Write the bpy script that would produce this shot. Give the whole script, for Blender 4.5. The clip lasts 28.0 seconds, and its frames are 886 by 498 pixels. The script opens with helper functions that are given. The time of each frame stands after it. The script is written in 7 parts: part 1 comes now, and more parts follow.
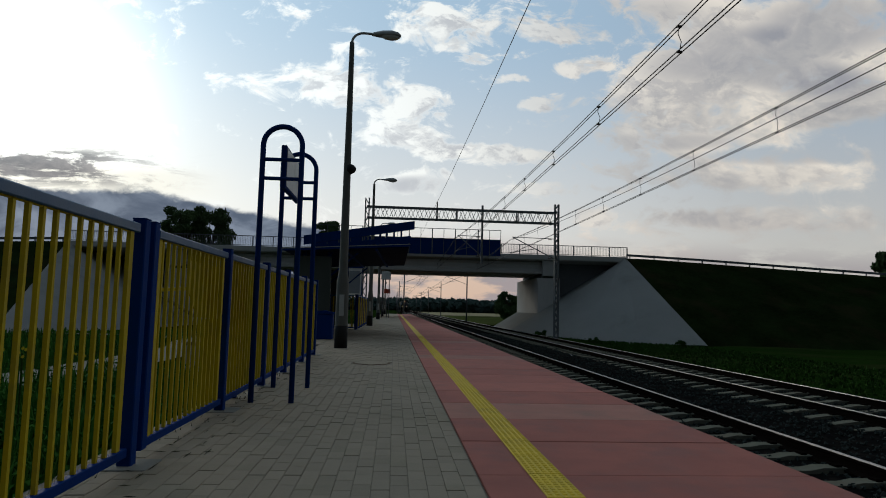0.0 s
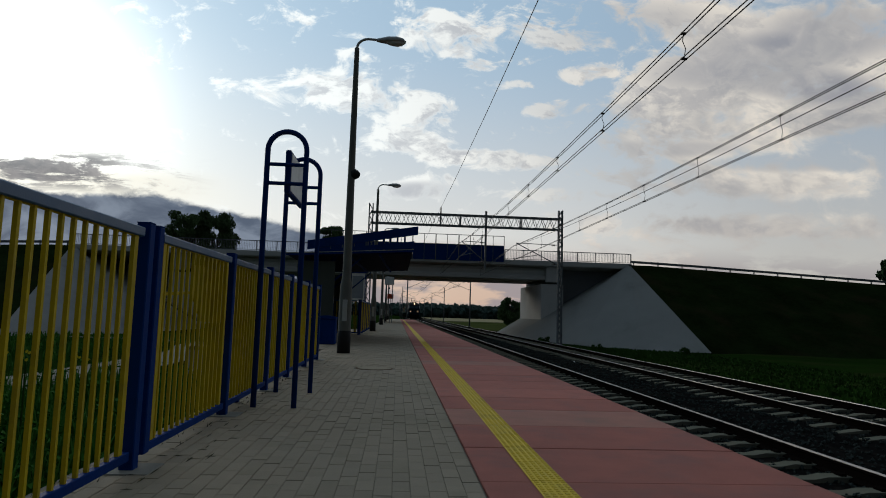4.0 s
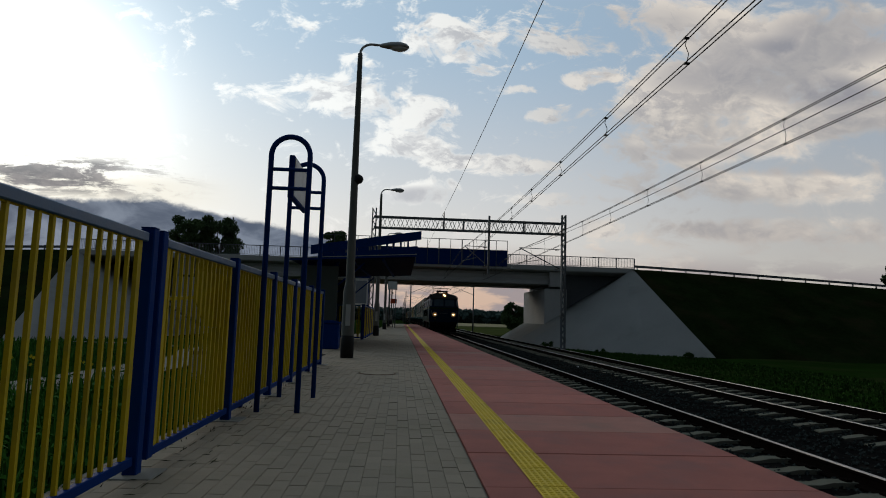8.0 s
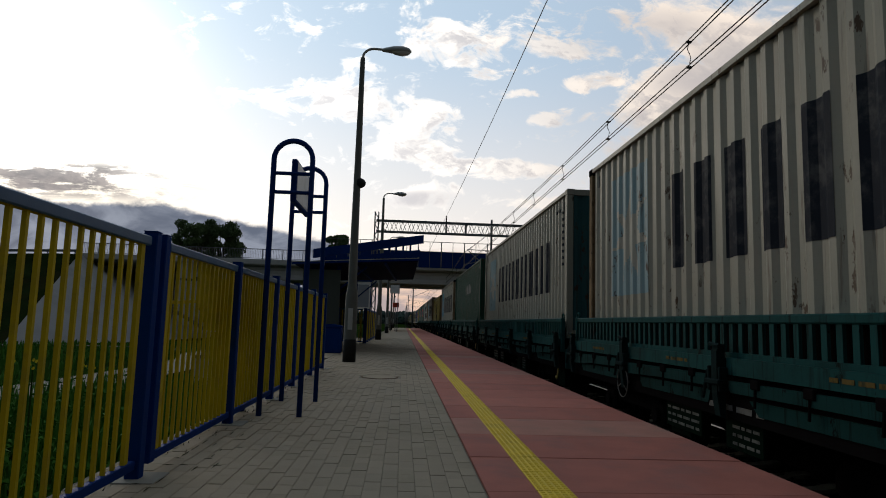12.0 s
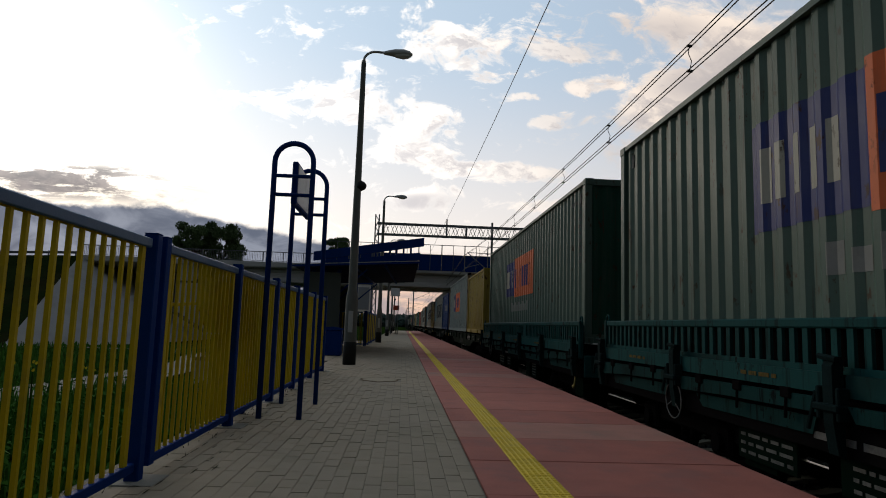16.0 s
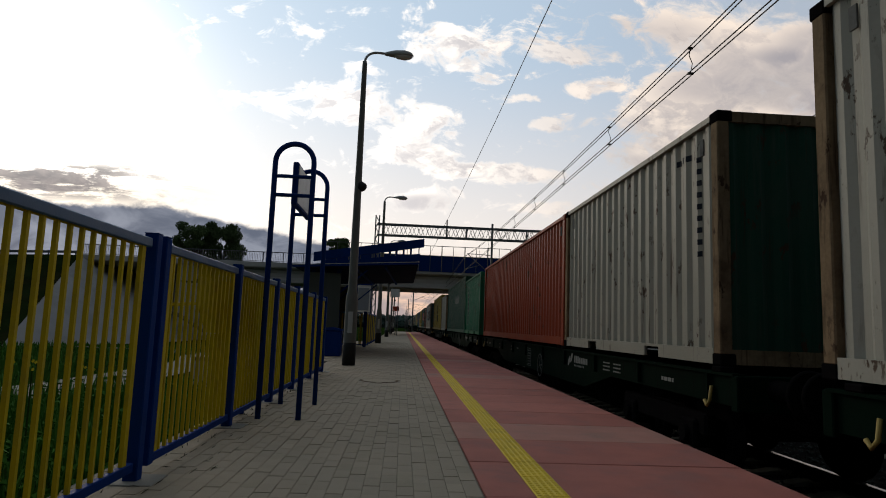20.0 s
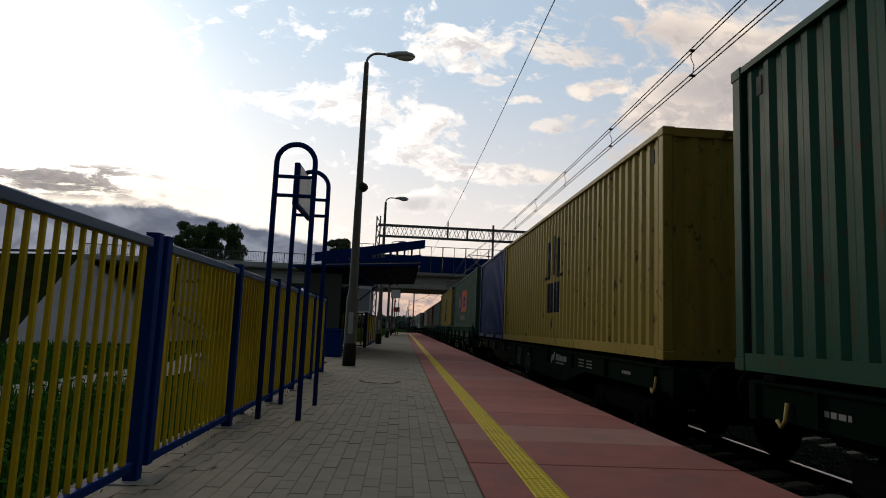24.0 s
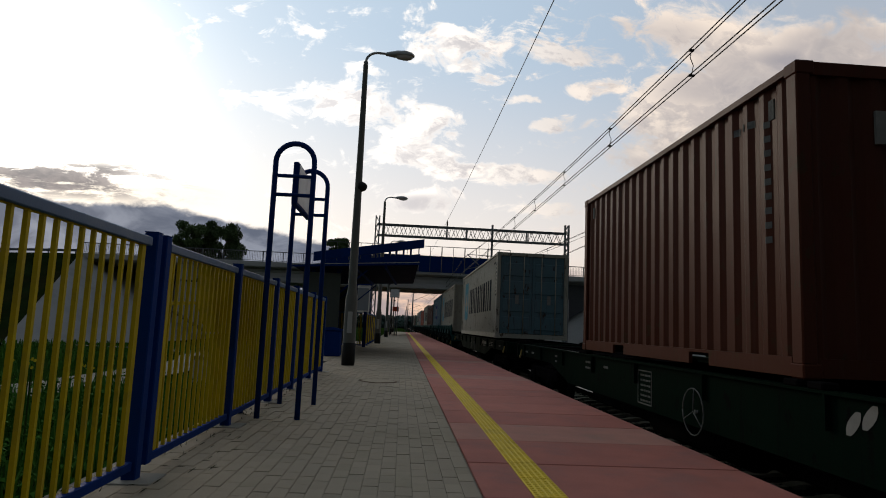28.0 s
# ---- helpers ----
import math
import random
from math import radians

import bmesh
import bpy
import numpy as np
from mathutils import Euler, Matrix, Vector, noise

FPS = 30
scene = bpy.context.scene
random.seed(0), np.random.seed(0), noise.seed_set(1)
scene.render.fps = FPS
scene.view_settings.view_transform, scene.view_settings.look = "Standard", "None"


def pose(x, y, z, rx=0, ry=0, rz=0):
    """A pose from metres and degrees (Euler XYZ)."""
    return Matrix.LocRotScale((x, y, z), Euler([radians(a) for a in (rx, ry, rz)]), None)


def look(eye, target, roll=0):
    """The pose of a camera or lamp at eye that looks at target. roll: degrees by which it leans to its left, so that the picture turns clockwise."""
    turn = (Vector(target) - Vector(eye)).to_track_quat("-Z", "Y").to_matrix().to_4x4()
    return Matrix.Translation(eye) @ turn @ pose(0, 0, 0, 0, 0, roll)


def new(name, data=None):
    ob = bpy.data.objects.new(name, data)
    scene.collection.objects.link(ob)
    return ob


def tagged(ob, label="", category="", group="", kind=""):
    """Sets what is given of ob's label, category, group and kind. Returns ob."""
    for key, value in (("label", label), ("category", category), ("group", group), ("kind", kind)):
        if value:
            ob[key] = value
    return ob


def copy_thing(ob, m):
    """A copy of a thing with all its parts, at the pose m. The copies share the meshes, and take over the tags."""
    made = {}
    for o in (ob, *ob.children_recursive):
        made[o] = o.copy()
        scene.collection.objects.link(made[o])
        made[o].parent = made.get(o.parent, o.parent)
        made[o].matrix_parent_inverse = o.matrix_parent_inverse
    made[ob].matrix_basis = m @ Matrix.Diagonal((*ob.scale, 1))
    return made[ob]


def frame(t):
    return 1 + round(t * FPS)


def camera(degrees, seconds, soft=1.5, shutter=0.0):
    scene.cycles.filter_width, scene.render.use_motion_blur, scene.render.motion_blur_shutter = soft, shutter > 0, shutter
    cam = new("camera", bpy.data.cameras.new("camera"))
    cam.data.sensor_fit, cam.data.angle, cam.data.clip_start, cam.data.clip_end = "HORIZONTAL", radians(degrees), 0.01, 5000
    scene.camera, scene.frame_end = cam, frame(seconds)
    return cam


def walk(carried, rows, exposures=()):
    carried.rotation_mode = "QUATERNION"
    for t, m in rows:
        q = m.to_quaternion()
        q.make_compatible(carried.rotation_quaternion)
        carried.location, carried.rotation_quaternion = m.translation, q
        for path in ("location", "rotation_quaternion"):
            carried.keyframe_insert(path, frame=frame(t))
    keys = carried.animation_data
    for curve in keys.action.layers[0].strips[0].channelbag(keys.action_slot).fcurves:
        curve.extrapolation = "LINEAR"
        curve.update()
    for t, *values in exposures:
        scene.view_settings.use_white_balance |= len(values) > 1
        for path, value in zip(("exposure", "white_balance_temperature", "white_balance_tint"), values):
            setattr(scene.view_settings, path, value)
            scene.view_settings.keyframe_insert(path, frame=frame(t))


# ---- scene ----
EYE = (0, 0, 0.982)
cam = camera(69.75, 28.0, soft=1.0)


def aim(yaw, pitch, roll):
    """The camera's pose at its stand: degrees to the right of the track's line, up, and of lean."""
    y, p = radians(yaw), radians(pitch)
    way = Vector((math.sin(y) * math.cos(p), math.cos(y) * math.cos(p), math.sin(p)))
    return look(EYE, Vector(EYE) + way * 10, roll)


TURNS = [
    (0, 4.29, 5.34, 1.36), (0.5, 4.29, 5.46, 1.43), (1, 4.24, 5.57, 1.50), (1.5, 4.30, 5.65, 1.49), (2, 4.08, 5.62, 1.63), (2.5, 3.97, 5.61, 1.82),
    (3, 3.94, 5.69, 1.91), (3.5, 4.02, 5.77, 1.75), (6, 3.78, 6.05, 1.72), (6.5, 3.79, 6.09, 1.77), (7, 3.68, 6.08, 1.74), (7.5, 3.74, 6.15, 1.77),
    (8, 3.66, 6.25, 1.69), (8.5, 3.61, 6.31, 1.65), (9, 3.52, 6.33, 1.70), (9.5, 3.48, 6.32, 1.81), (10, 3.52, 6.34, 1.65), (10.5, 3.66, 6.44, 1.62),
    (11, 3.60, 6.51, 1.69), (11.5, 3.53, 6.52, 1.70), (12, 3.44, 6.59, 1.71), (12.5, 3.38, 6.69, 1.76), (14.5, 3.41, 6.79, 1.66),
    (15, 3.41, 6.82, 1.72), (15.5, 3.41, 6.77, 1.76), (16, 3.39, 6.85, 1.88), (16.5, 3.39, 6.91, 1.98), (17, 3.41, 6.91, 2.01),
    (17.5, 3.47, 6.86, 1.91), (18, 3.42, 6.86, 1.95), (18.5, 3.46, 6.99, 1.97), (19, 3.46, 6.99, 2.11), (19.5, 3.45, 6.92, 2.08),
    (20, 3.38, 6.95, 2.15), (20.5, 3.36, 6.99, 2.15), (21, 3.38, 7.01, 2.26), (21.5, 3.35, 7.00, 2.19), (23.5, 3.30, 7.03, 2.39),
    (24, 3.30, 7.04, 2.42), (24.5, 3.35, 7.09, 2.33), (25, 3.39, 7.14, 2.39), (25.5, 3.32, 7.09, 2.55), (26, 3.35, 7.11, 2.42),
    (26.5, 3.32, 7.10, 2.37), (27, 3.22, 7.13, 2.46), (27.5, 3.30, 7.02, 2.49), (28, 3.38, 7.00, 2.48),
]

walk(cam, [(t, aim(a, b, c)) for t, a, b, c in TURNS],
     exposures=[(0, -0.04, 6150, 3), (9, -0.14, 6330, 6), (11, 0.22, 6600, 8), (13, 0.27, 6650, 9), (17, 0.26, 6750, 10), (28, 0.21, 6780, 10)])

# ---- world and sun ----
SUN_AZ, SUN_EL = radians(-31), radians(16)
SUN_DIR = Vector((math.sin(SUN_AZ) * math.cos(SUN_EL), math.cos(SUN_AZ) * math.cos(SUN_EL), math.sin(SUN_EL)))


class Nodes:
    """Short names for building node trees."""

    def __init__(self, tree):
        self.tree = tree
        tree.nodes.clear()

    def add(self, kind, **inputs):
        node = self.tree.nodes.new(kind)
        for key, value in inputs.items():
            self.put(node.inputs[key], value)
        return node

    def put(self, socket, value):
        if isinstance(value, bpy.types.NodeSocket):
            self.tree.links.new(value, socket)
        else:
            socket.default_value = value

    def math(self, op, a, b=0.0, c=0.0, clamp=False):
        node = self.tree.nodes.new("ShaderNodeMath")
        node.operation, node.use_clamp = op, clamp
        for i, value in enumerate((a, b, c)):
            self.put(node.inputs[i], value)
        return node.outputs[0]

    def vec(self, op, a, b=(0, 0, 0)):
        node = self.tree.nodes.new("ShaderNodeVectorMath")
        node.operation = op
        self.put(node.inputs[0], a)
        self.put(node.inputs[1], b)
        return node.outputs["Value" if op in ("DOT_PRODUCT", "LENGTH", "DISTANCE") else "Vector"]

    def step(self, value, lo, hi, to0=0.0, to1=1.0):
        node = self.tree.nodes.new("ShaderNodeMapRange")
        node.interpolation_type = "SMOOTHSTEP"
        for i, v in enumerate((value, lo, hi, to0, to1)):
            self.put(node.inputs[i], v)
        return node.outputs[0]

    def mix(self, fac, a, b, blend="MIX"):
        node = self.tree.nodes.new("ShaderNodeMix")
        node.data_type, node.blend_type = "RGBA", blend
        self.put(node.inputs[0], fac)
        for i, v in ((6, a), (7, b)):
            self.put(node.inputs[i], v if isinstance(v, bpy.types.NodeSocket) else (*v[:3], 1))
        return node.outputs[2]

    def noise(self, vector, scale, detail=4.0, rough=0.55, dist=0.0):
        node = self.tree.nodes.new("ShaderNodeTexNoise")
        self.put(node.inputs["Vector"], vector)
        for key, v in (("Scale", scale), ("Detail", detail), ("Roughness", rough), ("Distortion", dist)):
            self.put(node.inputs[key], v)
        return node.outputs["Fac"]


def make_world():
    world = bpy.data.worlds.new("evening_sky")
    world.use_nodes = True
    scene.world = world
    n = Nodes(world.node_tree)
    out = n.add("ShaderNodeOutputWorld")
    back = n.add("ShaderNodeBackground", Strength=1.0)
    sky = n.add("ShaderNodeTexSky")
    sky.sky_type, sky.sun_disc = "NISHITA", False
    sky.sun_elevation, sky.sun_rotation = SUN_EL, SUN_AZ
    sky.air_density, sky.dust_density, sky.ozone_density = 1.0, 2.0, 1.5
    way = n.add("ShaderNodeTexCoord").outputs["Generated"]
    split = n.add("ShaderNodeSeparateXYZ", Vector=way)
    x, y, z = split.outputs
    fwd = n.math("MAXIMUM", y, 0.08)
    u, v = n.math("DIVIDE", x, fwd), n.math("DIVIDE", z, fwd)
    # clear sky: the physical sky, with evening haze towards the horizon
    clear = n.mix(0.9, n.mix(1.0, sky.outputs[0], (0.09, 0.09, 0.09), "MULTIPLY"),
                  n.mix(n.step(v, 0.0, 0.5), n.mix(n.step(u, 0.1, 0.7), n.mix(n.step(v, 0.04, 0.13), (0.70, 0.47, 0.37), (0.84, 0.75, 0.69)), (0.62, 0.55, 0.50)), n.mix(n.step(u, 0.1, 0.8), (0.40, 0.52, 0.665), (0.38, 0.44, 0.53))))
    # the sky behind, away from the sun, is darker
    front = n.step(y, -0.6, 0.6, 0.2, 1.0)
    # cloud sheets, drawn out towards the horizon
    flat = n.add("ShaderNodeCombineXYZ", X=u, Y=n.math("MULTIPLY", v, 1.6), Z=0.0).outputs[0]
    plane = n.add("ShaderNodeCombineXYZ", X=u, Y=v, Z=0.0).outputs[0]

    def banks(rows):
        """The cover of several banks: centre (u, v), half sizes, tilt in degrees, weight."""
        total = 0.0
        for cu, cv, ru, rv, tilt, w in rows:
            local = n.tree.nodes.new("ShaderNodeMapping")
            local.vector_type = "TEXTURE"
            for key, value in (("Vector", plane), ("Location", (cu, cv, 0)), ("Rotation", (0, 0, radians(tilt))), ("Scale", (ru, rv, 1))):
                n.put(local.inputs[key], value)
            d = n.vec("DOT_PRODUCT", local.outputs[0], local.outputs[0])
            total = n.math("ADD", total, n.step(d, 0.0, 1.7, w, 0.0))
        return total

    def ragged(at):
        a, b = n.noise(at, 3.6, 9.0, 0.62, 0.5), n.noise(at, 15.0, 10.0, 0.64, 0.5)
        return n.math("ADD", n.math("MULTIPLY", n.math("SUBTRACT", a, 0.5), 1.5), n.math("MULTIPLY", n.math("SUBTRACT", b, 0.5), n.step(u, 0.2, 0.6, 4.8, 3.2)))
    here, sunward = ragged(flat), ragged(n.vec("ADD", flat, (-0.022, 0.03, 0.0)))
    puff = n.math("ADD", n.math("ADD", banks(CLOUDS), banks(SHEETS)), here)
    cloud = n.step(puff, n.step(u, 0.25, 0.6, 0.22, -0.1), n.step(u, 0.25, 0.6, 0.95, 1.0))
    relief = n.step(n.math("SUBTRACT", here, sunward), -0.45, 0.45)
    thick = n.math("MULTIPLY", n.step(u, 0.25, 0.55, 0.8, 0.5), n.math("MULTIPLY", n.step(puff, 0.4, 1.15), n.math("SUBTRACT", 1.0, relief)))
    soft = n.noise(flat, 3.4, 6.0, 0.55, 0.6)
    lit = n.mix(n.step(u, -0.1, 0.5), (1.05, 1.0, 0.96), n.mix(n.step(soft, 0.38, 0.62), (0.48, 0.435, 0.42), (0.87, 0.75, 0.65)))
    lit = n.mix(n.step(v, 0.03, 0.2), (0.64, 0.53, 0.47), lit)
    grey = n.mix(n.step(u, -0.2, 0.5), (0.54, 0.52, 0.55), (0.33, 0.31, 0.335))
    dull = n.math("MULTIPLY", banks(SHADES), n.step(n.math("ADD", soft, n.math("MULTIPLY", here, 0.12)), 0.3, 0.6), clamp=True)
    col = n.mix(n.math("MULTIPLY", cloud, 0.92), clear, n.mix(n.math("MAXIMUM", thick, dull), lit, grey))
    # glare of the veiled sun
    near = n.vec("DOT_PRODUCT", way, tuple(SUN_DIR))
    glow = n.math("POWER", n.math("MAXIMUM", near, 0.0), 10.0)
    core = n.math("POWER", n.math("MAXIMUM", near, 0.0), 130.0)
    col = n.mix(1.0, col, n.mix(1.0, (0.18, 0.21, 0.225), glow, "MULTIPLY"), "ADD")
    col = n.mix(1.0, col, n.mix(1.0, (1.3, 1.25, 1.15), core, "MULTIPLY"), "ADD")
    # slate bank low over the horizon to the west, with torn streaks and a bright gap above it
    fine = n.noise(flat, 26.0, 8.0, 0.65)
    cream = n.math("MULTIPLY", n.step(n.math("ABSOLUTE", n.math("SUBTRACT", v, 0.183)), 0.035, 0.008), n.step(u, -0.22, -0.42))
    col = n.mix(n.math("MULTIPLY", cream, 0.7), col, (1.0, 0.90, 0.76))
    edge = n.math("ADD", n.math("MULTIPLY", n.math("SUBTRACT", n.noise(flat, 11.0, 9.0, 0.62), 0.5), 0.045),
                  n.math("MINIMUM", 0.171, n.math("SUBTRACT", 0.1016, n.math("MULTIPLY", u, 0.19))))
    bank = n.math("MULTIPLY", n.step(n.math("SUBTRACT", edge, v), -0.002, 0.009), n.step(u, 0.02, -0.1))
    long = n.add("ShaderNodeCombineXYZ", X=n.math("ADD", u, n.math("MULTIPLY", v, 0.8)), Y=n.math("MULTIPLY", v, 4.5), Z=1.7).outputs[0]
    streak = n.math("ADD", n.noise(long, 8.0, 9.0, 0.66, 0.5), n.math("MULTIPLY", n.math("SUBTRACT", fine, 0.5), 0.25))
    zone = n.math("MULTIPLY", n.step(n.math("ABSOLUTE", n.math("SUBTRACT", v, 0.203)), 0.042, 0.016), n.step(u, -0.27, -0.5))
    wisp = n.math("MULTIPLY", n.step(streak, 0.45, 0.56), zone)
    col = n.mix(n.math("MULTIPLY", wisp, 0.9), col, n.mix(n.step(fine, 0.35, 0.65), (0.12, 0.118, 0.14), (0.28, 0.25, 0.26)))
    col = n.mix(n.math("MULTIPLY", bank, 0.96), col, n.mix(n.step(n.math("ADD", n.noise(flat, 9.0, 8.0, 0.6, 0.6), n.math("MULTIPLY", n.step(v, 0.17, 0.06), 0.12)), 0.42, 0.68), (0.072, 0.095, 0.15), (0.20, 0.23, 0.30)))
    # torn grey cloud low over the horizon ahead
    low = n.noise(n.add("ShaderNodeCombineXYZ", X=u, Y=n.math("MULTIPLY", v, 3.5), Z=5.0).outputs[0], 7.0, 8.0, 0.6)
    col = n.mix(n.math("MULTIPLY", n.math("MULTIPLY", n.step(low, 0.44, 0.56), n.step(v, 0.13, 0.06)), n.step(u, -0.2, 0.0, 0.0, 0.85)), col, (0.34, 0.29, 0.31))
    # below the horizon
    col = n.mix(n.step(z, -0.02, 0.0), (0.05, 0.055, 0.04), col)
    n.put(back.inputs["Color"], n.mix(1.0, col, front, "MULTIPLY"))
    n.tree.links.new(back.outputs[0], out.inputs[0])


CLOUDS = [(0.072, 0.453, 0.097, 0.046, -11, 0.95), (0.246, 0.471, 0.09, 0.033, -2, 0.9), (0.125, 0.406, 0.028, 0.012, 4, 0.8),
          (0.218, 0.422, 0.032, 0.012, 12, 0.75), (0.172, 0.378, 0.042, 0.009, -2, 0.65), (-0.179, 0.354, 0.102, 0.033, 8, 0.8),
          (-0.025, 0.337, 0.127, 0.037, -9, 1.0), (0.028, 0.268, 0.118, 0.024, -9, 0.95), (0.17, 0.25, 0.111, 0.019, -1, 0.9),
          (0.299, 0.404, 0.06, 0.017, 12, 0.95), (0.253, 0.341, 0.055, 0.016, 9, 0.95), (0.448, 0.377, 0.118, 0.059, 15, 1.15),
          (0.026, 0.201, 0.07, 0.022, 7, 1.0), (0.273, 0.197, 0.121, 0.012, 1, 0.75)]
SHEETS = [(0.641, 0.423, 0.219, 0.09, -2, 1.1), (0.503, 0.508, 0.147, 0.045, -4, 0.8), (0.734, 0.499, 0.133, 0.071, 4, 1.0),
          (0.492, 0.297, 0.204, 0.033, 5, 0.95), (0.578, 0.235, 0.253, 0.029, 1, 0.95), (0.729, 0.354, 0.132, 0.033, 9, 0.9),
          (0.405, 0.151, 0.189, 0.022, 0, 0.85), (0.665, 0.163, 0.196, 0.021, 1, 0.8), (-0.148, 0.455, 0.099, 0.013, -7, 0.4),
          (-0.074, 0.412, 0.054, 0.009, -9, 0.45), (0.057, 0.073, 0.107, 0.018, 2, 0.9), (0.266, 0.05, 0.129, 0.014, 2, 0.8)]
SHADES = [(0.542, 0.436, 0.15, 0.041, 13, 0.75), (0.691, 0.406, 0.149, 0.036, -5, 1.0), (0.454, 0.5, 0.156, 0.036, -4, 0.3),
          (0.734, 0.499, 0.133, 0.051, 4, 0.8), (0.021, 0.194, 0.072, 0.015, 5, 0.9), (0.453, 0.284, 0.125, 0.015, 3, 0.6),
          (0.667, 0.268, 0.168, 0.014, 3, 0.6), (0.52, 0.189, 0.174, 0.011, 3, 0.55), (0.405, 0.517, 0.088, 0.04, 4, 0.15),
          (0.036, 0.055, 0.134, 0.018, 2, 0.8)]
make_world()
sun = new("sun", bpy.data.lights.new("sun", "SUN"))
sun.data.energy, sun.data.angle, sun.data.color = 0.42, radians(14), (1.0, 0.86, 0.7)
sun.matrix_world = look(SUN_DIR * 100, (0, 0, 0))

# ---- materials ----
def material(name, colour, rough=0.6, metal=0.0, vary=0.25, scale=3.0, grain=60.0, bump=0.15, dirt=None, streaks=0.0,
             dirt_amount=0.5, spread=0.0, specular=0.2, specks=None):
    """A worn surface: base colour with stains at two scales, optional dirt (colour) and downward streaks, relief, gloss changes.
    spread: how much one object differs from the next."""
    m = bpy.data.materials.new(name)
    m.use_nodes = True
    n = Nodes(m.node_tree)
    out = n.add("ShaderNodeOutputMaterial")
    bsdf = n.add("ShaderNodeBsdfPrincipled", Metallic=metal)
    bsdf.inputs["Specular IOR Level"].default_value = specular
    place = n.add("ShaderNodeTexCoord").outputs["Object"]
    info = n.add("ShaderNodeObjectInfo").outputs["Random"]
    place = n.vec("ADD", place, n.add("ShaderNodeCombineXYZ", X=n.math("MULTIPLY", info, 37.0), Y=info, Z=0.0).outputs[0])
    big, small = n.noise(place, scale, 6.0), n.noise(place, grain, 3.0)
    light = n.math("ADD", n.math("MULTIPLY", n.math("SUBTRACT", big, 0.5), 2.0 * vary),
                   n.math("MULTIPLY", n.math("SUBTRACT", small, 0.5), vary))
    if spread:
        light = n.math("ADD", light, n.math("MULTIPLY", n.math("SUBTRACT", info, 0.5), 2 * spread))
    factor = n.math("ADD", 1.0, light)
    col = n.mix(1.0, colour, n.add("ShaderNodeCombineXYZ", X=factor, Y=factor, Z=factor).outputs[0], "MULTIPLY")
    if dirt:
        stain = n.step(n.noise(place, scale * 0.7, 8.0, 0.65), 0.48, 0.68)
        if streaks:
            long = n.vec("MULTIPLY", place, (9.0, 9.0, 0.7))
            stain = n.math("MAXIMUM", n.math("MULTIPLY", n.step(n.noise(long, 1.6, 6.0, 0.6), 0.52, 0.7), streaks), n.math("MULTIPLY", stain, 0.6))
        col = n.mix(n.math("MULTIPLY", stain, dirt_amount), col, dirt)
    if specks:
        scuff = n.step(n.noise(n.vec("MULTIPLY", place, (1.0, 1.0, 0.45)), 7.0, 7.0, 0.7), 0.585, 0.625)
        where = n.step(n.noise(place, 0.8, 3.0), 0.38, 0.54)
        col = n.mix(n.math("MULTIPLY", n.math("MULTIPLY", scuff, where), 0.9), col, specks)
        run = n.step(n.noise(n.vec("MULTIPLY", place, (14.0, 14.0, 0.9)), 1.0, 5.0, 0.6), 0.58, 0.72)
        col = n.mix(n.math("MULTIPLY", n.math("MULTIPLY", run, where), 0.65), col, specks)
    n.put(bsdf.inputs["Base Color"], col)
    n.put(bsdf.inputs["Roughness"], n.math("ADD", rough, n.math("MULTIPLY", n.math("SUBTRACT", big, 0.5), 0.3), clamp=True))
    if bump:
        b = n.add("ShaderNodeBump", Strength=bump, Distance=0.01, Height=n.math("ADD", small, big))
        n.put(bsdf.inputs["Normal"], b.outputs[0])
    n.tree.links.new(bsdf.outputs[0], out.inputs[0])
    return m


def glowing(name, colour, strength):
    m = bpy.data.materials.new(name)
    m.use_nodes = True
    n = Nodes(m.node_tree)
    out, e = n.add("ShaderNodeOutputMaterial"), n.add("ShaderNodeEmission", Color=(*colour, 1), Strength=strength)
    n.tree.links.new(e.outputs[0], out.inputs[0])
    return m


PAVER = material("concrete_paver", (0.29, 0.24, 0.176), 0.85, vary=0.2, scale=1.3, grain=90, bump=0.3, dirt=(0.17, 0.155, 0.10), dirt_amount=0.4, spread=0.05, specular=0.08)
JOINT = material("sand_joint", (0.19, 0.16, 0.12), 0.95, vary=0.3, scale=4, grain=120, bump=0.4, dirt=(0.05, 0.07, 0.03))
RUST_RING = material("rusty_ring", (0.16, 0.115, 0.085), 0.9, specular=0.0, vary=0.4, scale=6, grain=60, bump=0.2)
KERB = material("concrete_kerb", (0.20, 0.19, 0.165), 0.9, vary=0.25, scale=3, grain=80, bump=0.3, dirt=(0.14, 0.14, 0.11), spread=0.1)
RED_SLAB = material("red_slab", (0.37, 0.135, 0.105), 0.8, specular=0.08, vary=0.3, scale=2.6, grain=110, bump=0.25, dirt=(0.20, 0.12, 0.11), dirt_amount=0.4, spread=0.1)
FADED_SLAB = material("faded_slab", (0.38, 0.185, 0.145), 0.85, specular=0.05, vary=0.25, scale=2.5, grain=100, bump=0.25, dirt=(0.22, 0.17, 0.14), dirt_amount=0.5)
TACTILE = material("yellow_tactile", (0.66, 0.46, 0.03), 0.7, vary=0.22, scale=4, grain=90, bump=0.2, dirt=(0.32, 0.24, 0.06), dirt_amount=0.4)
CONCRETE = material("concrete", (0.46, 0.445, 0.42), 0.9, vary=0.15, scale=0.35, grain=25, bump=0.25, dirt=(0.24, 0.24, 0.23), streaks=0.5, dirt_amount=0.4)
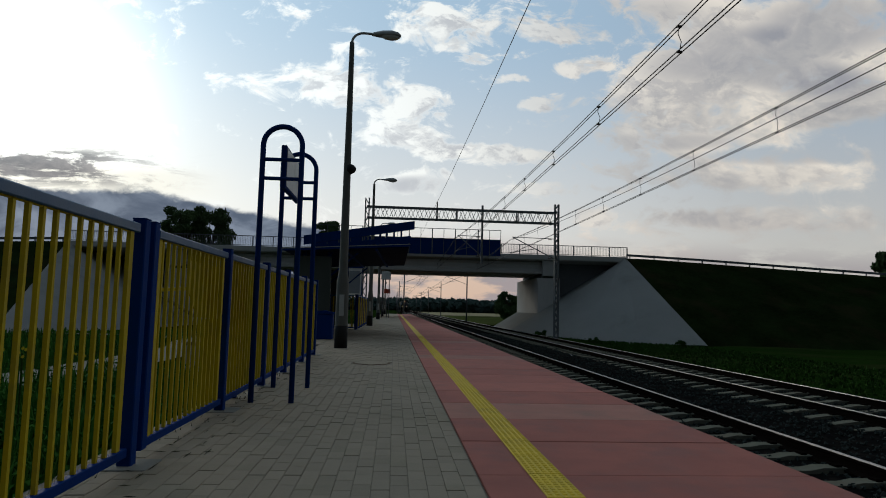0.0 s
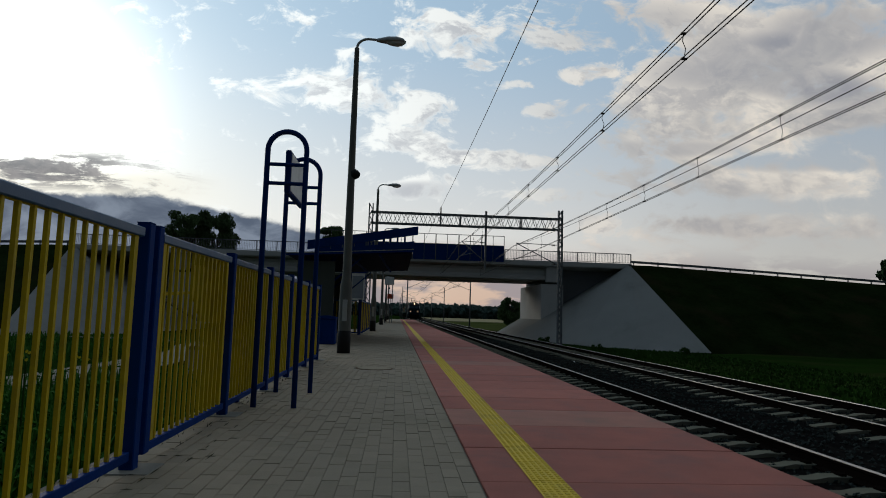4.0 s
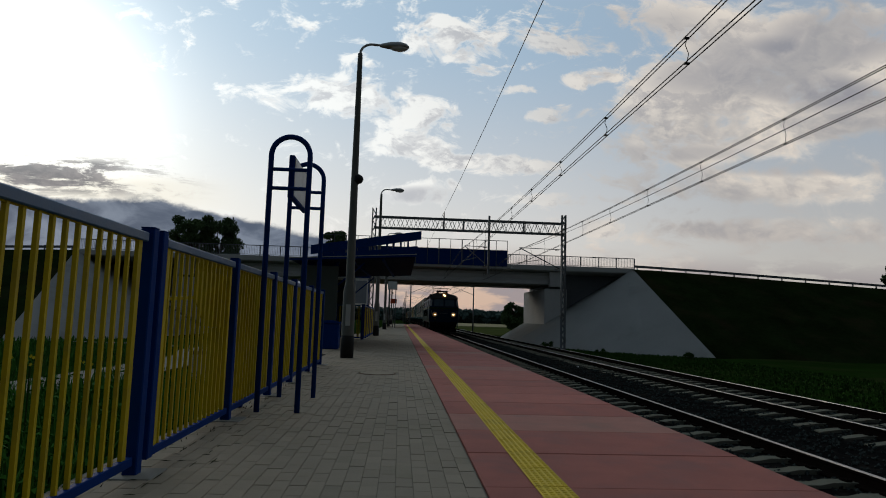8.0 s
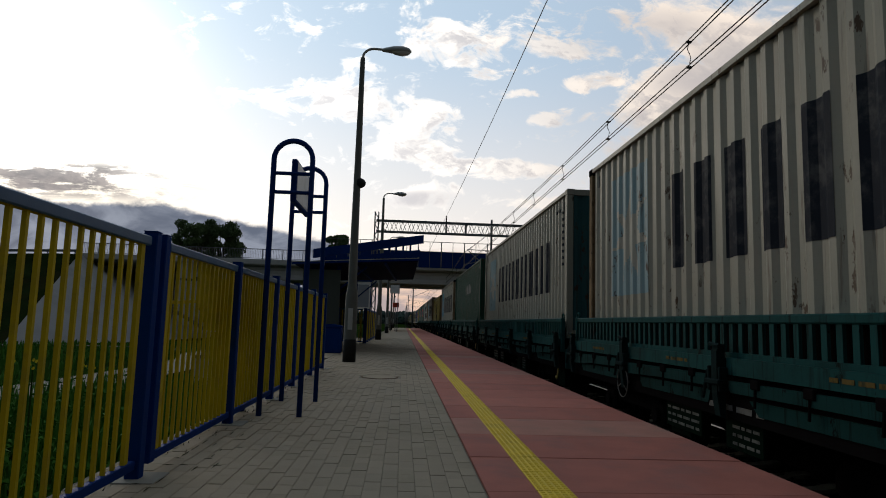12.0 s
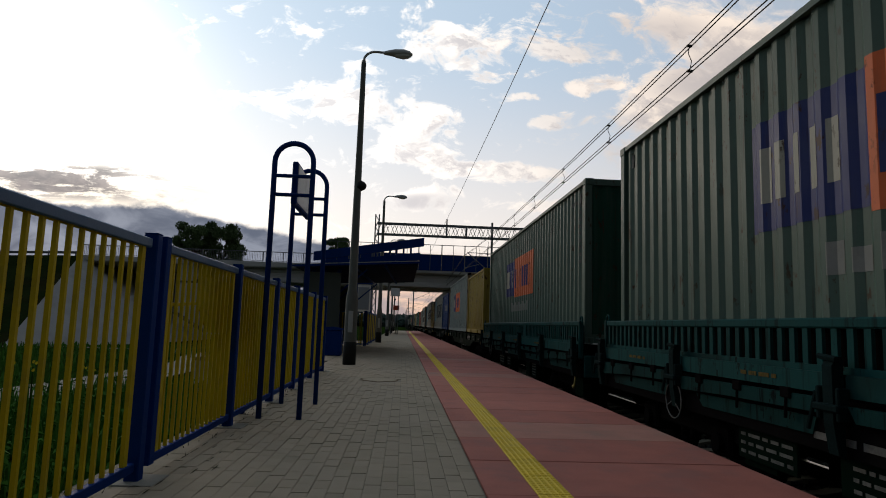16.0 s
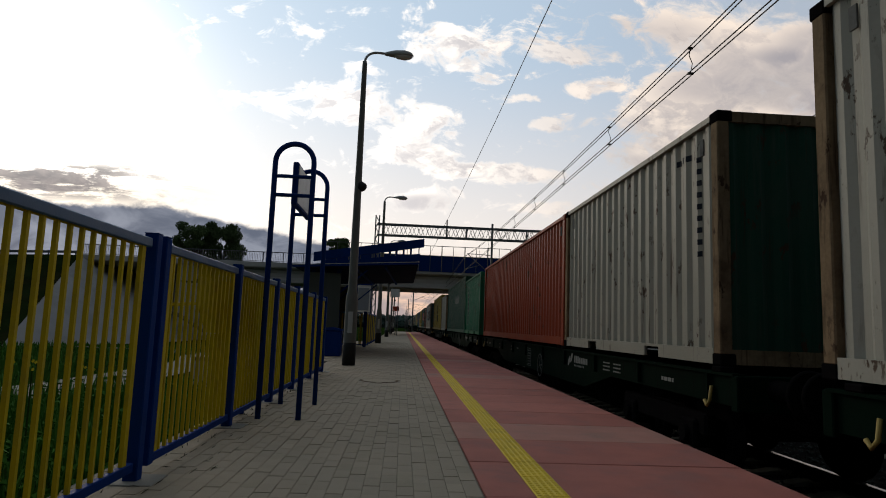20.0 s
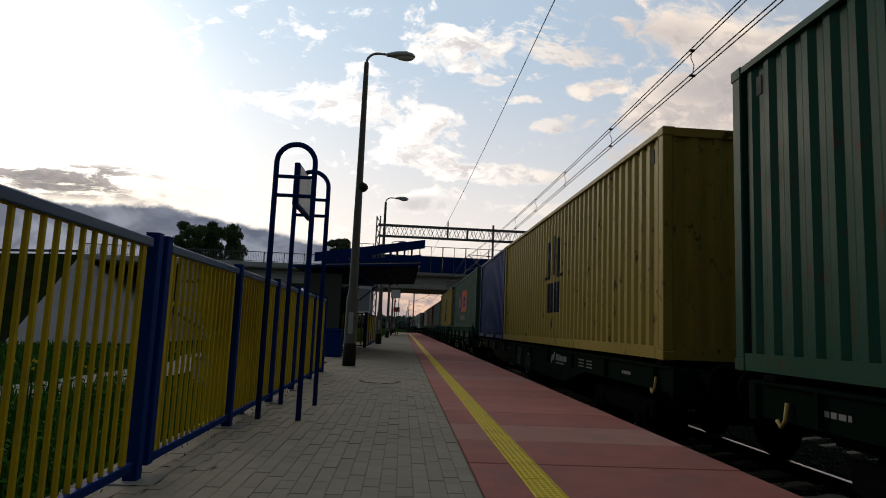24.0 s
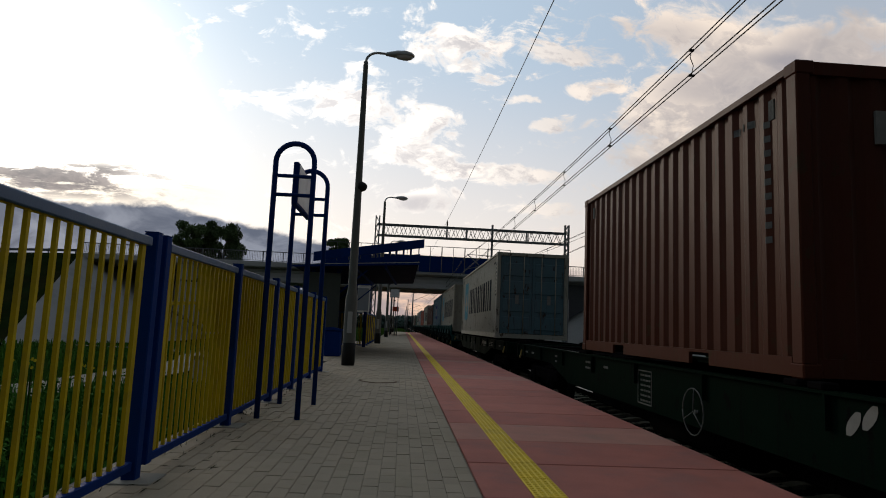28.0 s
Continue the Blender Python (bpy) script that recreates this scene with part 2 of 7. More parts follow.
# darker than CONCRETE: the shade under the deck is put into the colour
WING = material("shaded_concrete", (0.13, 0.135, 0.14), 0.9, specular=0.05, vary=0.3, scale=0.5, grain=25, bump=0.25, dirt=(0.2, 0.2, 0.19), dirt_amount=0.3)
SLOPE = material("slope_paving", (0.40, 0.395, 0.37), 0.92, specular=0.05, vary=0.14, scale=0.3, grain=14, bump=0.25, dirt=(0.24, 0.25, 0.21), dirt_amount=0.35)
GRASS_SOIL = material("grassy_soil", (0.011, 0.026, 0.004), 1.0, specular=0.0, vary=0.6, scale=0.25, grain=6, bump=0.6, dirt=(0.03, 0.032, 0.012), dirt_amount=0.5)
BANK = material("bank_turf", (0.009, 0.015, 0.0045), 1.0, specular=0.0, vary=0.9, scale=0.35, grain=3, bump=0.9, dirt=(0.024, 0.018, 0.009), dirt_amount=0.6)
FIELD = material("ripe_field", (0.21, 0.18, 0.08), 1.0, vary=0.25, scale=0.05, grain=1.5, bump=0.3)
PATH = material("gravel_path", (0.27, 0.25, 0.21), 1.0, specular=0.0, vary=0.25, scale=0.8, grain=20, bump=0.4, dirt=(0.16, 0.15, 0.1))
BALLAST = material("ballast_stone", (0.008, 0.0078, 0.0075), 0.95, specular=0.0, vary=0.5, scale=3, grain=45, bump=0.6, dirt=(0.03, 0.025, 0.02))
STONE = material("loose_stone", (0.036, 0.042, 0.038), 0.9, specular=0.0, vary=0.9, scale=9, grain=60, bump=0.2)
SLEEPER = material("concrete_sleeper", (0.15, 0.145, 0.11), 0.9, specular=0.0, vary=0.2, scale=3, grain=70, bump=0.3, dirt=(0.15, 0.12, 0.09), dirt_amount=0.5)
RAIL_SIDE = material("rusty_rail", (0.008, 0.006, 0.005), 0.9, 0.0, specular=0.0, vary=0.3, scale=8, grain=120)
RAIL_TOP = material("polished_rail", (0.20, 0.195, 0.19), 0.32, 1.0, vary=0.1, scale=8, grain=120, bump=0.05)
BLUE = material("blue_enamel", (0.002, 0.026, 0.145), 0.65, specular=0.06, vary=0.18, scale=5, grain=120, bump=0.08, dirt=(0.006, 0.02, 0.07), dirt_amount=0.4)
GALV = material("worn_blue_rail", (0.02, 0.075, 0.16), 0.4, 0.0, specular=0.35, vary=0.15, scale=6, grain=90, bump=0.08)
YELLOW = material("yellow_enamel", (0.44, 0.32, 0.003), 0.6, vary=0.2, scale=6, grain=100, bump=0.08, dirt=(0.22, 0.16, 0.03), dirt_amount=0.4, spread=0.06)
POLE = material("weathered_pole", (0.12, 0.12, 0.105), 0.8, vary=0.25, scale=3, grain=60, bump=0.25, dirt=(0.09, 0.09, 0.075), streaks=0.6)
BLACK = material("black_paint", (0.015, 0.015, 0.015), 0.7, vary=0.3, scale=6, grain=90)
LAMP_GREY = material("lamp_housing", (0.38, 0.38, 0.36), 0.5, 0.2, vary=0.15, scale=8, grain=80, bump=0.05)
LAMP_GLASS = material("lamp_bowl", (0.62, 0.62, 0.6), 0.2, vary=0.1, scale=8, grain=80, bump=0.02)
STEEL = material("gantry_steel", (0.13, 0.14, 0.15), 0.6, 0.3, vary=0.25, scale=2, grain=40, bump=0.15, dirt=(0.09, 0.075, 0.06))
WIRE = material("copper_wire", (0.05, 0.045, 0.04), 0.6, 0.5, vary=0.1, bump=0)
CERAMIC = material("brown_insulator", (0.07, 0.03, 0.02), 0.25, vary=0.1, bump=0)
WHITE = material("white_board", (0.62, 0.62, 0.60), 0.5, vary=0.1, scale=5, grain=60, bump=0.05, dirt=(0.35, 0.34, 0.31), dirt_amount=0.4)
PRINT = material("dark_print", (0.015, 0.018, 0.024), 0.6, specular=0.02, vary=0.2, scale=6, grain=90, bump=0.05, dirt=(0.13, 0.13, 0.12), dirt_amount=0.35)
SIGN_RED = material("red_sign", (0.42, 0.06, 0.03), 0.5, vary=0.1, bump=0.03)
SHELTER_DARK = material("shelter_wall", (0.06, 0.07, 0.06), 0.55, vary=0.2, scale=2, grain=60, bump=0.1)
LEAF = material("leaf", (0.07, 0.11, 0.04), 0.9, vary=0.5, scale=0.8, grain=5, bump=0.1, spread=0.2, specular=0.2)
WEED = material("weed_leaf", (0.024, 0.056, 0.009), 0.9, vary=0.4, scale=2, grain=20, bump=0.1, specular=0.03)
# lighter copy of WEED: the western sky's light is put into the leaf colour
LIT_WEED = material("sky_lit_weed", (0.05, 0.14, 0.022), 0.9, vary=0.4, scale=2, grain=20, bump=0.1, specular=0.03)
MOSS = material("dark_moss", (0.03, 0.033, 0.018), 1.0, specular=0.0, vary=0.4, scale=4, grain=60, bump=0.3)
FLOWER = material("yellow_flower", (0.6, 0.48, 0.02), 0.6, vary=0.2, bump=0)
BARK = material("bark", (0.07, 0.055, 0.04), 0.95, vary=0.3, scale=4, grain=30, bump=0.5)
FAR_MEADOW = material("far_meadow", (0.060, 0.070, 0.022), 1.0, specular=0.0, vary=0.6, scale=0.08, grain=0.9, bump=0.3, dirt=(0.03, 0.05, 0.015))
# lightened and greyed: the haze of distance is put into the leaf colour
WOODS = material("hazy_woods", (0.04, 0.065, 0.055), 1.0, vary=0.5, scale=0.1, grain=0.9, bump=0.4)
HAZE_BUILDING = material("far_wall", (0.22, 0.24, 0.27), 0.9, vary=0.1, scale=0.2, grain=3, bump=0)


# ---- mesh tools ----
def box(bm, x0, x1, y0, y1, z0, z1, bevel=0.0):
    vs = [bm.verts.new((x, y, z)) for x in (x0, x1) for y in (y0, y1) for z in (z0, z1)]
    fs = [bm.faces.new([vs[i] for i in q]) for q in ((0, 1, 3, 2), (4, 6, 7, 5), (0, 4, 5, 1), (2, 3, 7, 6), (0, 2, 6, 4), (1, 5, 7, 3))]
    if bevel:
        bmesh.ops.bevel(bm, geom=list({e for f in fs for e in f.edges}), offset=bevel, segments=1, affect="EDGES", profile=0.5)


def tube(bm, a, b, r, r2=None, n=8, caps=True):
    a, b = Vector(a), Vector(b)
    d = (b - a).normalized()
    side = d.orthogonal().normalized()
    other = d.cross(side)
    r2 = r if r2 is None else r2
    ring = [[bm.verts.new(p + (side * math.cos(2 * math.pi * i / n) + other * math.sin(2 * math.pi * i / n)) * q) for i in range(n)]
            for p, q in ((a, r), (b, r2))]
    for i in range(n):
        f = bm.faces.new((ring[0][i], ring[0][(i + 1) % n], ring[1][(i + 1) % n], ring[1][i]))
        f.smooth = n > 6
    if caps:
        bm.faces.new(ring[0][::-1])
        bm.faces.new(ring[1])


def pipe(bm, points, r, n=8):
    """One round tube swept through the points."""
    pts = [Vector(p) for p in points]
    side, rings = None, []
    for i, p in enumerate(pts):
        d = (pts[min(i + 1, len(pts) - 1)] - pts[max(i - 1, 0)]).normalized()
        side = (d.orthogonal() if side is None else side - d * side.dot(d)).normalized()
        other = d.cross(side)
        rings.append([bm.verts.new(p + (side * math.cos(2 * math.pi * k / n) + other * math.sin(2 * math.pi * k / n)) * r) for k in range(n)])
    for a, b in zip(rings, rings[1:]):
        for k in range(n):
            bm.faces.new((a[k], a[(k + 1) % n], b[(k + 1) % n], b[k])).smooth = n > 5
    bm.faces.new(rings[0][::-1])
    bm.faces.new(rings[-1])


def bar(bm, a, b, w, h):
    """A square bar from a to b."""
    a, b = Vector(a), Vector(b)
    d = (b - a).normalized()
    side = d.cross(Vector((0, 0, 1)))
    side = side.normalized() if side.length > 0.01 else Vector((1, 0, 0))
    top = side.cross(d)
    q = [[bm.verts.new(p + side * (sx * w / 2) + top * (sz * h / 2)) for sx, sz in ((-1, -1), (1, -1), (1, 1), (-1, 1))] for p in (a, b)]
    for i in range(4):
        bm.faces.new((q[0][i], q[0][(i + 1) % 4], q[1][(i + 1) % 4], q[1][i]))
    bm.faces.new(q[0][::-1])
    bm.faces.new(q[1])


def lathe(bm, profile, at=(0, 0, 0), n=14, axis="Z"):
    rows = []
    for r, h in profile:
        ring = []
        for i in range(n):
            c, s = r * math.cos(2 * math.pi * i / n), r * math.sin(2 * math.pi * i / n)
            p = {"Z": (c, s, h), "Y": (c, h, s), "X": (h, c, s)}[axis]
            ring.append(bm.verts.new(Vector(at) + Vector(p)))
        rows.append(ring)
    for a, b in zip(rows, rows[1:]):
        for i in range(n):
            f = bm.faces.new((a[i], a[(i + 1) % n], b[(i + 1) % n], b[i]))
            f.smooth = True
    bm.faces.new(rows[0][::-1])
    bm.faces.new(rows[-1])


def sheet(bm, rows):
    """A surface through rows of points."""
    vs = [[bm.verts.new(p) for p in row] for row in rows]
    for a, b in zip(vs, vs[1:]):
        for i in range(len(a) - 1):
            bm.faces.new((a[i], a[i + 1], b[i + 1], b[i]))


def prism(bm, outline, a, b, axis="Y"):
    """Extrudes an outline from a to b; its points are (x, z) along Y, or (y, z) along X."""
    rows = [[bm.verts.new((p, q, r) if axis == "Y" else (q, p, r)) for p, r in outline] for q in (a, b)]
    k = len(outline)
    for i in range(k):
        bm.faces.new((rows[0][i], rows[0][(i + 1) % k], rows[1][(i + 1) % k], rows[1][i]))
    bm.faces.new(rows[0][::-1])
    bm.faces.new(rows[1])


def mesh_of(name, bm, mat):
    bmesh.ops.recalc_face_normals(bm, faces=bm.faces)
    me = bpy.data.meshes.new(name)
    bm.to_mesh(me)
    bm.free()
    if mat:
        me.materials.append(mat)
    return me


def part(name, bm, mat, parent=None, label=""):
    ob = new(name, mesh_of(name, bm, mat))
    ob.parent = parent
    return tagged(ob, label)


def piece(name, me, parent, at=(0, 0, 0)):
    ob = new(name, me)
    ob.parent = parent
    ob.location = at
    return ob


def made(shape, *args, **kw):
    bm = bmesh.new()
    shape(bm, *args, **kw)
    return bm


def thing(name, label, category, at=(0, 0, 0), group="", kind=""):
    ob = new(name)
    ob.location = at
    return tagged(ob, label, category, group, kind)

# ---- ground ----
RAIL_Z, T1, T2 = -0.54, 4.33, 8.39
EDGE, SEAM, FENCE_X = 2.62, 0.529, -1.57
PLAT_A, PLAT_B = -14.0, 96.0


def ground_height(x, y):
    bump = 0.12 * noise.noise((x * 0.15, y * 0.15, 0)) + 0.05 * noise.noise((x * 0.6, y * 0.6, 3))
    if -4.5 < x < 2.6 and y < 100:
        return -0.8
    if 1.5 < x < 11.2:
        return -1.02
    if x >= 11.2:
        return -1.02 - 0.5 * min(1, (x - 11.2) / 3) + bump
    return -0.85 - 0.5 * min(1, max(0, (-4 - x) / 20)) + bump


def make_ground():
    xs = [-1500, -700, -350, -180, -110] + [-80 + 2.5 * i for i in range(26)] + [-15 + i for i in range(46)] + [33 + 3 * i for i in range(18)] + [120, 200, 400, 800, 1600]
    ys = [-300, -100, -40] + [-20 + 1.5 * i for i in range(40)] + [42 + 4 * i for i in range(30)] + [200, 300, 450, 800, 1500, 2600]
    bm = bmesh.new()
    sheet(bm, [[(x, y, ground_height(x, y)) for x in xs] for y in ys])
    for f in bm.faces:
        f.smooth = True
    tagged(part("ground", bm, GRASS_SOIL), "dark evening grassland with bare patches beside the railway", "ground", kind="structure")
    bm = bmesh.new()
    sheet(bm, [[(x, y, -1.28) for x in (14, 60, 160, 420)] for y in (210, 260, 310, 372)])
    meadow = bmesh.new()
    sheet(meadow, [[(x, y, -1.36) for x in (13.2, 24, 45, 80, 140)] for y in (98, 120, 150, 180, 212)])
    tagged(part("far_meadow", meadow, FAR_MEADOW), "olive rough meadow beyond the bridge", "meadow", kind="structure")
    tagged(part("field", bm, FIELD), "pale ripe grain field beyond the bridge", "field", kind="structure")
    bm = bmesh.new()
    pts = [(-10.2, 6), (-9.6, 10), (-9.0, 14), (-8.5, 18), (-8.2, 22), (-8.6, 28), (-10.5, 35), (-15, 41), (-24, 44)]
    sheet(bm, [[(x - w, y + 0.25 * w, ground_height(x - w, y) + 0.05) for w in (1.1, 0.4, -0.4, -1.1)] for x, y in pts])
    tagged(part("path", bm, PATH), "pale gravel path crossing the grass behind the fence", "path", kind="structure")


make_ground()


# ---- tracks ----
def make_tracks():
    for centre, label in ((T1, "track with concrete sleepers beside the platform"), (T2, "second track with concrete sleepers beside the embankment")):
        track = thing("track", label, "railway track", (centre, 0, 0), "tracks", "structure")
        for side in (-0.7525, 0.7525):
            bm = bmesh.new()
            prism(bm, [(side - 0.07, RAIL_Z - 0.17), (side + 0.07, RAIL_Z - 0.17), (side + 0.07, RAIL_Z - 0.155), (side + 0.012, RAIL_Z - 0.13),
                       (side + 0.012, RAIL_Z - 0.05), (side + 0.034, RAIL_Z - 0.036), (side + 0.034, RAIL_Z - 0.006), (side - 0.034, RAIL_Z - 0.006),
                       (side - 0.034, RAIL_Z - 0.036), (side - 0.012, RAIL_Z - 0.05), (side - 0.012, RAIL_Z - 0.13), (side - 0.07, RAIL_Z - 0.155)], -40, 700)
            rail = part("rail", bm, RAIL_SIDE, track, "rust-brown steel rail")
            part("rail_head", made(prism, [(side - 0.033, RAIL_Z - 0.007), (side + 0.033, RAIL_Z - 0.007), (side + 0.031, RAIL_Z), (side - 0.031, RAIL_Z)], -40, 700), RAIL_TOP, rail, "polished rail head")
        bm = bmesh.new()
        prism(bm, [(-1.3, -0.86), (1.3, -0.86), (1.3, -0.715), (0.95, -0.672), (0.45, -0.672), (0.3, -0.7), (-0.3, -0.7), (-0.45, -0.672), (-0.95, -0.672), (-1.3, -0.715)], -0.095, 0.095)
        me = mesh_of("sleeper", bm, SLEEPER)
        for i in range(92):
            piece("sleeper", me, track, (0, -3 + 0.6 * i + 0.35, 0))
        bm = bmesh.new()
        for i in list(range(-20, 0)) + list(range(92, 330)):
            box(bm, -1.3, 1.3, -3.095 + 0.6 * i + 0.35, -2.905 + 0.6 * i + 0.35, -0.86, -0.695)
        tagged(part("sleeper_run", bm, SLEEPER, track), kind="stuff")
        bm = bmesh.new()
        for i in range(4, 92):
            for side in (-0.7525, 0.7525):
                for d in (-0.1, 0.1):
                    box(bm, side + d - 0.035, side + d + 0.035, -2.71 + 0.6 * i, -2.59 + 0.6 * i, -0.68, -0.645)
        tagged(part("rail_clips", bm, RAIL_SIDE, track), kind="stuff")
    # ballast bed with loose stones
    bm = bmesh.new()
    rnd = random.Random(3)
    cols = [2.35 + 0.22 * i for i in range(37)]

    def bed(x, y):
        edge = min(1, max(0, (10.6 - x) / 0.8))
        return -1.0 + edge * (0.272 + 0.05 * noise.noise((x * 2.3, y * 2.3, 0)))
    rows = [-16 + 0.45 * i for i in range(120)] + [38 + 2.5 * i for i in range(60)] + [200, 400, 700]
    sheet(bm, [[(x, y, bed(x, y)) for x in cols] for y in rows])
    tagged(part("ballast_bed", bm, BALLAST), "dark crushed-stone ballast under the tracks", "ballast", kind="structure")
    vs, fs = [], []
    for i in range(22000):
        y = 1 + 44 * rnd.random() ** 1.6
        x = rnd.uniform(2.7, 10.3)
        z, s = bed(x, y), rnd.uniform(0.018, 0.042)
        k = len(vs)
        c = Vector((x, y, z + s * 0.4))
        turn = Euler((rnd.random() * 6, rnd.random() * 6, 0)).to_matrix()
        for v in ((1, 0, 0), (-0.9, 0.2, 0), (0, 1, 0.1), (0.1, -0.9, 0), (0, 0.1, 0.8), (0, 0, -0.7)):
            vs.append(c + turn @ Vector(v) * s)
        fs += [(k + a, k + b, k + d) for a, b, d in ((0, 2, 4), (2, 1, 4), (1, 3, 4), (3, 0, 4), (2, 0, 5), (1, 2, 5), (3, 1, 5), (0, 3, 5))]
    me = bpy.data.meshes.new("ballast_stones")
    me.from_pydata(vs, [], fs)
    me.materials.append(STONE)
    tagged(new("ballast_stones", me), "loose grey ballast stones between the rails", "stones", kind="stuff")


make_tracks()


def make_stone():
    bm = bmesh.new()
    bmesh.ops.create_icosphere(bm, subdivisions=1, radius=0.07)
    for v in bm.verts:
        v.co = v.co * (1 + 0.3 * noise.noise(v.co * 20)) + Vector((6.86, 24.3, -0.72))
        v.co.z = -0.72 + (v.co.z + 0.72) * 0.7
    tagged(part("pale_stone", bm, WHITE), "single whitish stone lying on the ballast", "stone")


make_stone()


# ---- platform body ----
def make_platform():
    plat = thing("platform", "long low station platform of pavers and red slabs", "platform", kind="structure")
    bm = bmesh.new()
    box(bm, -1.78, EDGE - 0.12, PLAT_A, PLAT_B, -1.1, -0.09)
    box(bm, -5.2, -1.78, 16.5, 36, -1.1, -0.09)
    part("foundation", bm, CONCRETE, plat)
    bm = bmesh.new()
    box(bm, -1.76, SEAM - 0.005, PLAT_A, PLAT_B, -0.095, -0.006)
    box(bm, -5.2, -1.76, 16.5, 36, -0.095, -0.006)
    part("bedding", bm, JOINT, plat)
    part("seam", made(box, SEAM - 0.005, SEAM + 0.006, PLAT_A, PLAT_B, -0.09, -0.016), JOINT, plat)
    # back kerb
    bm = bmesh.new()
    for i in range(30):
        y = 1.0 + i
        if y < 13.2:
            box(bm, -1.86, -1.762, y + 0.003, y + 0.997, -0.3, -0.004, 0.006)
    part("kerb", bm, KERB, plat)
    slab = mesh_of("drain_slab", made(box, -2.42, -1.88, 0.006, 0.994, -0.36, -0.28, 0.008), KERB)
    for i in range(11):
        piece("drain_slab", slab, plat, (0.02 * math.sin(i * 2.1), 1.6 + i, 0.012 * math.sin(i * 1.3)))
    return plat


platform = make_platform()


# ---- bridge and banks ----
BR_Y0, BR_Y1 = 64.0, 76.0


def make_bridge():
    br = thing("road_bridge", "grey concrete road bridge with blue screens over the tracks", "bridge", kind="structure")
    a, b = -32.0, 24.0
    bm = bmesh.new()
    prism(bm, [(BR_Y0, 6.15), (BR_Y0, 6.62), (BR_Y1, 6.62), (BR_Y1, 6.15), (BR_Y1 - 1.6, 5.95), (BR_Y0 + 1.6, 5.95)], a, b, "X")
    part("deck", bm, CONCRETE, br)
    for y in (BR_Y0 + 1.1, BR_Y0 + 4.3, BR_Y0 + 7.7, BR_Y0 + 10.4):
        bm = bmesh.new()
        prism(bm, [(y - 0.28, 4.8), (y + 0.28, 4.8), (y + 0.28, 5.05), (y + 0.12, 5.3), (y + 0.12, 5.7), (y + 0.4, 5.96), (y - 0.4, 5.96), (y - 0.12, 5.7), (y - 0.12, 5.3), (y - 0.28, 5.05)], -21.6, 16.0, "X")
        part("girder", bm, CONCRETE, br)
    for x0, x1 in ((14.7, 17.0), (-22.6, -20.3)):
        bm = bmesh.new()
        box(bm, x0, x1, BR_Y0 + 0.5, BR_Y1 - 0.5, -1.6, 4.35, 0.04)
        part("pier", bm, CONCRETE, br)
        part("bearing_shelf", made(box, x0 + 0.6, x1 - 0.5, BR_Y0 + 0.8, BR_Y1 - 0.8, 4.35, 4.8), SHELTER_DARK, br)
        s = 1 if x0 > 0 else -1
        part("end_block", made(box, *sorted((x0 + 1.15 - 0.7 * s, x0 + 1.15 + 0.7 * s)), BR_Y0 + 0.25, BR_Y0 + 0.7, 4.55, 6.1, 0.03), CONCRETE, br)
        part("pier_foot", made(box, x0 - 0.15, x1 + 0.15, BR_Y0 + 0.35, BR_Y1 - 0.35, 0.0, 0.45), CONCRETE, br)
    part("abutment", made(box, 17.2, 24.2, BR_Y1 - 1.2, BR_Y1 - 0.7, -1.6, 6.0), CONCRETE, br)
    part("wing_wall", made(box, 16.6, 24.0, BR_Y0 + 2.0, BR_Y0 + 2.4, -1.6, 5.96), WING, br, "wing wall with the deck's shade in its colour")
    part("abutment", made(box, -32.0, -22.8, BR_Y1 - 1.2, BR_Y1 - 0.7, -1.6, 6.0), CONCRETE, br)
    part("fascia_beam", made(box, a, b, BR_Y0 - 0.12, BR_Y0, 6.2, 6.7, 0.02), CONCRETE, br)
    # blue screens above the wires, with their frames
    for y in (BR_Y0 - 0.2, BR_Y1 + 0.1):
        for i in range(8):
            x = -8.0 + i * 2.335
            panel = part("screen", made(box, x + 0.02, x + 2.315, y, y + 0.04, 6.42, 8.02), BLUE, br, "blue sheet screen over the wires")
            bm = bmesh.new()
            for q in (x + 0.03, x + 1.17, x + 2.31):
                box(bm, q - 0.025, q + 0.025, y - 0.05, y, 6.42, 9.05)
            box(bm, x, x + 2.335, y - 0.05, y, 9.0, 9.06)
            box(bm, x, x + 2.335, y - 0.05, y, 8.02, 8.07)
            part("screen_frame", bm, STEEL, panel)
    # railings
    for y in (BR_Y0 + 0.12, BR_Y1 - 0.15):
        for r0, r1 in ((-32.0, -8.2), (10.8, 24.0)):
            rail = thing("railing", "", "")
            rail.parent, rail.name = br, "railing"
            bm = bmesh.new()
            box(bm, r0, r1, y - 0.03, y + 0.03, 7.68, 7.75)
            box(bm, r0, r1, y - 0.02, y + 0.02, 6.78, 6.82)
            part("handrail", bm, STEEL, rail)
            bm = bmesh.new()
            k = int((r1 - r0) / 0.16)
            for i in range(k):
                q = r0 + (i + 0.5) * (r1 - r0) / k
                box(bm, q - 0.011, q + 0.011, y - 0.011, y + 0.011, 6.8, 7.7)
            tagged(part("balusters", bm, STEEL, rail), kind="stuff")
            me = mesh_of("rail_post", made(box, -0.04, 0.04, -0.04, 0.04, 6.6, 7.72), STEEL)
            k = max(2, round((r1 - r0) / 2.0))
            for i in range(k + 1):
                piece("rail_post", me, rail, (r0 + i * (r1 - r0) / k, y, 0))
    return br


make_bridge()


def bank_top(x):
    return 6.55 if abs(x + 4) < 30 else 6.55 - 0.045 * (abs(x + 4) - 30)


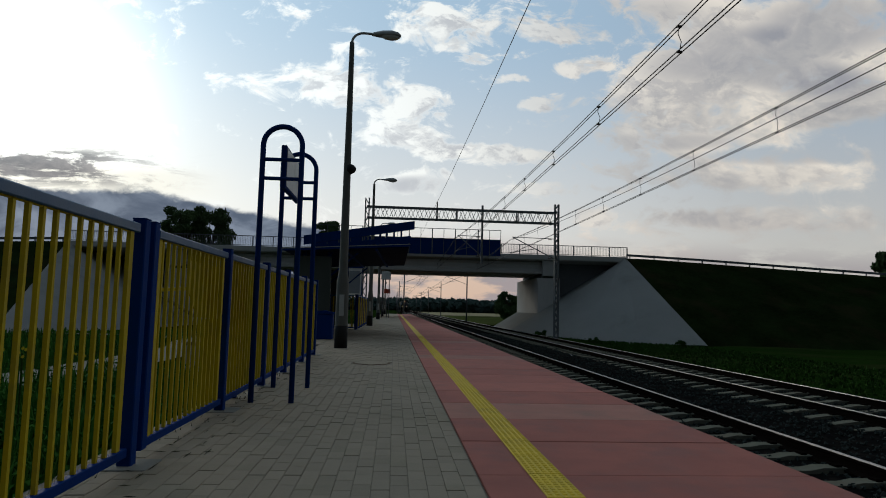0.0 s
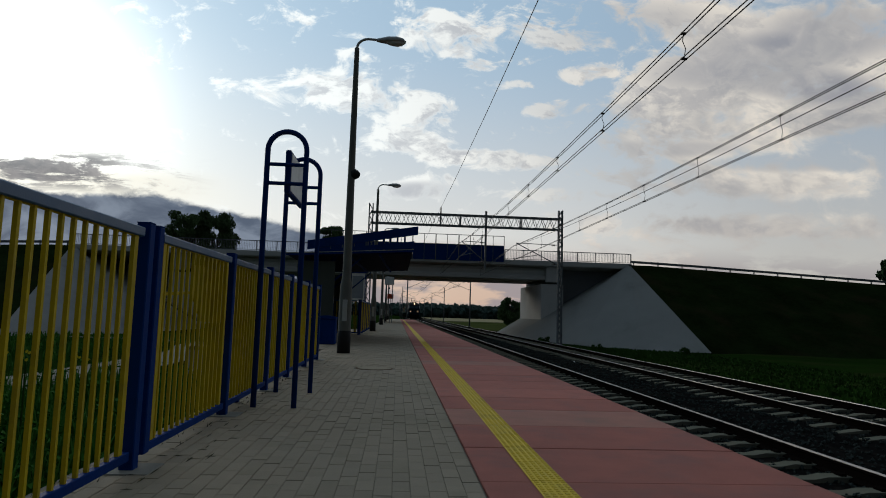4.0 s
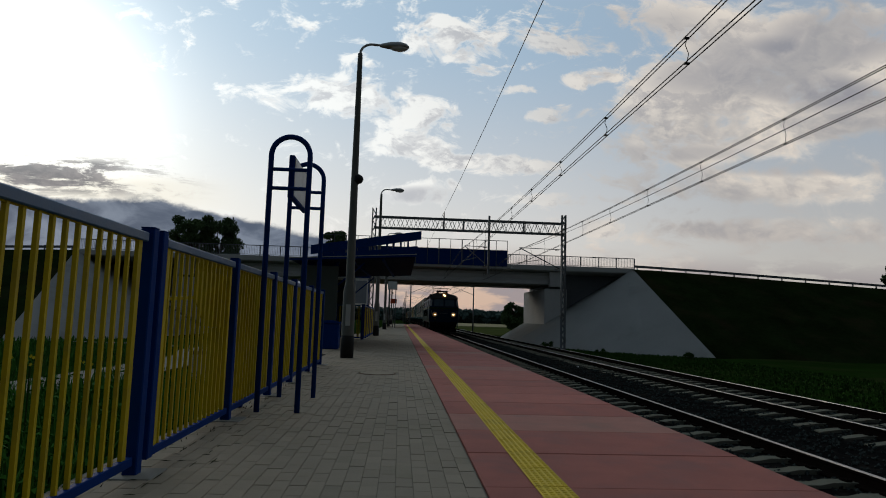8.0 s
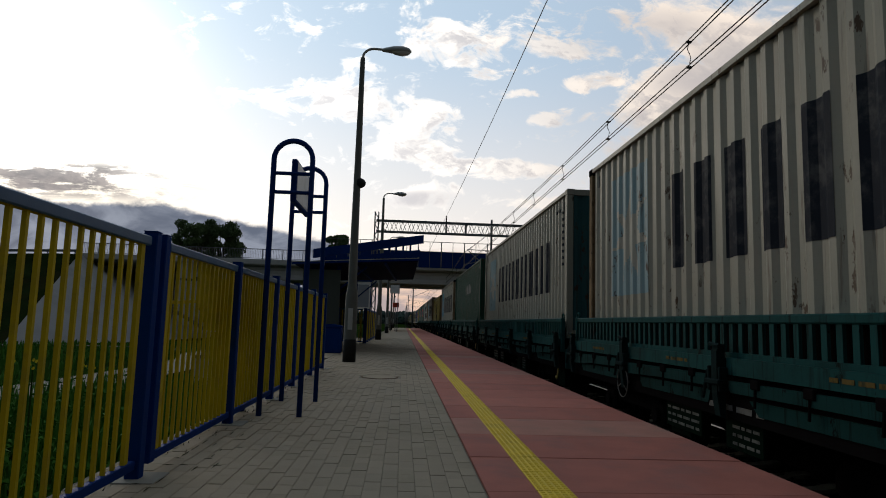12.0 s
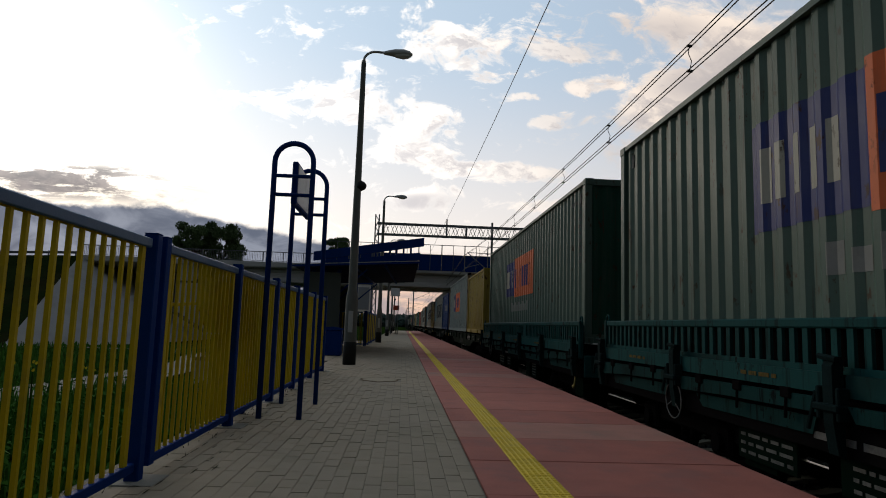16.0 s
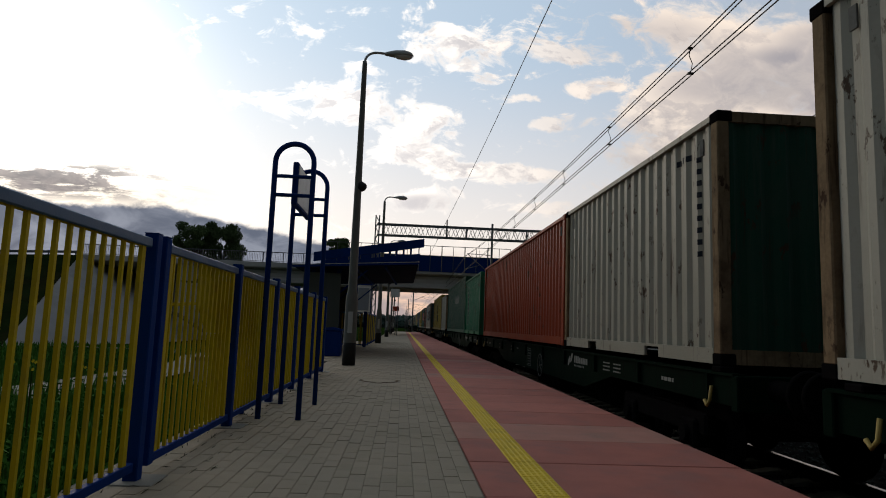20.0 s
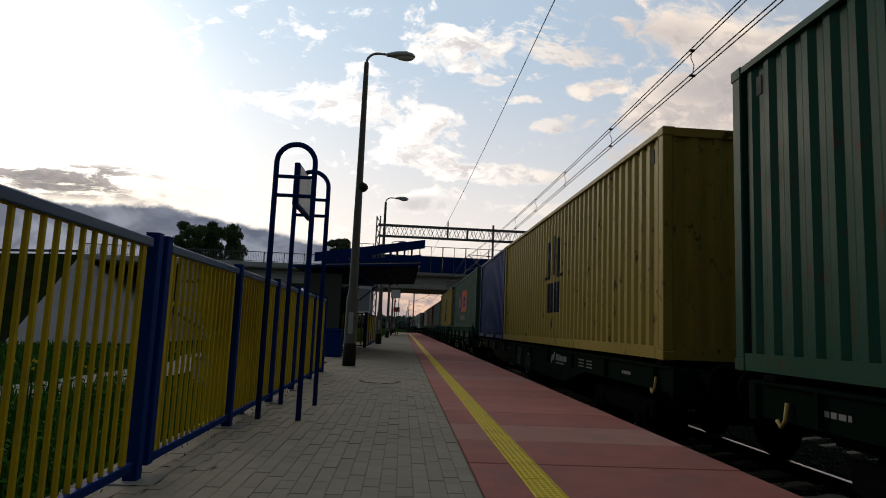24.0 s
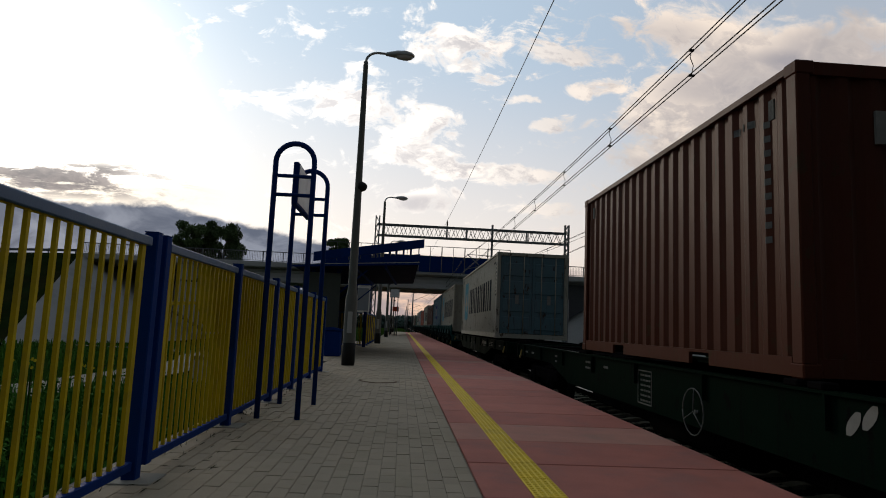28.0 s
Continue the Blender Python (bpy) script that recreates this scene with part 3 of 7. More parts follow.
def make_banks():
    for sgn, x0, label in ((1, 23.6, "dark grassy road embankment beyond the tracks"), (-1, -31.6, "grassy road embankment behind the platform fence")):
        bm = bmesh.new()
        xs = [x0 + sgn * d for d in (0, 2, 5, 9, 14, 20, 28, 38, 52, 70, 95, 130, 190)]
        prof = [(BR_Y0 - 15.5, -1.7), (BR_Y0 - 12, 0.15), (BR_Y0 - 8, 2.3), (BR_Y0 - 4, 4.4), (BR_Y0 - 0.3, 1), (BR_Y1 + 0.3, 1), (BR_Y1 + 5, 3.6), (BR_Y1 + 15, -1.7)]
        if sgn < 0:
            prof[:4] = [(BR_Y0 + 1.42 * (y - BR_Y0), z) for y, z in prof[:4]]
        rows = []
        for i, x in enumerate(xs):
            row = []
            for y, z in prof:
                top = bank_top(x)
                zz = top if z == 1 else (z if z < 0 else z * top / 6.55 + 0.3 * noise.noise((x * 0.3, y * 0.3, 5)))
                if i == 0 and y < BR_Y0 - 0.3:
                    zz -= (0.3 * noise.noise((x * 0.3, y * 0.3, 5)) if z > 0 else 0)
                    row.append((x + (1.0 * (BR_Y0 - y) / 15.3 if sgn > 0 else 6.2 * (BR_Y0 - y) / 22.0), y, zz))
                else:
                    row.append((x, y, zz))
            rows.append(row)
        sheet(bm, rows)
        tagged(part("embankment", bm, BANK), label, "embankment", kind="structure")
        # paved quarter cone under the bridge end
        bm = bmesh.new()
        # crest and toe, from the near edge round to the straight slope under the deck
        c, q = (23.7, 1) if sgn > 0 else (-31.7, -1)
        top = [(c, BR_Y0 - 0.1, 6.5)] * 4 + [(c - 0.3 * q, BR_Y0 + 0.4, 6.0), (c - 0.3 * q, BR_Y1 - 0.4, 6.0), (c, BR_Y1, 6.5)]
        low = [(c + 1.0 * q, 48.7, -1.6), (c - 3.6 * q, 51.0, -1.65), (c - 7.6 * q, 55.5, -1.55), (c - 11.3 * q, 62.0, -1.35),
               (c - 12.0 * q, BR_Y0 + 0.4, -1.25), (c - 12.0 * q, BR_Y1 - 0.4, -1.25), (c - 10 * q, BR_Y1 + 8, -1.4)]
        if sgn < 0:
            low[:4] = [(-25.5, 42.4, -1.7), (-23.4, 47.5, -1.6), (-21.0, 54.0, -1.5), (-20.0, 61.5, -1.35)]
        rows = []
        for k in range(9):
            f = k / 8
            rows.append([tuple(np.array(p) * (1 - f) + np.array(q) * f + np.array((0, 0, 0.12 if j or sgn < 0 else 0.16))) for j, (p, q) in enumerate(zip(top, low))])
        sheet(bm, rows)
        bmesh.ops.solidify(bm, geom=bm.faces[:], thickness=0.15)
        tagged(part("slope_paving", bm, SLOPE), "pale concrete slope paving under the bridge end", "slope paving", kind="structure")
        # crash barrier along the road
        barrier = thing("crash_barrier", "dark steel crash barrier along the road embankment", "barrier", group="crash barriers")
        for y in (BR_Y0 + 0.35, BR_Y1 - 0.35):
            bm = bmesh.new()
            q = [x0 + sgn * d for d in (0.4, 8, 20, 40, 70, 110, 180)]
            for a, b in zip(q, q[1:]):
                bar(bm, (a, y, bank_top(a) + 0.4), (b, y, bank_top(b) + 0.4), 0.06, 0.24)
            part("beam", bm, STEEL, barrier)
            me = mesh_of("barrier_post", made(box, -0.05, 0.05, -0.05, 0.05, -0.3, 0.52), STEEL)
            for i in range(40):
                a = x0 + sgn * (0.8 + 2.6 * i)
                piece("post", me, barrier, (a, y + 0.08, bank_top(a)))


make_banks()

# ---- gantry and wires ----
def make_gantry(y, label):
    g = thing("wire_gantry", label, "gantry", (0, y, 0), "gantries")
    xr, xl, z0, z1 = 11.86, -2.13, 7.42, 8.22
    for x, base in ((xr, -1.3), (xl, -0.95)):
        bm = bmesh.new()
        for dx in (-0.13, 0.13):
            for dy in (-0.13, 0.13):
                box(bm, x + dx - 0.04, x + dx + 0.04, dy - 0.04, dy + 0.04, base, 8.85)
        k = int((8.8 - base) / 0.42)
        for i in range(k):
            a, b = base + 0.1 + i * 0.42, base + 0.52 + i * 0.42
            s = 1 if i % 2 else -1
            for d in (-0.14, 0.14):
                bar(bm, (x - 0.13 * s, d, a), (x + 0.13 * s, d, b), 0.05, 0.05)
                bar(bm, (x + d, -0.13 * s, a), (x + d, 0.13 * s, b), 0.05, 0.05)
        post = part("post", bm, STEEL, g)
        part("footing", made(box, x - 0.4, x + 0.4, -0.4, 0.4, base - 0.5, base + 0.1, 0.03), CONCRETE, post)
    bm = bmesh.new()
    for z in (z0, z1):
        for d in (-0.3, 0.3):
            box(bm, xl, xr, d - 0.045, d + 0.045, z - 0.045, z + 0.045)
    part("chord", bm, STEEL, g)
    k = 22
    w = (xr - xl) / k
    up = mesh_of("brace", made(bar, (0, 0, z0), (w / 2, 0, z1), 0.035, 0.035), STEEL)
    down = mesh_of("brace", made(bar, (w / 2, 0, z1), (w, 0, z0), 0.035, 0.035), STEEL)
    tie = mesh_of("tie", made(bar, (0, -0.3, 0), (0, 0.3, 0), 0.03, 0.03), STEEL)
    for i in range(k):
        for d in (-0.3, 0.3):
            o = 0.0 if d < 0 else -w / 2
            if i or d < 0:
                piece("brace", up, g, (xl + w * i + o, d, 0))
                piece("brace", down, g, (xl + w * i + o, d, 0))
        piece("tie", tie, g, (xl + w * i, 0, z0))
        piece("tie", tie, g, (xl + w * (i + 0.5), 0, z1))
    bm = bmesh.new()
    for x in (2.95, 4.4, 6.3, 8.9):
        for d in (-0.3, 0.3):
            box(bm, x - 0.04, x + 0.04, d - 0.04, d + 0.04, z0, z1)
    part("upright", bm, STEEL, g)
    part("drop_post", made(box, 6.23, 6.37, -0.07, 0.07, 4.3, 8.6), STEEL, g)
    part("spike", made(tube, (2.95, 0, z1), (2.95, 0, 8.75), 0.05), CERAMIC, g)
    for x0, x1 in ((6.3, T1), (xr - 0.2, T2)):
        s = 1 if x1 < x0 else -1
        bm = bmesh.new()
        tube(bm, (x0, 0.1, 4.85), (x1 + 0.2 * s, 0.1, 6.35), 0.035)
        tube(bm, (x0, 0.1, 6.3), (x1 + 0.2 * s, 0.1, 6.35), 0.025)
        tube(bm, (x0 - (x0 - x1) * 0.45, 0.1, 5.5), (x1, 0.1, 5.2), 0.025)
        arm = part("cantilever", bm, STEEL, g)
        bm = bmesh.new()
        for z in (6.3, 4.88):
            for q in range(4):
                lathe(bm, [(0.03, 0), (0.08, 0.02), (0.03, 0.05)], (x0 - s * (0.2 + 0.07 * q), 0.1, z - 0.02), 8, "X")
        part("insulator", bm, CERAMIC, arm)
    return g


make_gantry(46.0, "grey lattice steel gantry carrying the overhead wires")


def make_masts():
    """Plain masts with one arm along the line beyond the bridge."""
    group = "wire masts"
    for y in (104, 162, 220, 280, 340, 400):
        for x, s, c in ((1.3, 1, T1), (11.9, -1, T2)):
            if y < 110 and s > 0:
                x = 1.6
            m = thing("wire_mast", "slim dark steel mast holding the overhead wires", "mast", (x, y, 0), group)
            part("pole", made(tube, (0, 0, -1.2), (0, 0, 7.6), 0.13, 0.09), STEEL, m)
            bm = bmesh.new()
            tube(bm, (0, 0, 5.0), (c - x - 0.1 * s, 0, 6.2), 0.03)
            tube(bm, (0, 0, 6.4), (c - x - 0.1 * s, 0, 6.25), 0.025)
            tube(bm, ((c - x) * 0.5, 0, 5.6), (c - x, 0, 5.15), 0.02)
            part("arm", bm, STEEL, m)
            part("insulator", made(tube, (0.15 * s, 0, 6.3), (0.5 * s, 0, 6.29), 0.06), CERAMIC, m)


make_masts()


def make_wires():
    supports = [-14.0, 46.0, 104.0, 162.0, 220.0, 280.0, 340.0, 400.0]

    def hang(y, sag, top):
        for a, b in zip(supports, supports[1:]):
            if a <= y <= b:
                f = (y - a) / (b - a)
                return top - sag * 4 * f * (1 - f)
        return top
    for c, sag, aux in ((T1, 0.68, 0.0), (T2, 0.5, 0.72)):
        line = thing("overhead_line", "dark double overhead contact line above the track", "overhead line", (c, 0, 0), "overhead lines")
        wires = [("contact_wire", (-0.04, 0.04), 0.0, 5.06), ("carrier_wire", (-0.035, 0.035), sag, 6.12)]
        if aux:
            wires.append(("auxiliary_wire", (0.0,), aux, 6.1))
        for name, off, droop, top in wires:
            for dx in off:
                bm = bmesh.new()
                pts = [(dx, y, hang(y, droop, top)) for y in [-14 + 3.0 * i for i in range(40)] + [110 + 10 * i for i in range(30)]]
                pipe(bm, pts, 0.0105, 6)
                part(name, bm, WIRE, line)
        for i in range(26):
            y = 1.4 + 3.95 * i
            bm = bmesh.new()
            z = hang(y, sag, 6.12)
            pipe(bm, [(0.0, y, 5.06), (0.03, y, 5.06 + (z - 5.06) * 0.4), (-0.02, y, 5.06 + (z - 5.06) * 0.7), (0, y, z)], 0.007, 5)
            box(bm, -0.045, 0.045, y - 0.02, y + 0.02, 5.045, 5.075)
            box(bm, -0.04, 0.04, y - 0.02, y + 0.02, z - 0.015, z + 0.015)
            part("dropper", bm, WIRE, line)
    bm = bmesh.new()
    pipe(bm, [(2.95, -14, 8.6), (2.95, 0, 8.25), (2.95, 12, 8.15), (2.95, 22, 8.22), (2.95, 34, 8.42), (2.95, 46, 8.75), (2.4, 75, 8.3), (1.8, 104, 7.5), (1.8, 162, 7.5)], 0.011, 6)
    tagged(part("feeder_wire", bm, WIRE), "single thin dark wire strung above the platform edge", "wire")


make_wires()


# ---- platform lamps ----
def make_lamp(at, tall=7.45):
    lamp = thing("street_lamp", "weathered grey platform lamp post with black foot band", "street lamp", at, "platform lamps")
    bm = bmesh.new()
    lathe(bm, [(0.15, 0.0), (0.15, 0.6), (0.145, 1.55), (0.115, 1.72), (0.105, 1.8), (0.06, tall - 0.1), (0.055, tall)], n=12)
    part("pole", bm, POLE, lamp)
    bm = bmesh.new()
    lathe(bm, [(0.155, 0.0), (0.155, 0.52), (0.152, 0.525)], n=12)
    part("foot_band", bm, BLACK, lamp, "black painted foot band")
    bm = bmesh.new()
    pts = [(0, 0, tall - 0.1)] + [(0.28 - 0.28 * math.cos(radians(a)), 0, tall + 0.25 * math.sin(radians(a))) for a in range(0, 91, 15)] + [(0.52, 0, tall + 0.24)]
    pipe(bm, pts, 0.032, 8)
    part("arm", bm, LAMP_GREY, lamp)
    bm = bmesh.new()
    prof = [(0.48, 0.05, 0.05), (0.56, 0.07, 0.075), (0.75, 0.12, 0.12), (0.98, 0.14, 0.13), (1.13, 0.11, 0.09), (1.2, 0.04, 0.03)]
    rows = []
    for x, hw, hh in prof:
        rows.append([(x, hw * math.cos(radians(a)), tall + 0.22 + hh * max(-0.25, math.sin(radians(a)))) for a in range(0, 361, 30)])
    sheet(bm, rows)
    bmesh.ops.remove_doubles(bm, verts=bm.verts, dist=0.001)
    bmesh.ops.holes_fill(bm, edges=bm.edges)
    for f in bm.faces:
        f.smooth = True
    head = part("lamp_head", bm, LAMP_GREY, lamp)
    bm = bmesh.new()
    rows = []
    for x, hw, hh in ((0.72, 0.03, 0.02), (0.8, 0.1, 0.06), (0.98, 0.125, 0.085), (1.1, 0.1, 0.06), (1.17, 0.03, 0.02)):
        rows.append([(x, hw * math.cos(radians(a)), tall + 0.19 - hh * math.sin(radians(a))) for a in range(0, 181, 20)])
    sheet(bm, rows)
    for f in bm.faces:
        f.smooth = True
    part("bowl", bm, LAMP_GLASS, head, "cloudy plastic lamp bowl")
    bm = bmesh.new()
    lathe(bm, [(0.11, -0.11), (0.13, -0.02), (0.09, 0.06), (0.03, 0.1)], (0.11, 0, 4.28), 12, "X")
    part("loudspeaker", bm, BLACK, lamp, "round dark loudspeaker")
    part("hatch", made(box, -0.055, 0.055, -0.155, -0.14, 0.75, 1.25, 0.004), LAMP_GREY, lamp)
    return lamp


lamp = make_lamp((-1.22, 15.25, 0))
for y in (33.3, 51.0, 69.0, 87.0):
    copy_thing(lamp, pose(-1.22, y, 0))


# ---- fence ----
def make_fence(x, posts, label, short=False):
    """short: the first post hangs from the panel, clear of the ground."""
    fence = thing("fence", label, "fence", (x, 0, 0), "platform fences")
    shaft = mesh_of("post", made(box, -0.042, 0.042, -0.042, 0.042, 0, 1.485, 0.006), BLUE)
    hung = mesh_of("post", made(box, -0.042, 0.042, -0.042, 0.042, 0.06, 1.485, 0.006), BLUE)
    cap = mesh_of("cap", made(box, -0.0425, 0.0425, -0.0425, 0.0425, 1.485, 1.492, 0.002), BLUE)
    foot = mesh_of("footing", made(box, -0.14, 0.16, -0.13, 0.15, -0.02, 0.006, 0.004), KERB)
    rod = mesh_of("bar", made(box, -0.0105, 0.0105, -0.0105, 0.0105, 0.1, 1.4), YELLOW)
    for i, y in enumerate(posts):
        p = piece("post", hung if short and i == 0 else shaft, fence, (0, y, 0))
        piece("cap", cap, p)
        if not (short and i == 0):
            piece("footing", foot, p)
    for a, b in zip(posts, posts[1:]):
        w = b - a - 0.1
        bm = bmesh.new()
        for y in (0.1, w - 0.11):
            box(bm, -0.012, 0.012, y - 0.026, y + 0.026, 0.1, 1.4)
        box(bm, -0.006, 0.006, 0.1, w - 0.11, 1.388, 1.398)
        panel = part("panel", bm, YELLOW, fence, "yellow barred panel")
        panel.location = (0, a + 0.05, 0)
        part("bottom_rail", made(box, -0.022, 0.022, 0.0, w, 0.06, 0.115, 0.005), BLUE, panel, "blue bottom rail")
        part("top_rail", made(box, -0.028, 0.028, 0.03, w - 0.03, 1.395, 1.452, 0.006), GALV, panel, "worn blue top rail")
        k = int((w - 0.3) / 0.115) + 1
        for i in range(k):
            piece("bar", rod, panel, (0, w - 0.255 - 0.115 * i, 0))
    return fence


make_fence(FENCE_X, [0.15, 2.1, 4.04], "yellow barred steel fence with dark blue posts")
make_fence(FENCE_X, [4.2, 6.1, 7.95, 9.5, 11.3, 12.95], "yellow barred fence running along the platform", True)


def make_slotted_board():
    """Taken for a sign board behind the fence: slotted sheet over bars, slanting brace."""
    g = thing("gate_leaf", "yellow sign board with slotted sheet and bars behind the fence", "gate", (FENCE_X - 0.075, 5.22, 0))
    bm = bmesh.new()
    prism(bm, [(0.0, 1.09), (0.28, 0.86), (1.66, 0.80), (1.66, 1.315), (0.0, 1.315)], -0.004, 0.004, "X")
    for i in range(13):
        y = 0.06 + 0.125 * i
        box(bm, -0.004, 0.004, y, y + 0.085, 1.315, 1.375)
    box(bm, -0.004, 0.004, 0.0, 1.66, 1.375, 1.41)
    part("sheet", bm, YELLOW, g, "yellow sheet with a row of slots")
    rod = mesh_of("bar", made(box, -0.01, 0.01, -0.01, 0.01, 0.1, 0.84), YELLOW)
    for i in range(13):
        piece("bar", rod, g, (0, 0.24 + 0.115 * i, 0))
    part("bottom_rail", made(box, -0.012, 0.012, 0.2, 1.66, 0.06, 0.1), YELLOW, g)
    part("brace", made(bar, (-0.02, -0.68, 1.06), (-0.02, 0.28, 0.87), 0.02, 0.02), STEEL, g, "dark slanting brace")
    part("brace", made(bar, (-0.02, -0.68, 1.06), (-0.02, 0.0, 1.09), 0.025, 0.025), YELLOW, g)
    part("hinge_post", made(box, -0.03, 0.03, 1.66, 1.72, 0, 1.41, 0.004), BLUE, g)


make_slotted_board()
make_fence(-1.55, [27.4, 29.3, 31.2, 33.0, 34.9, 36.8, 38.7, 40.6, 42.5, 44.4, 46.3], "yellow barred fence beside the shelter")
fence_return = make_fence(0.0, [0.05, 1.15], "short yellow barred fence return beside the shelter")
fence_return.matrix_world = pose(-1.55, 27.25, 0, 0, 0, 90)


# ---- name board stand by the fence ----
def make_stand():
    s = thing("name_board_stand", "tall blue tubular stand with arched tops holding a sign", "sign stand", (-1.2, 7.2, 0))
    for y in (-0.6, 0.6):
        bm = bmesh.new()
        r, zc = 0.2, 2.63
        pts = [(-r, y, 0), (-r, y, zc)] + [(-r * math.cos(radians(a)), y, zc + r * math.sin(radians(a))) for a in range(8, 173, 8)] + [(r, y, zc), (r, y, 0)]
        pipe(bm, pts, 0.028, 10)
        part("hoop", bm, BLUE, s)
        for z in (2.28, 2.48):
            part("crossbar", made(tube, (-r, y, z), (r, y, z), 0.02), BLUE, s)
    bm = bmesh.new()
    box(bm, -0.03, 0.03, -0.52, 0.52, 2.2, 2.66, 0.01)
    board = part("board", bm, BLUE, s, "blue board seen almost edge on")
    part("face", made(box, 0.031, 0.036, -0.49, 0.49, 2.23, 2.63), WHITE, board, "pale sign face")
    return s


make_stand()


# ---- manhole ----
def make_manhole():
    m = thing("manhole_cover", "flat round manhole cover set in the pavers", "manhole cover", (-0.36, 11.35, 0))
    bm = bmesh.new()
    lathe(bm, [(0.325, -0.05), (0.325, 0.003), (0.32, 0.004)], n=28)
    part("ring", bm, RUST_RING, m)
    bm = bmesh.new()
    lathe(bm, [(0.298, -0.02), (0.298, 0.006), (0.285, 0.007)], n=28)
    part("lid", bm, PAVER, m, "concrete-filled lid")


make_manhole()


# ---- shelter ----
CANOPY = material("canopy_navy", (0.006, 0.012, 0.04), 0.8, specular=0.05, vary=0.2, scale=2, grain=60, bump=0.1)


def make_shelter():
    s = thing("shelter", "blue steel platform shelter with tilted roof blades", "shelter", (0, 20, 0))
    bm = bmesh.new()
    prism(bm, [(-3.45, 2.66), (0.42, 2.86), (0.42, 2.9), (-3.45, 2.72)], 0, 8.6)
    part("canopy", bm, CANOPY, s, "dark navy canopy underside")
    part("canopy_edge", made(bar, (-3.5, -0.04, 2.68), (0.46, -0.04, 2.93), 0.06, 0.06), BLUE, s)
    part("flashing", made(bar, (-3.5, -0.045, 2.722), (0.46, -0.045, 2.972), 0.07, 0.018), LAMP_GREY, s, "bright metal flashing strip")
    bm = bmesh.new()
    prism(bm, [(-2.85, 2.86), (0.58, 3.45), (0.58, 3.71), (-2.85, 3.14)], -0.1, 0.02)
    part("upper_blade", bm, BLUE, s, "blue tilted roof blade")
    bm = bmesh.new()
    prism(bm, [(-2.6, 2.8), (0.47, 3.02), (0.47, 3.24), (-2.6, 2.84)], -0.05, 0.03)
    part("lower_blade", bm, BLUE, s)
    me = mesh_of("strut", made(box, -0.03, 0.03, -0.03, 0.03, 3.02, 3.5), BLUE)
    for i, x in enumerate((-0.5, -0.28, -0.06, 0.17)):
        piece("strut", me, s, (x, 0.02, -0.06 + 0.02 * i))
    for x in (-1.6, -0.6):
        part("rafter", made(bar, (x, 0.1, 2.74 + 0.05 * (x + 1.6)), (x + 0.25, 8.5, 2.75 + 0.05 * (x + 1.6)), 0.07, 0.08), BLUE, s)
    for y in (0.6, 8.2):
        for x in (-2.9, -2.1):
            part("column", made(tube, (x, y, 0), (x, y, 2.7), 0.07), BLUE, s)
            bm = bmesh.new()
            bar(bm, (x, y, 1.9), (x + 0.9, y, 2.7), 0.05, 0.05)
            part("bracket", bm, BLUE, s)
    part("back_wall", made(box, -3.2, -3.12, 0.4, 8.4, 0.05, 2.6), SHELTER_DARK, s)
    for y in (0.45, 8.3):
        part("side_wall", made(box, -3.12, -2.02, y, y + 0.06, 0.05, 2.55), SHELTER_DARK, s)
    return s


make_shelter()


def make_box():
    b = thing("grit_box", "dark blue grit box beside the shelter", "bin", (-2.05, 19.2, 0))
    part("body", made(box, -0.27, 0.27, -0.25, 0.25, 0, 0.74, 0.02), BLUE, b)
    bm = bmesh.new()
    prism(bm, [(-0.29, 0.745), (0.29, 0.745), (0.29, 0.79), (0.0, 0.84), (-0.29, 0.82)], -0.27, 0.27)
    part("lid", bm, BLUE, b)


make_box()


def make_info():
    s = thing("information_board", "pale grey timetable cabinet on blue posts", "notice board", (-2.05, 33.0, 0))
    for x in (-0.36, 0.36):
        part("post", made(box, x - 0.03, x + 0.03, -0.03, 0.03, 0, 2.9), BLUE, s)
    board = part("cabinet", made(box, -0.35, 0.35, -0.06, 0.06, 1.5, 2.95, 0.015), WHITE, s)
    part("roof", made(box, -0.42, 0.42, -0.12, 0.12, 2.95, 3.05, 0.02), BLUE, board)
    part("poster", made(box, -0.28, 0.28, -0.066, -0.062, 1.65, 2.8), HAZE_BUILDING, board)
    # small signs along the far platform
    b = thing("platform_sign", "small white station sign on two posts", "sign", (-0.8, 60, 0))
    for x in (-0.3, 0.32):
        part("post", made(tube, (x, 0, 0), (x, 0, 4.3), 0.04), STEEL, b)
    part("plate", made(box, -0.42, 0.42, -0.05, -0.02, 3.58, 4.32, 0.01), WHITE, b)
    part("plate_rim", made(box, -0.45, 0.45, -0.018, 0.0, 3.55, 4.35), BLACK, b)
    b = thing("warning_sign", "small red warning plate on a post", "sign", (-0.68, 62, 0))
    part("post", made(tube, (0, 0, 0), (0, 0, 2.75), 0.04), STEEL, b)
    part("plate", made(box, -0.3, 0.3, -0.06, -0.03, 2.3, 2.75, 0.01), SIGN_RED, b)


make_info()


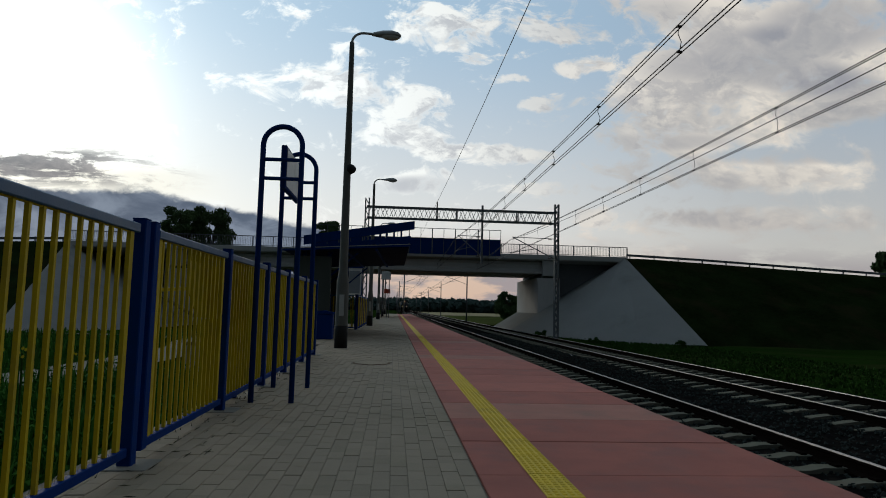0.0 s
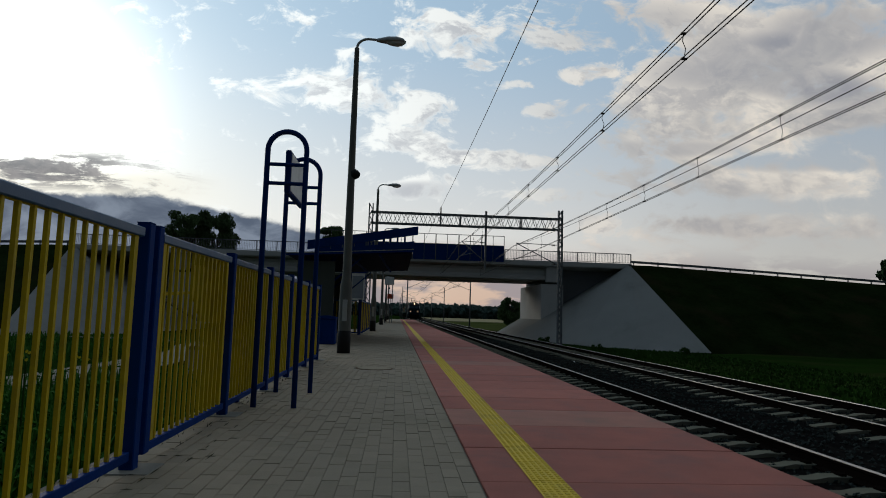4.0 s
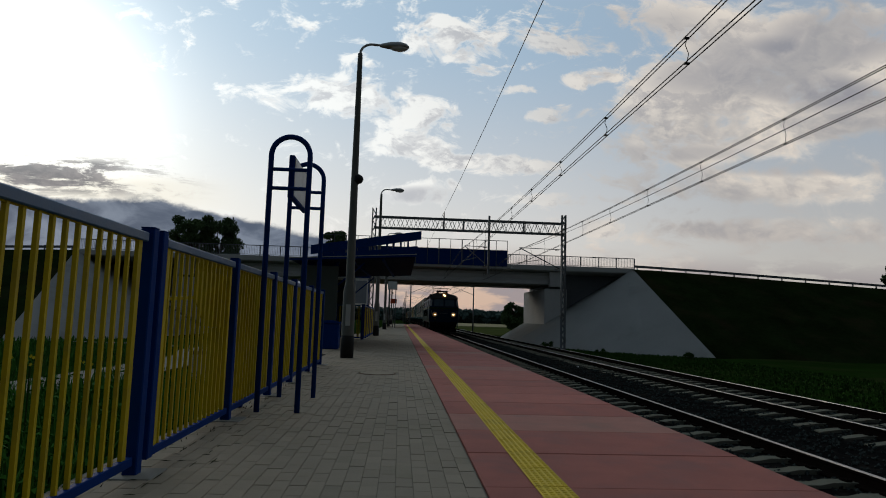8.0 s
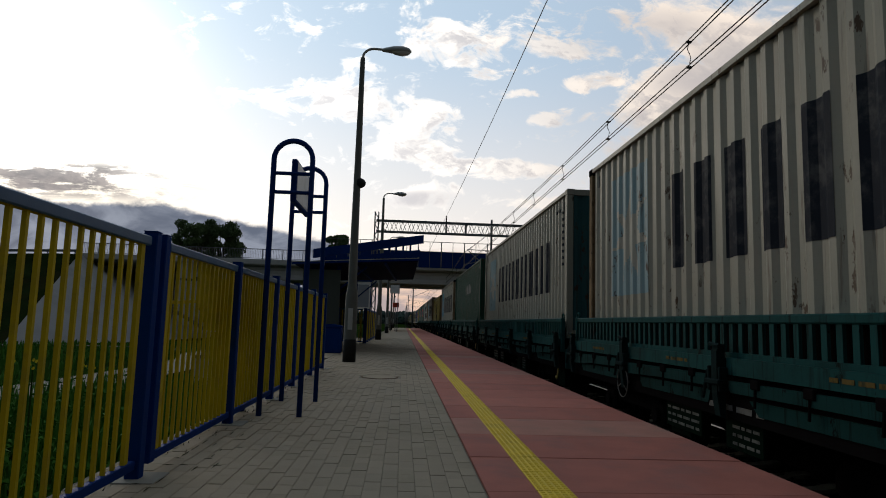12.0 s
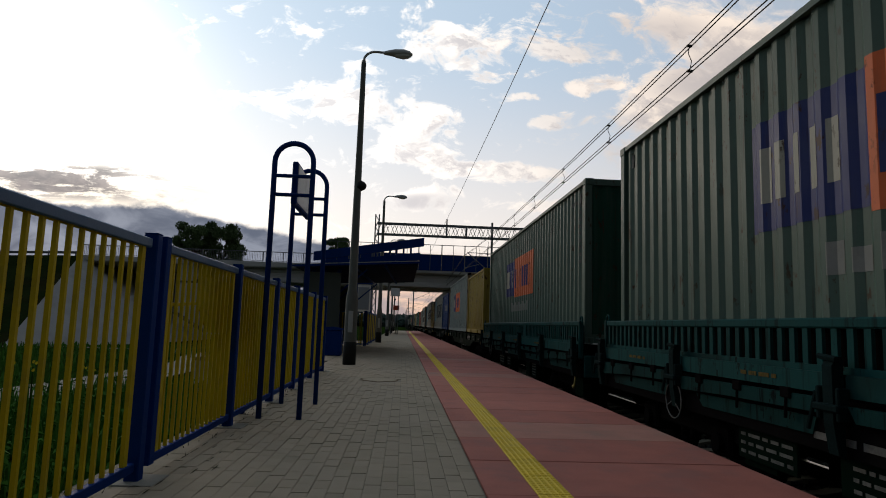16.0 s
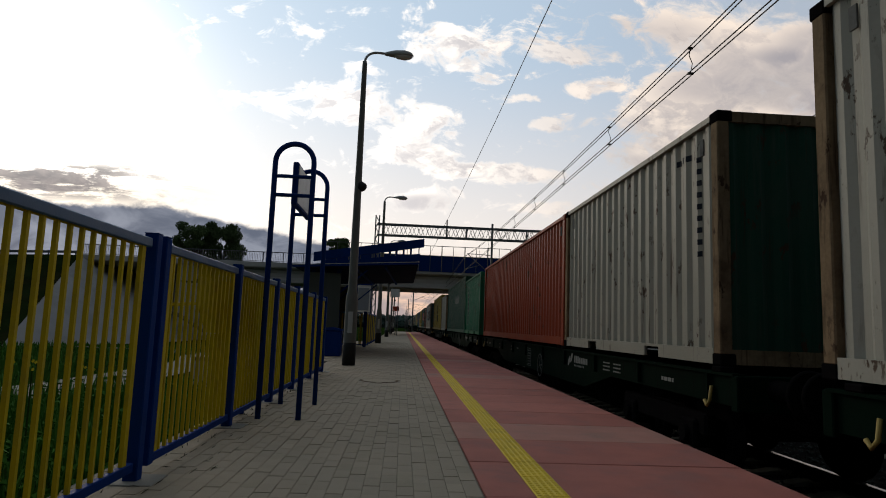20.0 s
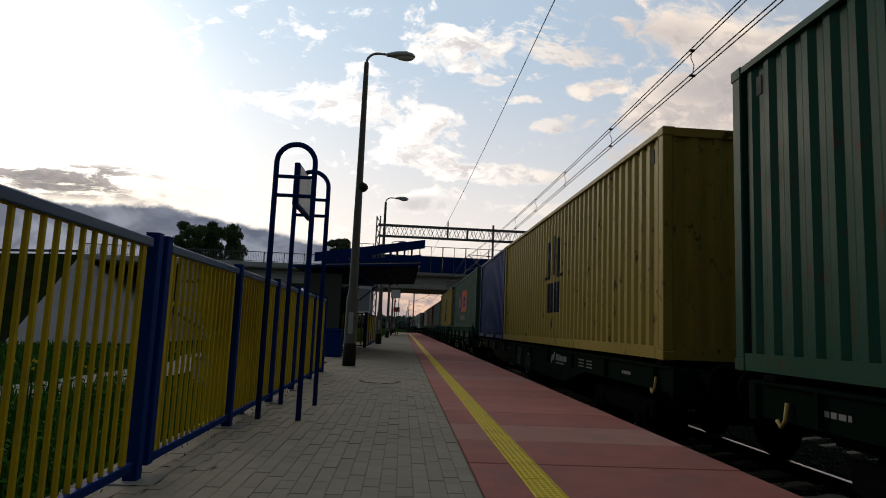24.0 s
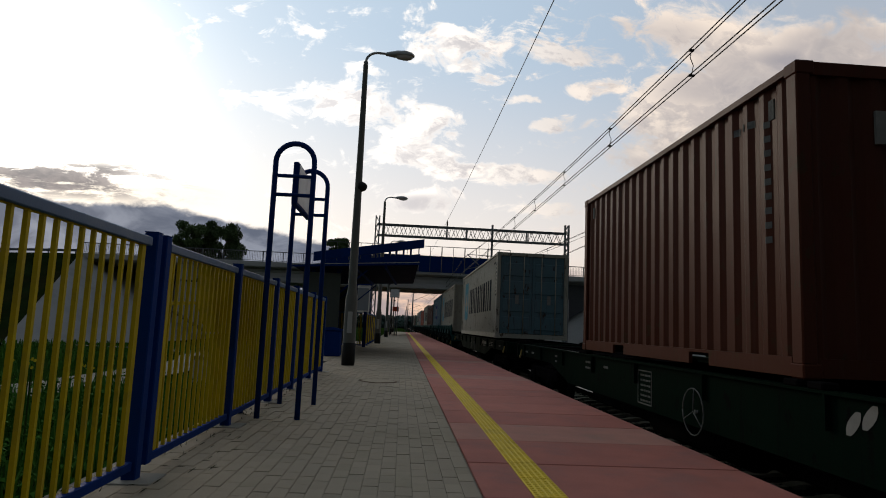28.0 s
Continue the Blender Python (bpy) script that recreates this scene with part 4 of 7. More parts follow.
# ---- greenery ----
def leaf_cloud(rnd, clumps, size, count):
    """Many small leaves spread through clumps (centre, radius)."""
    vs, fs = [], []
    for c, r in clumps:
        for i in range(count):
            d = Vector((rnd.gauss(0, 1), rnd.gauss(0, 1), rnd.gauss(0, 1))).normalized() * r * rnd.random() ** 0.45
            d.z *= 0.75
            p = Vector(c) + d
            t = Euler((rnd.random() * 6.3, rnd.random() * 6.3, rnd.random() * 6.3)).to_matrix()
            s = size * rnd.uniform(0.6, 1.4)
            k = len(vs)
            for q in ((-1, 0, 0), (0, -0.45, 0.1), (1, 0, 0), (0, 0.45, 0.1)):
                vs.append(p + t @ Vector(q) * s)
            fs.append((k, k + 1, k + 2, k + 3))
    me = bpy.data.meshes.new("crown")
    me.from_pydata(vs, [], fs)
    return me


def make_tree(at, tall, wide, seed, label, count=300, size=0.21, squat=0.55):
    rnd = random.Random(seed)
    t = thing("tree", label, "tree", at, "trees")
    bm = bmesh.new()
    top = tall * 0.62
    tube(bm, (0, 0, -0.5), (0.1, 0, tall * squat), wide * 0.06, wide * 0.045)
    clumps = []
    for i in range(34):
        a, h = rnd.random() * 6.3, rnd.uniform(squat, 0.93) * tall
        mid = (1 + squat) / 2
        reach = wide * 0.5 * math.sqrt(max(0.08, 1 - ((h / tall - mid) / (1 - mid)) ** 2)) * rnd.uniform(0.5, 0.95)
        p = Vector((math.cos(a) * reach, math.sin(a) * reach, h))
        tube(bm, (0.1, 0, min(h * 0.75, top)), p, wide * 0.022, wide * 0.006, 6)
        clumps.append((p, wide * rnd.uniform(0.13, 0.22)))
    part("trunk", bm, BARK, t)
    me = leaf_cloud(rnd, clumps, size, count)
    me.materials.append(LEAF)
    ob = new("crown", me)
    ob.parent = t
    return t


make_tree((-31.6, 96, -1.4), 17.3, 5.6, 1, "dark round-crowned tree behind the road bridge")
make_tree((-27.6, 97, -1.4), 17.4, 6.2, 2, "dark bushy tree behind the road bridge")
make_tree((-10.2, 95, -1.2), 15.4, 3.8, 4, "small dark tree showing over the bridge")
make_tree((-19.5, 95, -1.2), 11.2, 3.2, 5, "low dark bush showing over the bridge", 160)
make_tree((56.5, 68, 5.2), 3.4, 3.4, 6, "dark shrub on the embankment top", 260, 0.22, 0.1)
make_tree((-24.0, 108, -1.4), 7.5, 8.5, 8, "dark leafy tree standing beyond the bridge", 240, 0.3, 0.05)
make_tree((-18.0, 112, -1.4), 7.2, 8.5, 9, "dark leafy tree standing beyond the bridge", 240, 0.3, 0.05)
make_tree((-12.0, 116, -1.4), 6.8, 8.0, 10, "dark leafy tree standing beyond the bridge", 240, 0.3, 0.05)
make_tree((25.0, 140, -1.4), 6.3, 5, 7, "dark tree beside the bridge pier", 220, 0.3, 0.1)


def make_woods():
    rnd = random.Random(11)
    vs, fs = [], []
    for i in range(1500):
        x, y = rnd.uniform(-200, 330), 385 + rnd.uniform(0, 60)
        h, r = rnd.uniform(4.5, 9), rnd.uniform(2.5, 4.5)
        for j in range(7):
            c = Vector((x + rnd.gauss(0, r * 0.4), y + rnd.gauss(0, r * 0.4), -1.5 + h * rnd.uniform(0.25, 0.9)))
            k = len(vs)
            s = r * rnd.uniform(0.4, 0.75)
            t = Euler((rnd.random() * 6, rnd.random() * 6, 0)).to_matrix()
            for v in ((1, 0, 0), (-1, 0.2, 0), (0, 1, 0.1), (0.1, -1, 0), (0, 0.1, 1.1), (0, 0, -1)):
                vs.append(c + t @ Vector(v) * s)
            fs += [(k + a, k + b, k + d) for a, b, d in ((0, 2, 4), (2, 1, 4), (1, 3, 4), (3, 0, 4), (2, 0, 5), (1, 2, 5), (3, 1, 5), (0, 3, 5))]
    me = bpy.data.meshes.new("woods")
    me.from_pydata(vs, [], fs)
    me.materials.append(WOODS)
    tagged(new("woods", me), "dark line of distant woods on the horizon", "woods", kind="stuff")


make_woods()


def make_weeds():
    rnd = random.Random(21)
    for name, label, count, area in (
            ("tall_weeds", "tall green weeds growing behind the fence", 8500, lambda: (-1.95 - 3.2 * rnd.random() ** 1.4, 3.0 + 7 * rnd.random() ** 1.3, 0.85)),
            ("bank_grass", "rough grass along the far side of the tracks", 16000, lambda: (11.0 + 13 * rnd.random() ** 1.3, 8 + 52 * rnd.random() ** 0.8, 0.13)),
            ("meadow_grass", "rough meadow grass beyond the path", 8000, lambda: (rnd.uniform(-30, -4.5), rnd.uniform(6, 48), 0.3))):
        vs, fs = [], []
        for i in range(count):
            x, y, tall = area()
            if name == "meadow_grass" and -10.8 < x < -6.8 and y < 31:
                continue
            z = ground_height(x, y)
            h = tall * rnd.uniform(0.35, 1.25)
            a, lean = rnd.random() * 6.3, rnd.uniform(0.05, 0.35) * h
            w = 0.012 + 0.02 * rnd.random() if tall > 0.5 else 0.02 + 0.04 * rnd.random()
            dx, dy = math.cos(a), math.sin(a)
            k = len(vs)
            vs += [(x - dy * w, y + dx * w, z), (x + dy * w, y - dx * w, z), (x + dx * lean * 0.4 + dy * w, y + dy * lean * 0.4 - dx * w, z + h * 0.6), (x + dx * lean * 0.4 - dy * w, y + dy * lean * 0.4 + dx * w, z + h * 0.6), (x + dx * lean, y + dy * lean, z + h)]
            fs += [(k, k + 1, k + 2, k + 3), (k + 3, k + 2, k + 4)]
            if tall > 0.5:
                for j in range(3):
                    q, b = rnd.uniform(0.3, 0.95), rnd.random() * 6.3
                    px, py, pz = x + dx * lean * q, y + dy * lean * q, z + h * q
                    s = rnd.uniform(0.04, 0.1)
                    k = len(vs)
                    cx, cy = math.cos(b), math.sin(b)
                    vs += [(px, py, pz), (px + cx * s * 0.5 - cy * s * 0.25, py + cy * s * 0.5 + cx * s * 0.25, pz + 0.02), (px + cx * s, py + cy * s, pz - 0.01), (px + cx * s * 0.5 + cy * s * 0.25, py + cy * s * 0.5 - cx * s * 0.25, pz + 0.01)]
                    fs.append((k, k + 1, k + 2, k + 3))
        me = bpy.data.meshes.new(name)
        me.from_pydata(vs, [], fs)
        me.materials.append(WEED if name == "bank_grass" else LIT_WEED)
        tagged(new(name, me), label, "grass", kind="stuff")


make_weeds()


def make_bush(at, seed, label, wide=0.8, tall=0.7):
    rnd = random.Random(seed)
    b = thing("bush", label, "bush", at, "bushes")
    bm = bmesh.new()
    clumps = []
    for i in range(9):
        p = Vector((rnd.uniform(-0.5, 0.5) * wide, rnd.uniform(-0.5, 0.5) * wide, tall * rnd.uniform(0.25, 0.85)))
        tube(bm, (0, 0, 0), p, 0.012, 0.005, 5)
        clumps.append((p, wide * rnd.uniform(0.16, 0.28)))
    part("stems", bm, BARK, b)
    me = leaf_cloud(rnd, clumps, wide * 0.06, 130)
    me.materials.append(WEED)
    ob = new("foliage", me)
    ob.parent = b


for i, (x, y, wide, tall) in enumerate(((-2.55, 4.2, 0.8, 1.0), (-3.0, 5.2, 0.9, 0.9), (-2.3, 5.0, 0.6, 0.6), (-3.6, 6.6, 1.0, 0.8), (22.4, 47.9, 0.9, 0.5), (16.0, 50.0, 0.8, 0.5), (12.9, 55.5, 0.9, 0.6))):
    make_bush((x, y, ground_height(x, y) - 0.05), 40 + i, "low leafy green bush beside the railway" if x > 0 else "leafy green bush behind the platform fence", wide, tall)


def make_flowers():
    rnd = random.Random(33)
    for i, (x, y, h) in enumerate(((-2.7, 4.62, 1.42), (-2.58, 4.68, 1.4), (-2.9, 6.2, 1.25))):
        z = ground_height(x, y)
        f = thing("flower", "tall wild plant with small yellow flowers", "flower", (x, y, z), "wild flowers")
        part("stalk", made(pipe, [(0, 0, 0), (0.02, 0.01, h * 0.5), (0.0, 0.03, h)], 0.006, 5), WEED, f)
        for k in range(4):
            bm = bmesh.new()
            c = Vector((rnd.uniform(-0.05, 0.05), 0.03 + rnd.uniform(-0.05, 0.05), h + rnd.uniform(-0.05, 0.04)))
            for q in range(5):
                a = q * 1.257
                d = Vector((math.cos(a), math.sin(a) * 0.5, math.sin(a))) * 0.012
                w = Vector((-math.sin(a), 0.2, math.cos(a))) * 0.007
                bm.faces.new([bm.verts.new(v) for v in (c, c + d * 0.6 + w, c + d, c + d * 0.6 - w)])
            part("blossom", bm, FLOWER, f, "small yellow blossom")


make_flowers()


def make_moss():
    """Dark moss in the joints along the fence foot, and thin grass tufts there."""
    rnd = random.Random(9)
    vs, fs = [], []
    for i in range(120):
        x = -1.5 + 0.1025 * int(4 * rnd.random() ** 1.7)
        y = 2.6 + 16 * rnd.random() ** 1.3
        along = rnd.random() < 0.55
        y = round(y / 0.1) * 0.1
        lx, ly = (0.004, rnd.uniform(0.03, 0.09)) if along else (rnd.uniform(0.02, 0.045), 0.004)
        k, pts = len(vs), 7
        for j in range(pts):
            a = 2 * math.pi * j / pts
            q = rnd.uniform(0.7, 1.3)
            vs.append((x + lx * q * math.cos(a), y + ly * q * math.sin(a), 0.0045))
        vs.append((x, y, 0.009))
        fs += [(k + j, k + (j + 1) % pts, k + pts) for j in range(pts)]
    for i in range(70):
        x, y = -1.66 + 0.16 * rnd.random(), 2.4 + 10 * rnd.random()
        a, h = rnd.random() * 6.3, rnd.uniform(0.015, 0.04)
        k = len(vs)
        vs += [(x - 0.004, y, 0.0), (x + 0.004, y, 0.0), (x + h * 0.5 * math.cos(a), y + h * 0.5 * math.sin(a), h)]
        fs.append((k, k + 1, k + 2))
    me = bpy.data.meshes.new("moss")
    me.from_pydata(vs, [], fs)
    me.materials.append(MOSS)
    tagged(new("moss", me), "dark moss and grass in the paver joints", "moss", kind="stuff")


make_moss()

# ---- train ----
SPEED, T_ZERO = 24.7, 10.0
TRAIN = []          # (thing, distance behind the mark that passes the camera's stand at T_ZERO, height)
WAVE, DEEP = 0.277, 0.036


def paint(name, colour, rust=(0.16, 0.075, 0.04), amount=0.6, rough=0.42, streaks=0.9, gloss=0.048, worn=(0.05, 0.026, 0.013)):
    return material(name, colour, rough, specular=gloss, specks=worn, vary=0.14, scale=1.1, grain=30, bump=0.06, dirt=rust, streaks=streaks, dirt_amount=amount)


PAINTS = {
    "white": paint("pale_grey_paint", (0.2412, 0.2322, 0.1845), (0.27, 0.22, 0.17), 0.4),
    "clean": paint("pale_paint", (0.297, 0.2862, 0.234), (0.33, 0.30, 0.25), 0.3),
    "green": paint("green_paint", (0.016, 0.125, 0.066), (0.03, 0.08, 0.055), 0.5),
    "dark_green": paint("dark_green_paint", (0.013, 0.052, 0.034), (0.06, 0.06, 0.045), 0.4),
    "dark_sage": paint("dark_sage_paint", (0.010, 0.052, 0.031), (0.025, 0.045, 0.033), 0.5),
    "sage": paint("sage_paint", (0.0684, 0.1044, 0.0828), (0.10, 0.12, 0.10), 0.45),
    "sea_green": paint("faded_sea_green_paint", (0.038, 0.084, 0.060), (0.05, 0.075, 0.055), 0.5),
    "pale_green": paint("pale_green_paint", (0.108, 0.152, 0.115), (0.14, 0.17, 0.13), 0.45),
    "grey": paint("grey_paint", (0.14, 0.18, 0.172), (0.14, 0.14, 0.13), 0.45),
    "yellow": paint("ochre_paint", (0.245, 0.18, 0.034), (0.24, 0.14, 0.05), 0.45),
    "blue": paint("blue_paint", (0.0138, 0.0386, 0.1209), (0.06, 0.06, 0.08), 0.4),
    "slate": paint("slate_blue_paint", (0.085, 0.15, 0.17), (0.12, 0.12, 0.13), 0.4),
    "red": paint("red_paint", (0.225, 0.0387, 0.0162), (0.16, 0.045, 0.025), 0.4),
    "rust_red": paint("rust_red_paint", (0.074, 0.024, 0.0095), (0.075, 0.03, 0.018), 0.6),
    "brown": paint("brown_paint", (0.062, 0.018, 0.009), (0.07, 0.03, 0.022), 0.5),
    "teal": paint("teal_paint", (0.0227, 0.0778, 0.081), (0.03, 0.05, 0.05), 0.5),
    "rust": material("rusty_post", (0.17, 0.12, 0.07), 0.8, specular=0.02, vary=0.5, scale=2.5, grain=30, bump=0.2, dirt=(0.035, 0.02, 0.012), streaks=0.8, dirt_amount=0.95, specks=(0.03, 0.016, 0.01)),
}
WAGON_TEAL = paint("wagon_teal_paint", (0.009, 0.050, 0.048), (0.005, 0.008, 0.007), 0.9, 0.5, gloss=0.012, worn=(0.006, 0.007, 0.006))
SOILED_TEAL = paint("soiled_teal_paint", (0.007, 0.032, 0.030), (0.004, 0.005, 0.005), 1.0, 0.6, gloss=0.008, worn=(0.004, 0.004, 0.004))
WAGON_MOSS = paint("wagon_moss_paint", (0.016, 0.052, 0.030), (0.006, 0.008, 0.006), 0.9, 0.5, gloss=0.012, worn=(0.006, 0.007, 0.006))
SOILED_MOSS = paint("soiled_moss_paint", (0.012, 0.033, 0.020), (0.004, 0.005, 0.004), 1.0, 0.6, gloss=0.008, worn=(0.004, 0.004, 0.004))
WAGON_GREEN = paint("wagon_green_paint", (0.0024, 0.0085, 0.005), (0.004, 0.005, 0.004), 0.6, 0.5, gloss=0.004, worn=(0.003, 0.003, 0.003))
STAKE_IRON = material("dark_teal_iron", (0.006, 0.014, 0.014), 0.8, specular=0.01, vary=0.6, scale=4, grain=40, bump=0.3)
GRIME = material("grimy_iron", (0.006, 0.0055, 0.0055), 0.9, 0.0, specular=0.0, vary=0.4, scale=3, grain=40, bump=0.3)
STENCIL = material("stencil_paint", (0.2, 0.2, 0.18), 0.8, specular=0.0, vary=0.25, scale=8, grain=60, bump=0.03, dirt=(0.2, 0.2, 0.19), dirt_amount=0.5)
DULL = material("dull_stencil", (0.12, 0.12, 0.11), 0.8, specular=0.0, vary=0.4, scale=8, grain=60, bump=0.03, dirt=(0.03, 0.03, 0.03), dirt_amount=0.6)
ORANGE = paint("orange_print", (0.55, 0.13, 0.05), (0.3, 0.12, 0.07), 0.35)
NAVY = paint("navy_print", (0.03, 0.04, 0.13), (0.1, 0.1, 0.13), 0.35)
CYAN = paint("cyan_print", (0.075, 0.24, 0.29), (0.14, 0.24, 0.26), 0.4)
PALE_CYAN = paint("faded_cyan_print", (0.17, 0.25, 0.26), (0.24, 0.25, 0.22), 0.5)
CREAM_MARK = material("cream_mark", (0.10, 0.072, 0.026), 0.8, specular=0.0, vary=0.7, scale=9, grain=40, bump=0.05, dirt=(0.012, 0.03, 0.025), dirt_amount=0.9)
BRASS = material("yellow_handle", (0.28, 0.2, 0.05), 0.6, vary=0.2, bump=0.05)


def corrugation(s):
    """How far the sheet lies back from its outer face at s metres along it."""
    q = (s / WAVE) % 1.0
    if q < 0.26:
        return 0.0
    if q < 0.5:
        return DEEP * (q - 0.26) / 0.24
    if q < 0.76:
        return DEEP
    return DEEP * (1 - (q - 0.76) / 0.24)


def breaks(a, b):
    pts = {round(a, 4), round(b, 4)}
    k = int(a / WAVE) - 1
    while k * WAVE < b:
        for q in (0, 0.26, 0.5, 0.76):
            s = (k + q) * WAVE
            if a < s < b:
                pts.add(round(s, 4))
        k += 1
    return sorted(pts)


def wall_sheet(bm, a, b, z0, z1, x, out, lift=0.0, lean=0.0):
    """A corrugated sheet along y from a to b; out is the side that it faces."""
    ss = breaks(a, b)
    rows = []
    for z in (z0, z1):
        dz = lean if z == z1 else 0.0
        rows.append([(x - out * (corrugation(s) - lift), s + dz, z) for s in ss])
    sheet(bm, rows)


CACHE = {}


def shared(key, build, mat):
    if (key, mat.name) not in CACHE:
        CACHE[(key, mat.name)] = mesh_of(key[0], build(), mat)
    return CACHE[(key, mat.name)]


def print_bars(parent, rects, mat, name="marking", label="", lift=0.004, x=-1.169, out=-1):
    bm = bmesh.new()
    for r in rects:
        wall_sheet(bm, r[0], r[1], r[2], r[3], x, out, lift, r[4] if len(r) > 4 else 0.0)
    return part(name, bm, mat, parent, label)


def make_container(kind, long, tall, label, s0, z, end=None, posts=None, doors=False, art=None):
    c = thing("shipping_container", label, "container", group="containers on the train")
    c.location = (T1, 0, z)
    body, post, endp = PAINTS[kind], PAINTS[posts or kind], PAINTS[end or kind]
    w = 1.219
    key = (long, tall)

    def side(out):
        def build():
            bm = bmesh.new()
            wall_sheet(bm, 0.14, long - 0.14, 0.16, tall - 0.07, out * (w - 0.05), out)
            return bm
        return build
    for out in (-1, 1):
        piece("side_panel", shared(("side_panel", *key, out), side(out), body), c)

    def front():
        bm = bmesh.new()
        ss = [x for x in breaks(-1.08, 1.08)]
        sheet(bm, [[(s, 0.03 + corrugation(s), zz) for s in ss] for zz in (0.16, tall - 0.1)])
        return bm

    if doors:
        for x0, x1 in ((-1.08, -0.006), (0.006, 1.08)):
            bm = bmesh.new()
            box(bm, x0, x1, 0.04, 0.09, 0.17, tall - 0.13, 0.01)
            for k in range(4):
                h = (tall - 0.5) / 4
                box(bm, x0 + 0.08, x1 - 0.08, 0.012, 0.042, 0.3 + k * h, 0.3 + k * h + h * 0.72, 0.015)
            door = part("door", bm, endp, c)
            for q in (0.3, 0.78):
                part("locking_bar", made(tube, (x0 + q, 0.0, 0.15), (x0 + q, 0.0, tall - 0.12), 0.017), PAINTS["white"], door)
            box_bm = made(box, x0 + 0.5, x0 + 0.62, 0.003, 0.012, 0.4 * tall, 0.4 * tall + 0.3)
            part("placard", box_bm, STENCIL, door)
    else:
        piece("front_panel", shared(("front_panel", *key), front, endp), c)
    bm = bmesh.new()
    ss = breaks(0.14, long - 0.14)
    sheet(bm, [[(x, s, tall - 0.03 - corrugation(s) * 0.5) for s in ss] for x in (-1.15, 1.15)])
    part("roof_panel", bm, body, c)
    part("rear_panel", made(box, -1.1, 1.1, long - 0.08, long - 0.03, 0.15, tall - 0.1), endp, c)
    for nm, z0, z1, t in (("top_rail", tall - 0.075, tall - 0.015, 0.05), ("bottom_rail", 0.012, 0.165, 0.05)):
        for out in (-1, 1):
            def rail(z0=z0, z1=z1, t=t, out=out, bottom=nm[0] == "b"):
                bm = bmesh.new()
                x0, x1 = sorted((out * (w - 0.01), out * (w - t)))
                if bottom and long < 8:
                    for a, b in ((0.16, 1.55), (2.0, long - 2.0), (long - 1.55, long - 0.16)):
                        box(bm, x0, x1, a, b, z0, z1)
                    box(bm, x0, x1, 0.16, long - 0.16, z1 - 0.03, z1)
                else:
                    box(bm, x0, x1, 0.16, long - 0.16, z0, z1)
                return bm
            piece(nm, shared((nm, *key, out), rail, body), c)
    for y in (0.0, long - 0.16):
        for nm, z0, z1 in (("header", tall - 0.12, tall - 0.01), ("door_sill", 0.012, 0.16)):
            def beam(y=y, z0=z0, z1=z1):
                return made(box, -1.1, 1.1, y + 0.01, y + 0.12, z0, z1)
            piece(nm, shared((nm, *key, y), beam, post), c)
        for out in (-1, 1):
            def pillar(y=y, out=out):
                x0, x1 = sorted((out * (w - 0.004), out * (w - 0.13)))
                return made(box, x0, x1, y + 0.004, y + 0.15, 0.11, tall - 0.11, 0.012)

            def casting(out=out, y=y, zz=0.0):
                bm = bmesh.new()
                x0, x1 = sorted((out * w, out * (w - 0.165)))
                box(bm, x0, x1, y - 0.002, y + 0.174, zz, zz + 0.118, 0.012)
                bmesh.ops.create_circle(bm, cap_ends=True, radius=0.032, segments=10, matrix=Matrix.Translation((out * (w + 0.001), y + 0.085, zz + 0.06)) @ Matrix.Rotation(radians(90), 4, "Y") @ Matrix.Diagonal((1.3, 1, 1, 1)))
                return bm
            piece("corner_post", shared(("corner_post", *key, y, out), pillar, post), c)
            for zz in (0, tall - 0.118):
                piece("corner_casting", shared(("corner_casting", *key, y, out, zz), lambda zz=zz: casting(zz=zz), GRIME if posts == "rust" else post), c)
    tag = shared(("id_plate",), lambda: made(box, -1.182, -1.166, -0.04, 0.04, -0.18, 0.0), DULL)
    for y in (0.42, long - 0.42):
        piece("id_plate", tag, c, (0, y, tall - 0.2))
    part("floor", made(box, -1.1, 1.1, 0.1, long - 0.1, 0.1, 0.16), GRIME, c)
    if art:
        art(c, long, tall)
    TRAIN.append((c, s0, z))
    return c


# painted marks: letters stand as plain bars. a runs from the far end's reading start, so s falls from long to 0
def word(c, long, far, tall_at, letter, mat, count, pitch, name="brand_marking"):
    """A row of plain upright bars: far = metres from the far end to the row's start."""
    rects = []
    for i in range(count):
        a = long - far - i * pitch
        w = pitch * 0.78
        rects.append((a - w * 0.36, a, tall_at, tall_at + letter))
        rects.append((a - w, a - w * 0.64, tall_at, tall_at + letter))
    return print_bars(c, rects, mat, name, "faded plain lettering bars")


def codes(c, long, tall, mat=None):
    rects = []
    for i in range(9):
        z = tall - 0.42 - i * 0.13
        rects.append((0.50, 0.56, z, z + 0.06))
    for i in range(3):
        rects.append((0.75 + 0.13 * i, 0.83 + 0.13 * i, tall - 0.34, tall - 0.27))
    ob = print_bars(c, rects, (DULL if mat is STENCIL else mat) or PRINT, "code_marking")
    tagged(ob, "small unreadable code bars", kind="stuff")


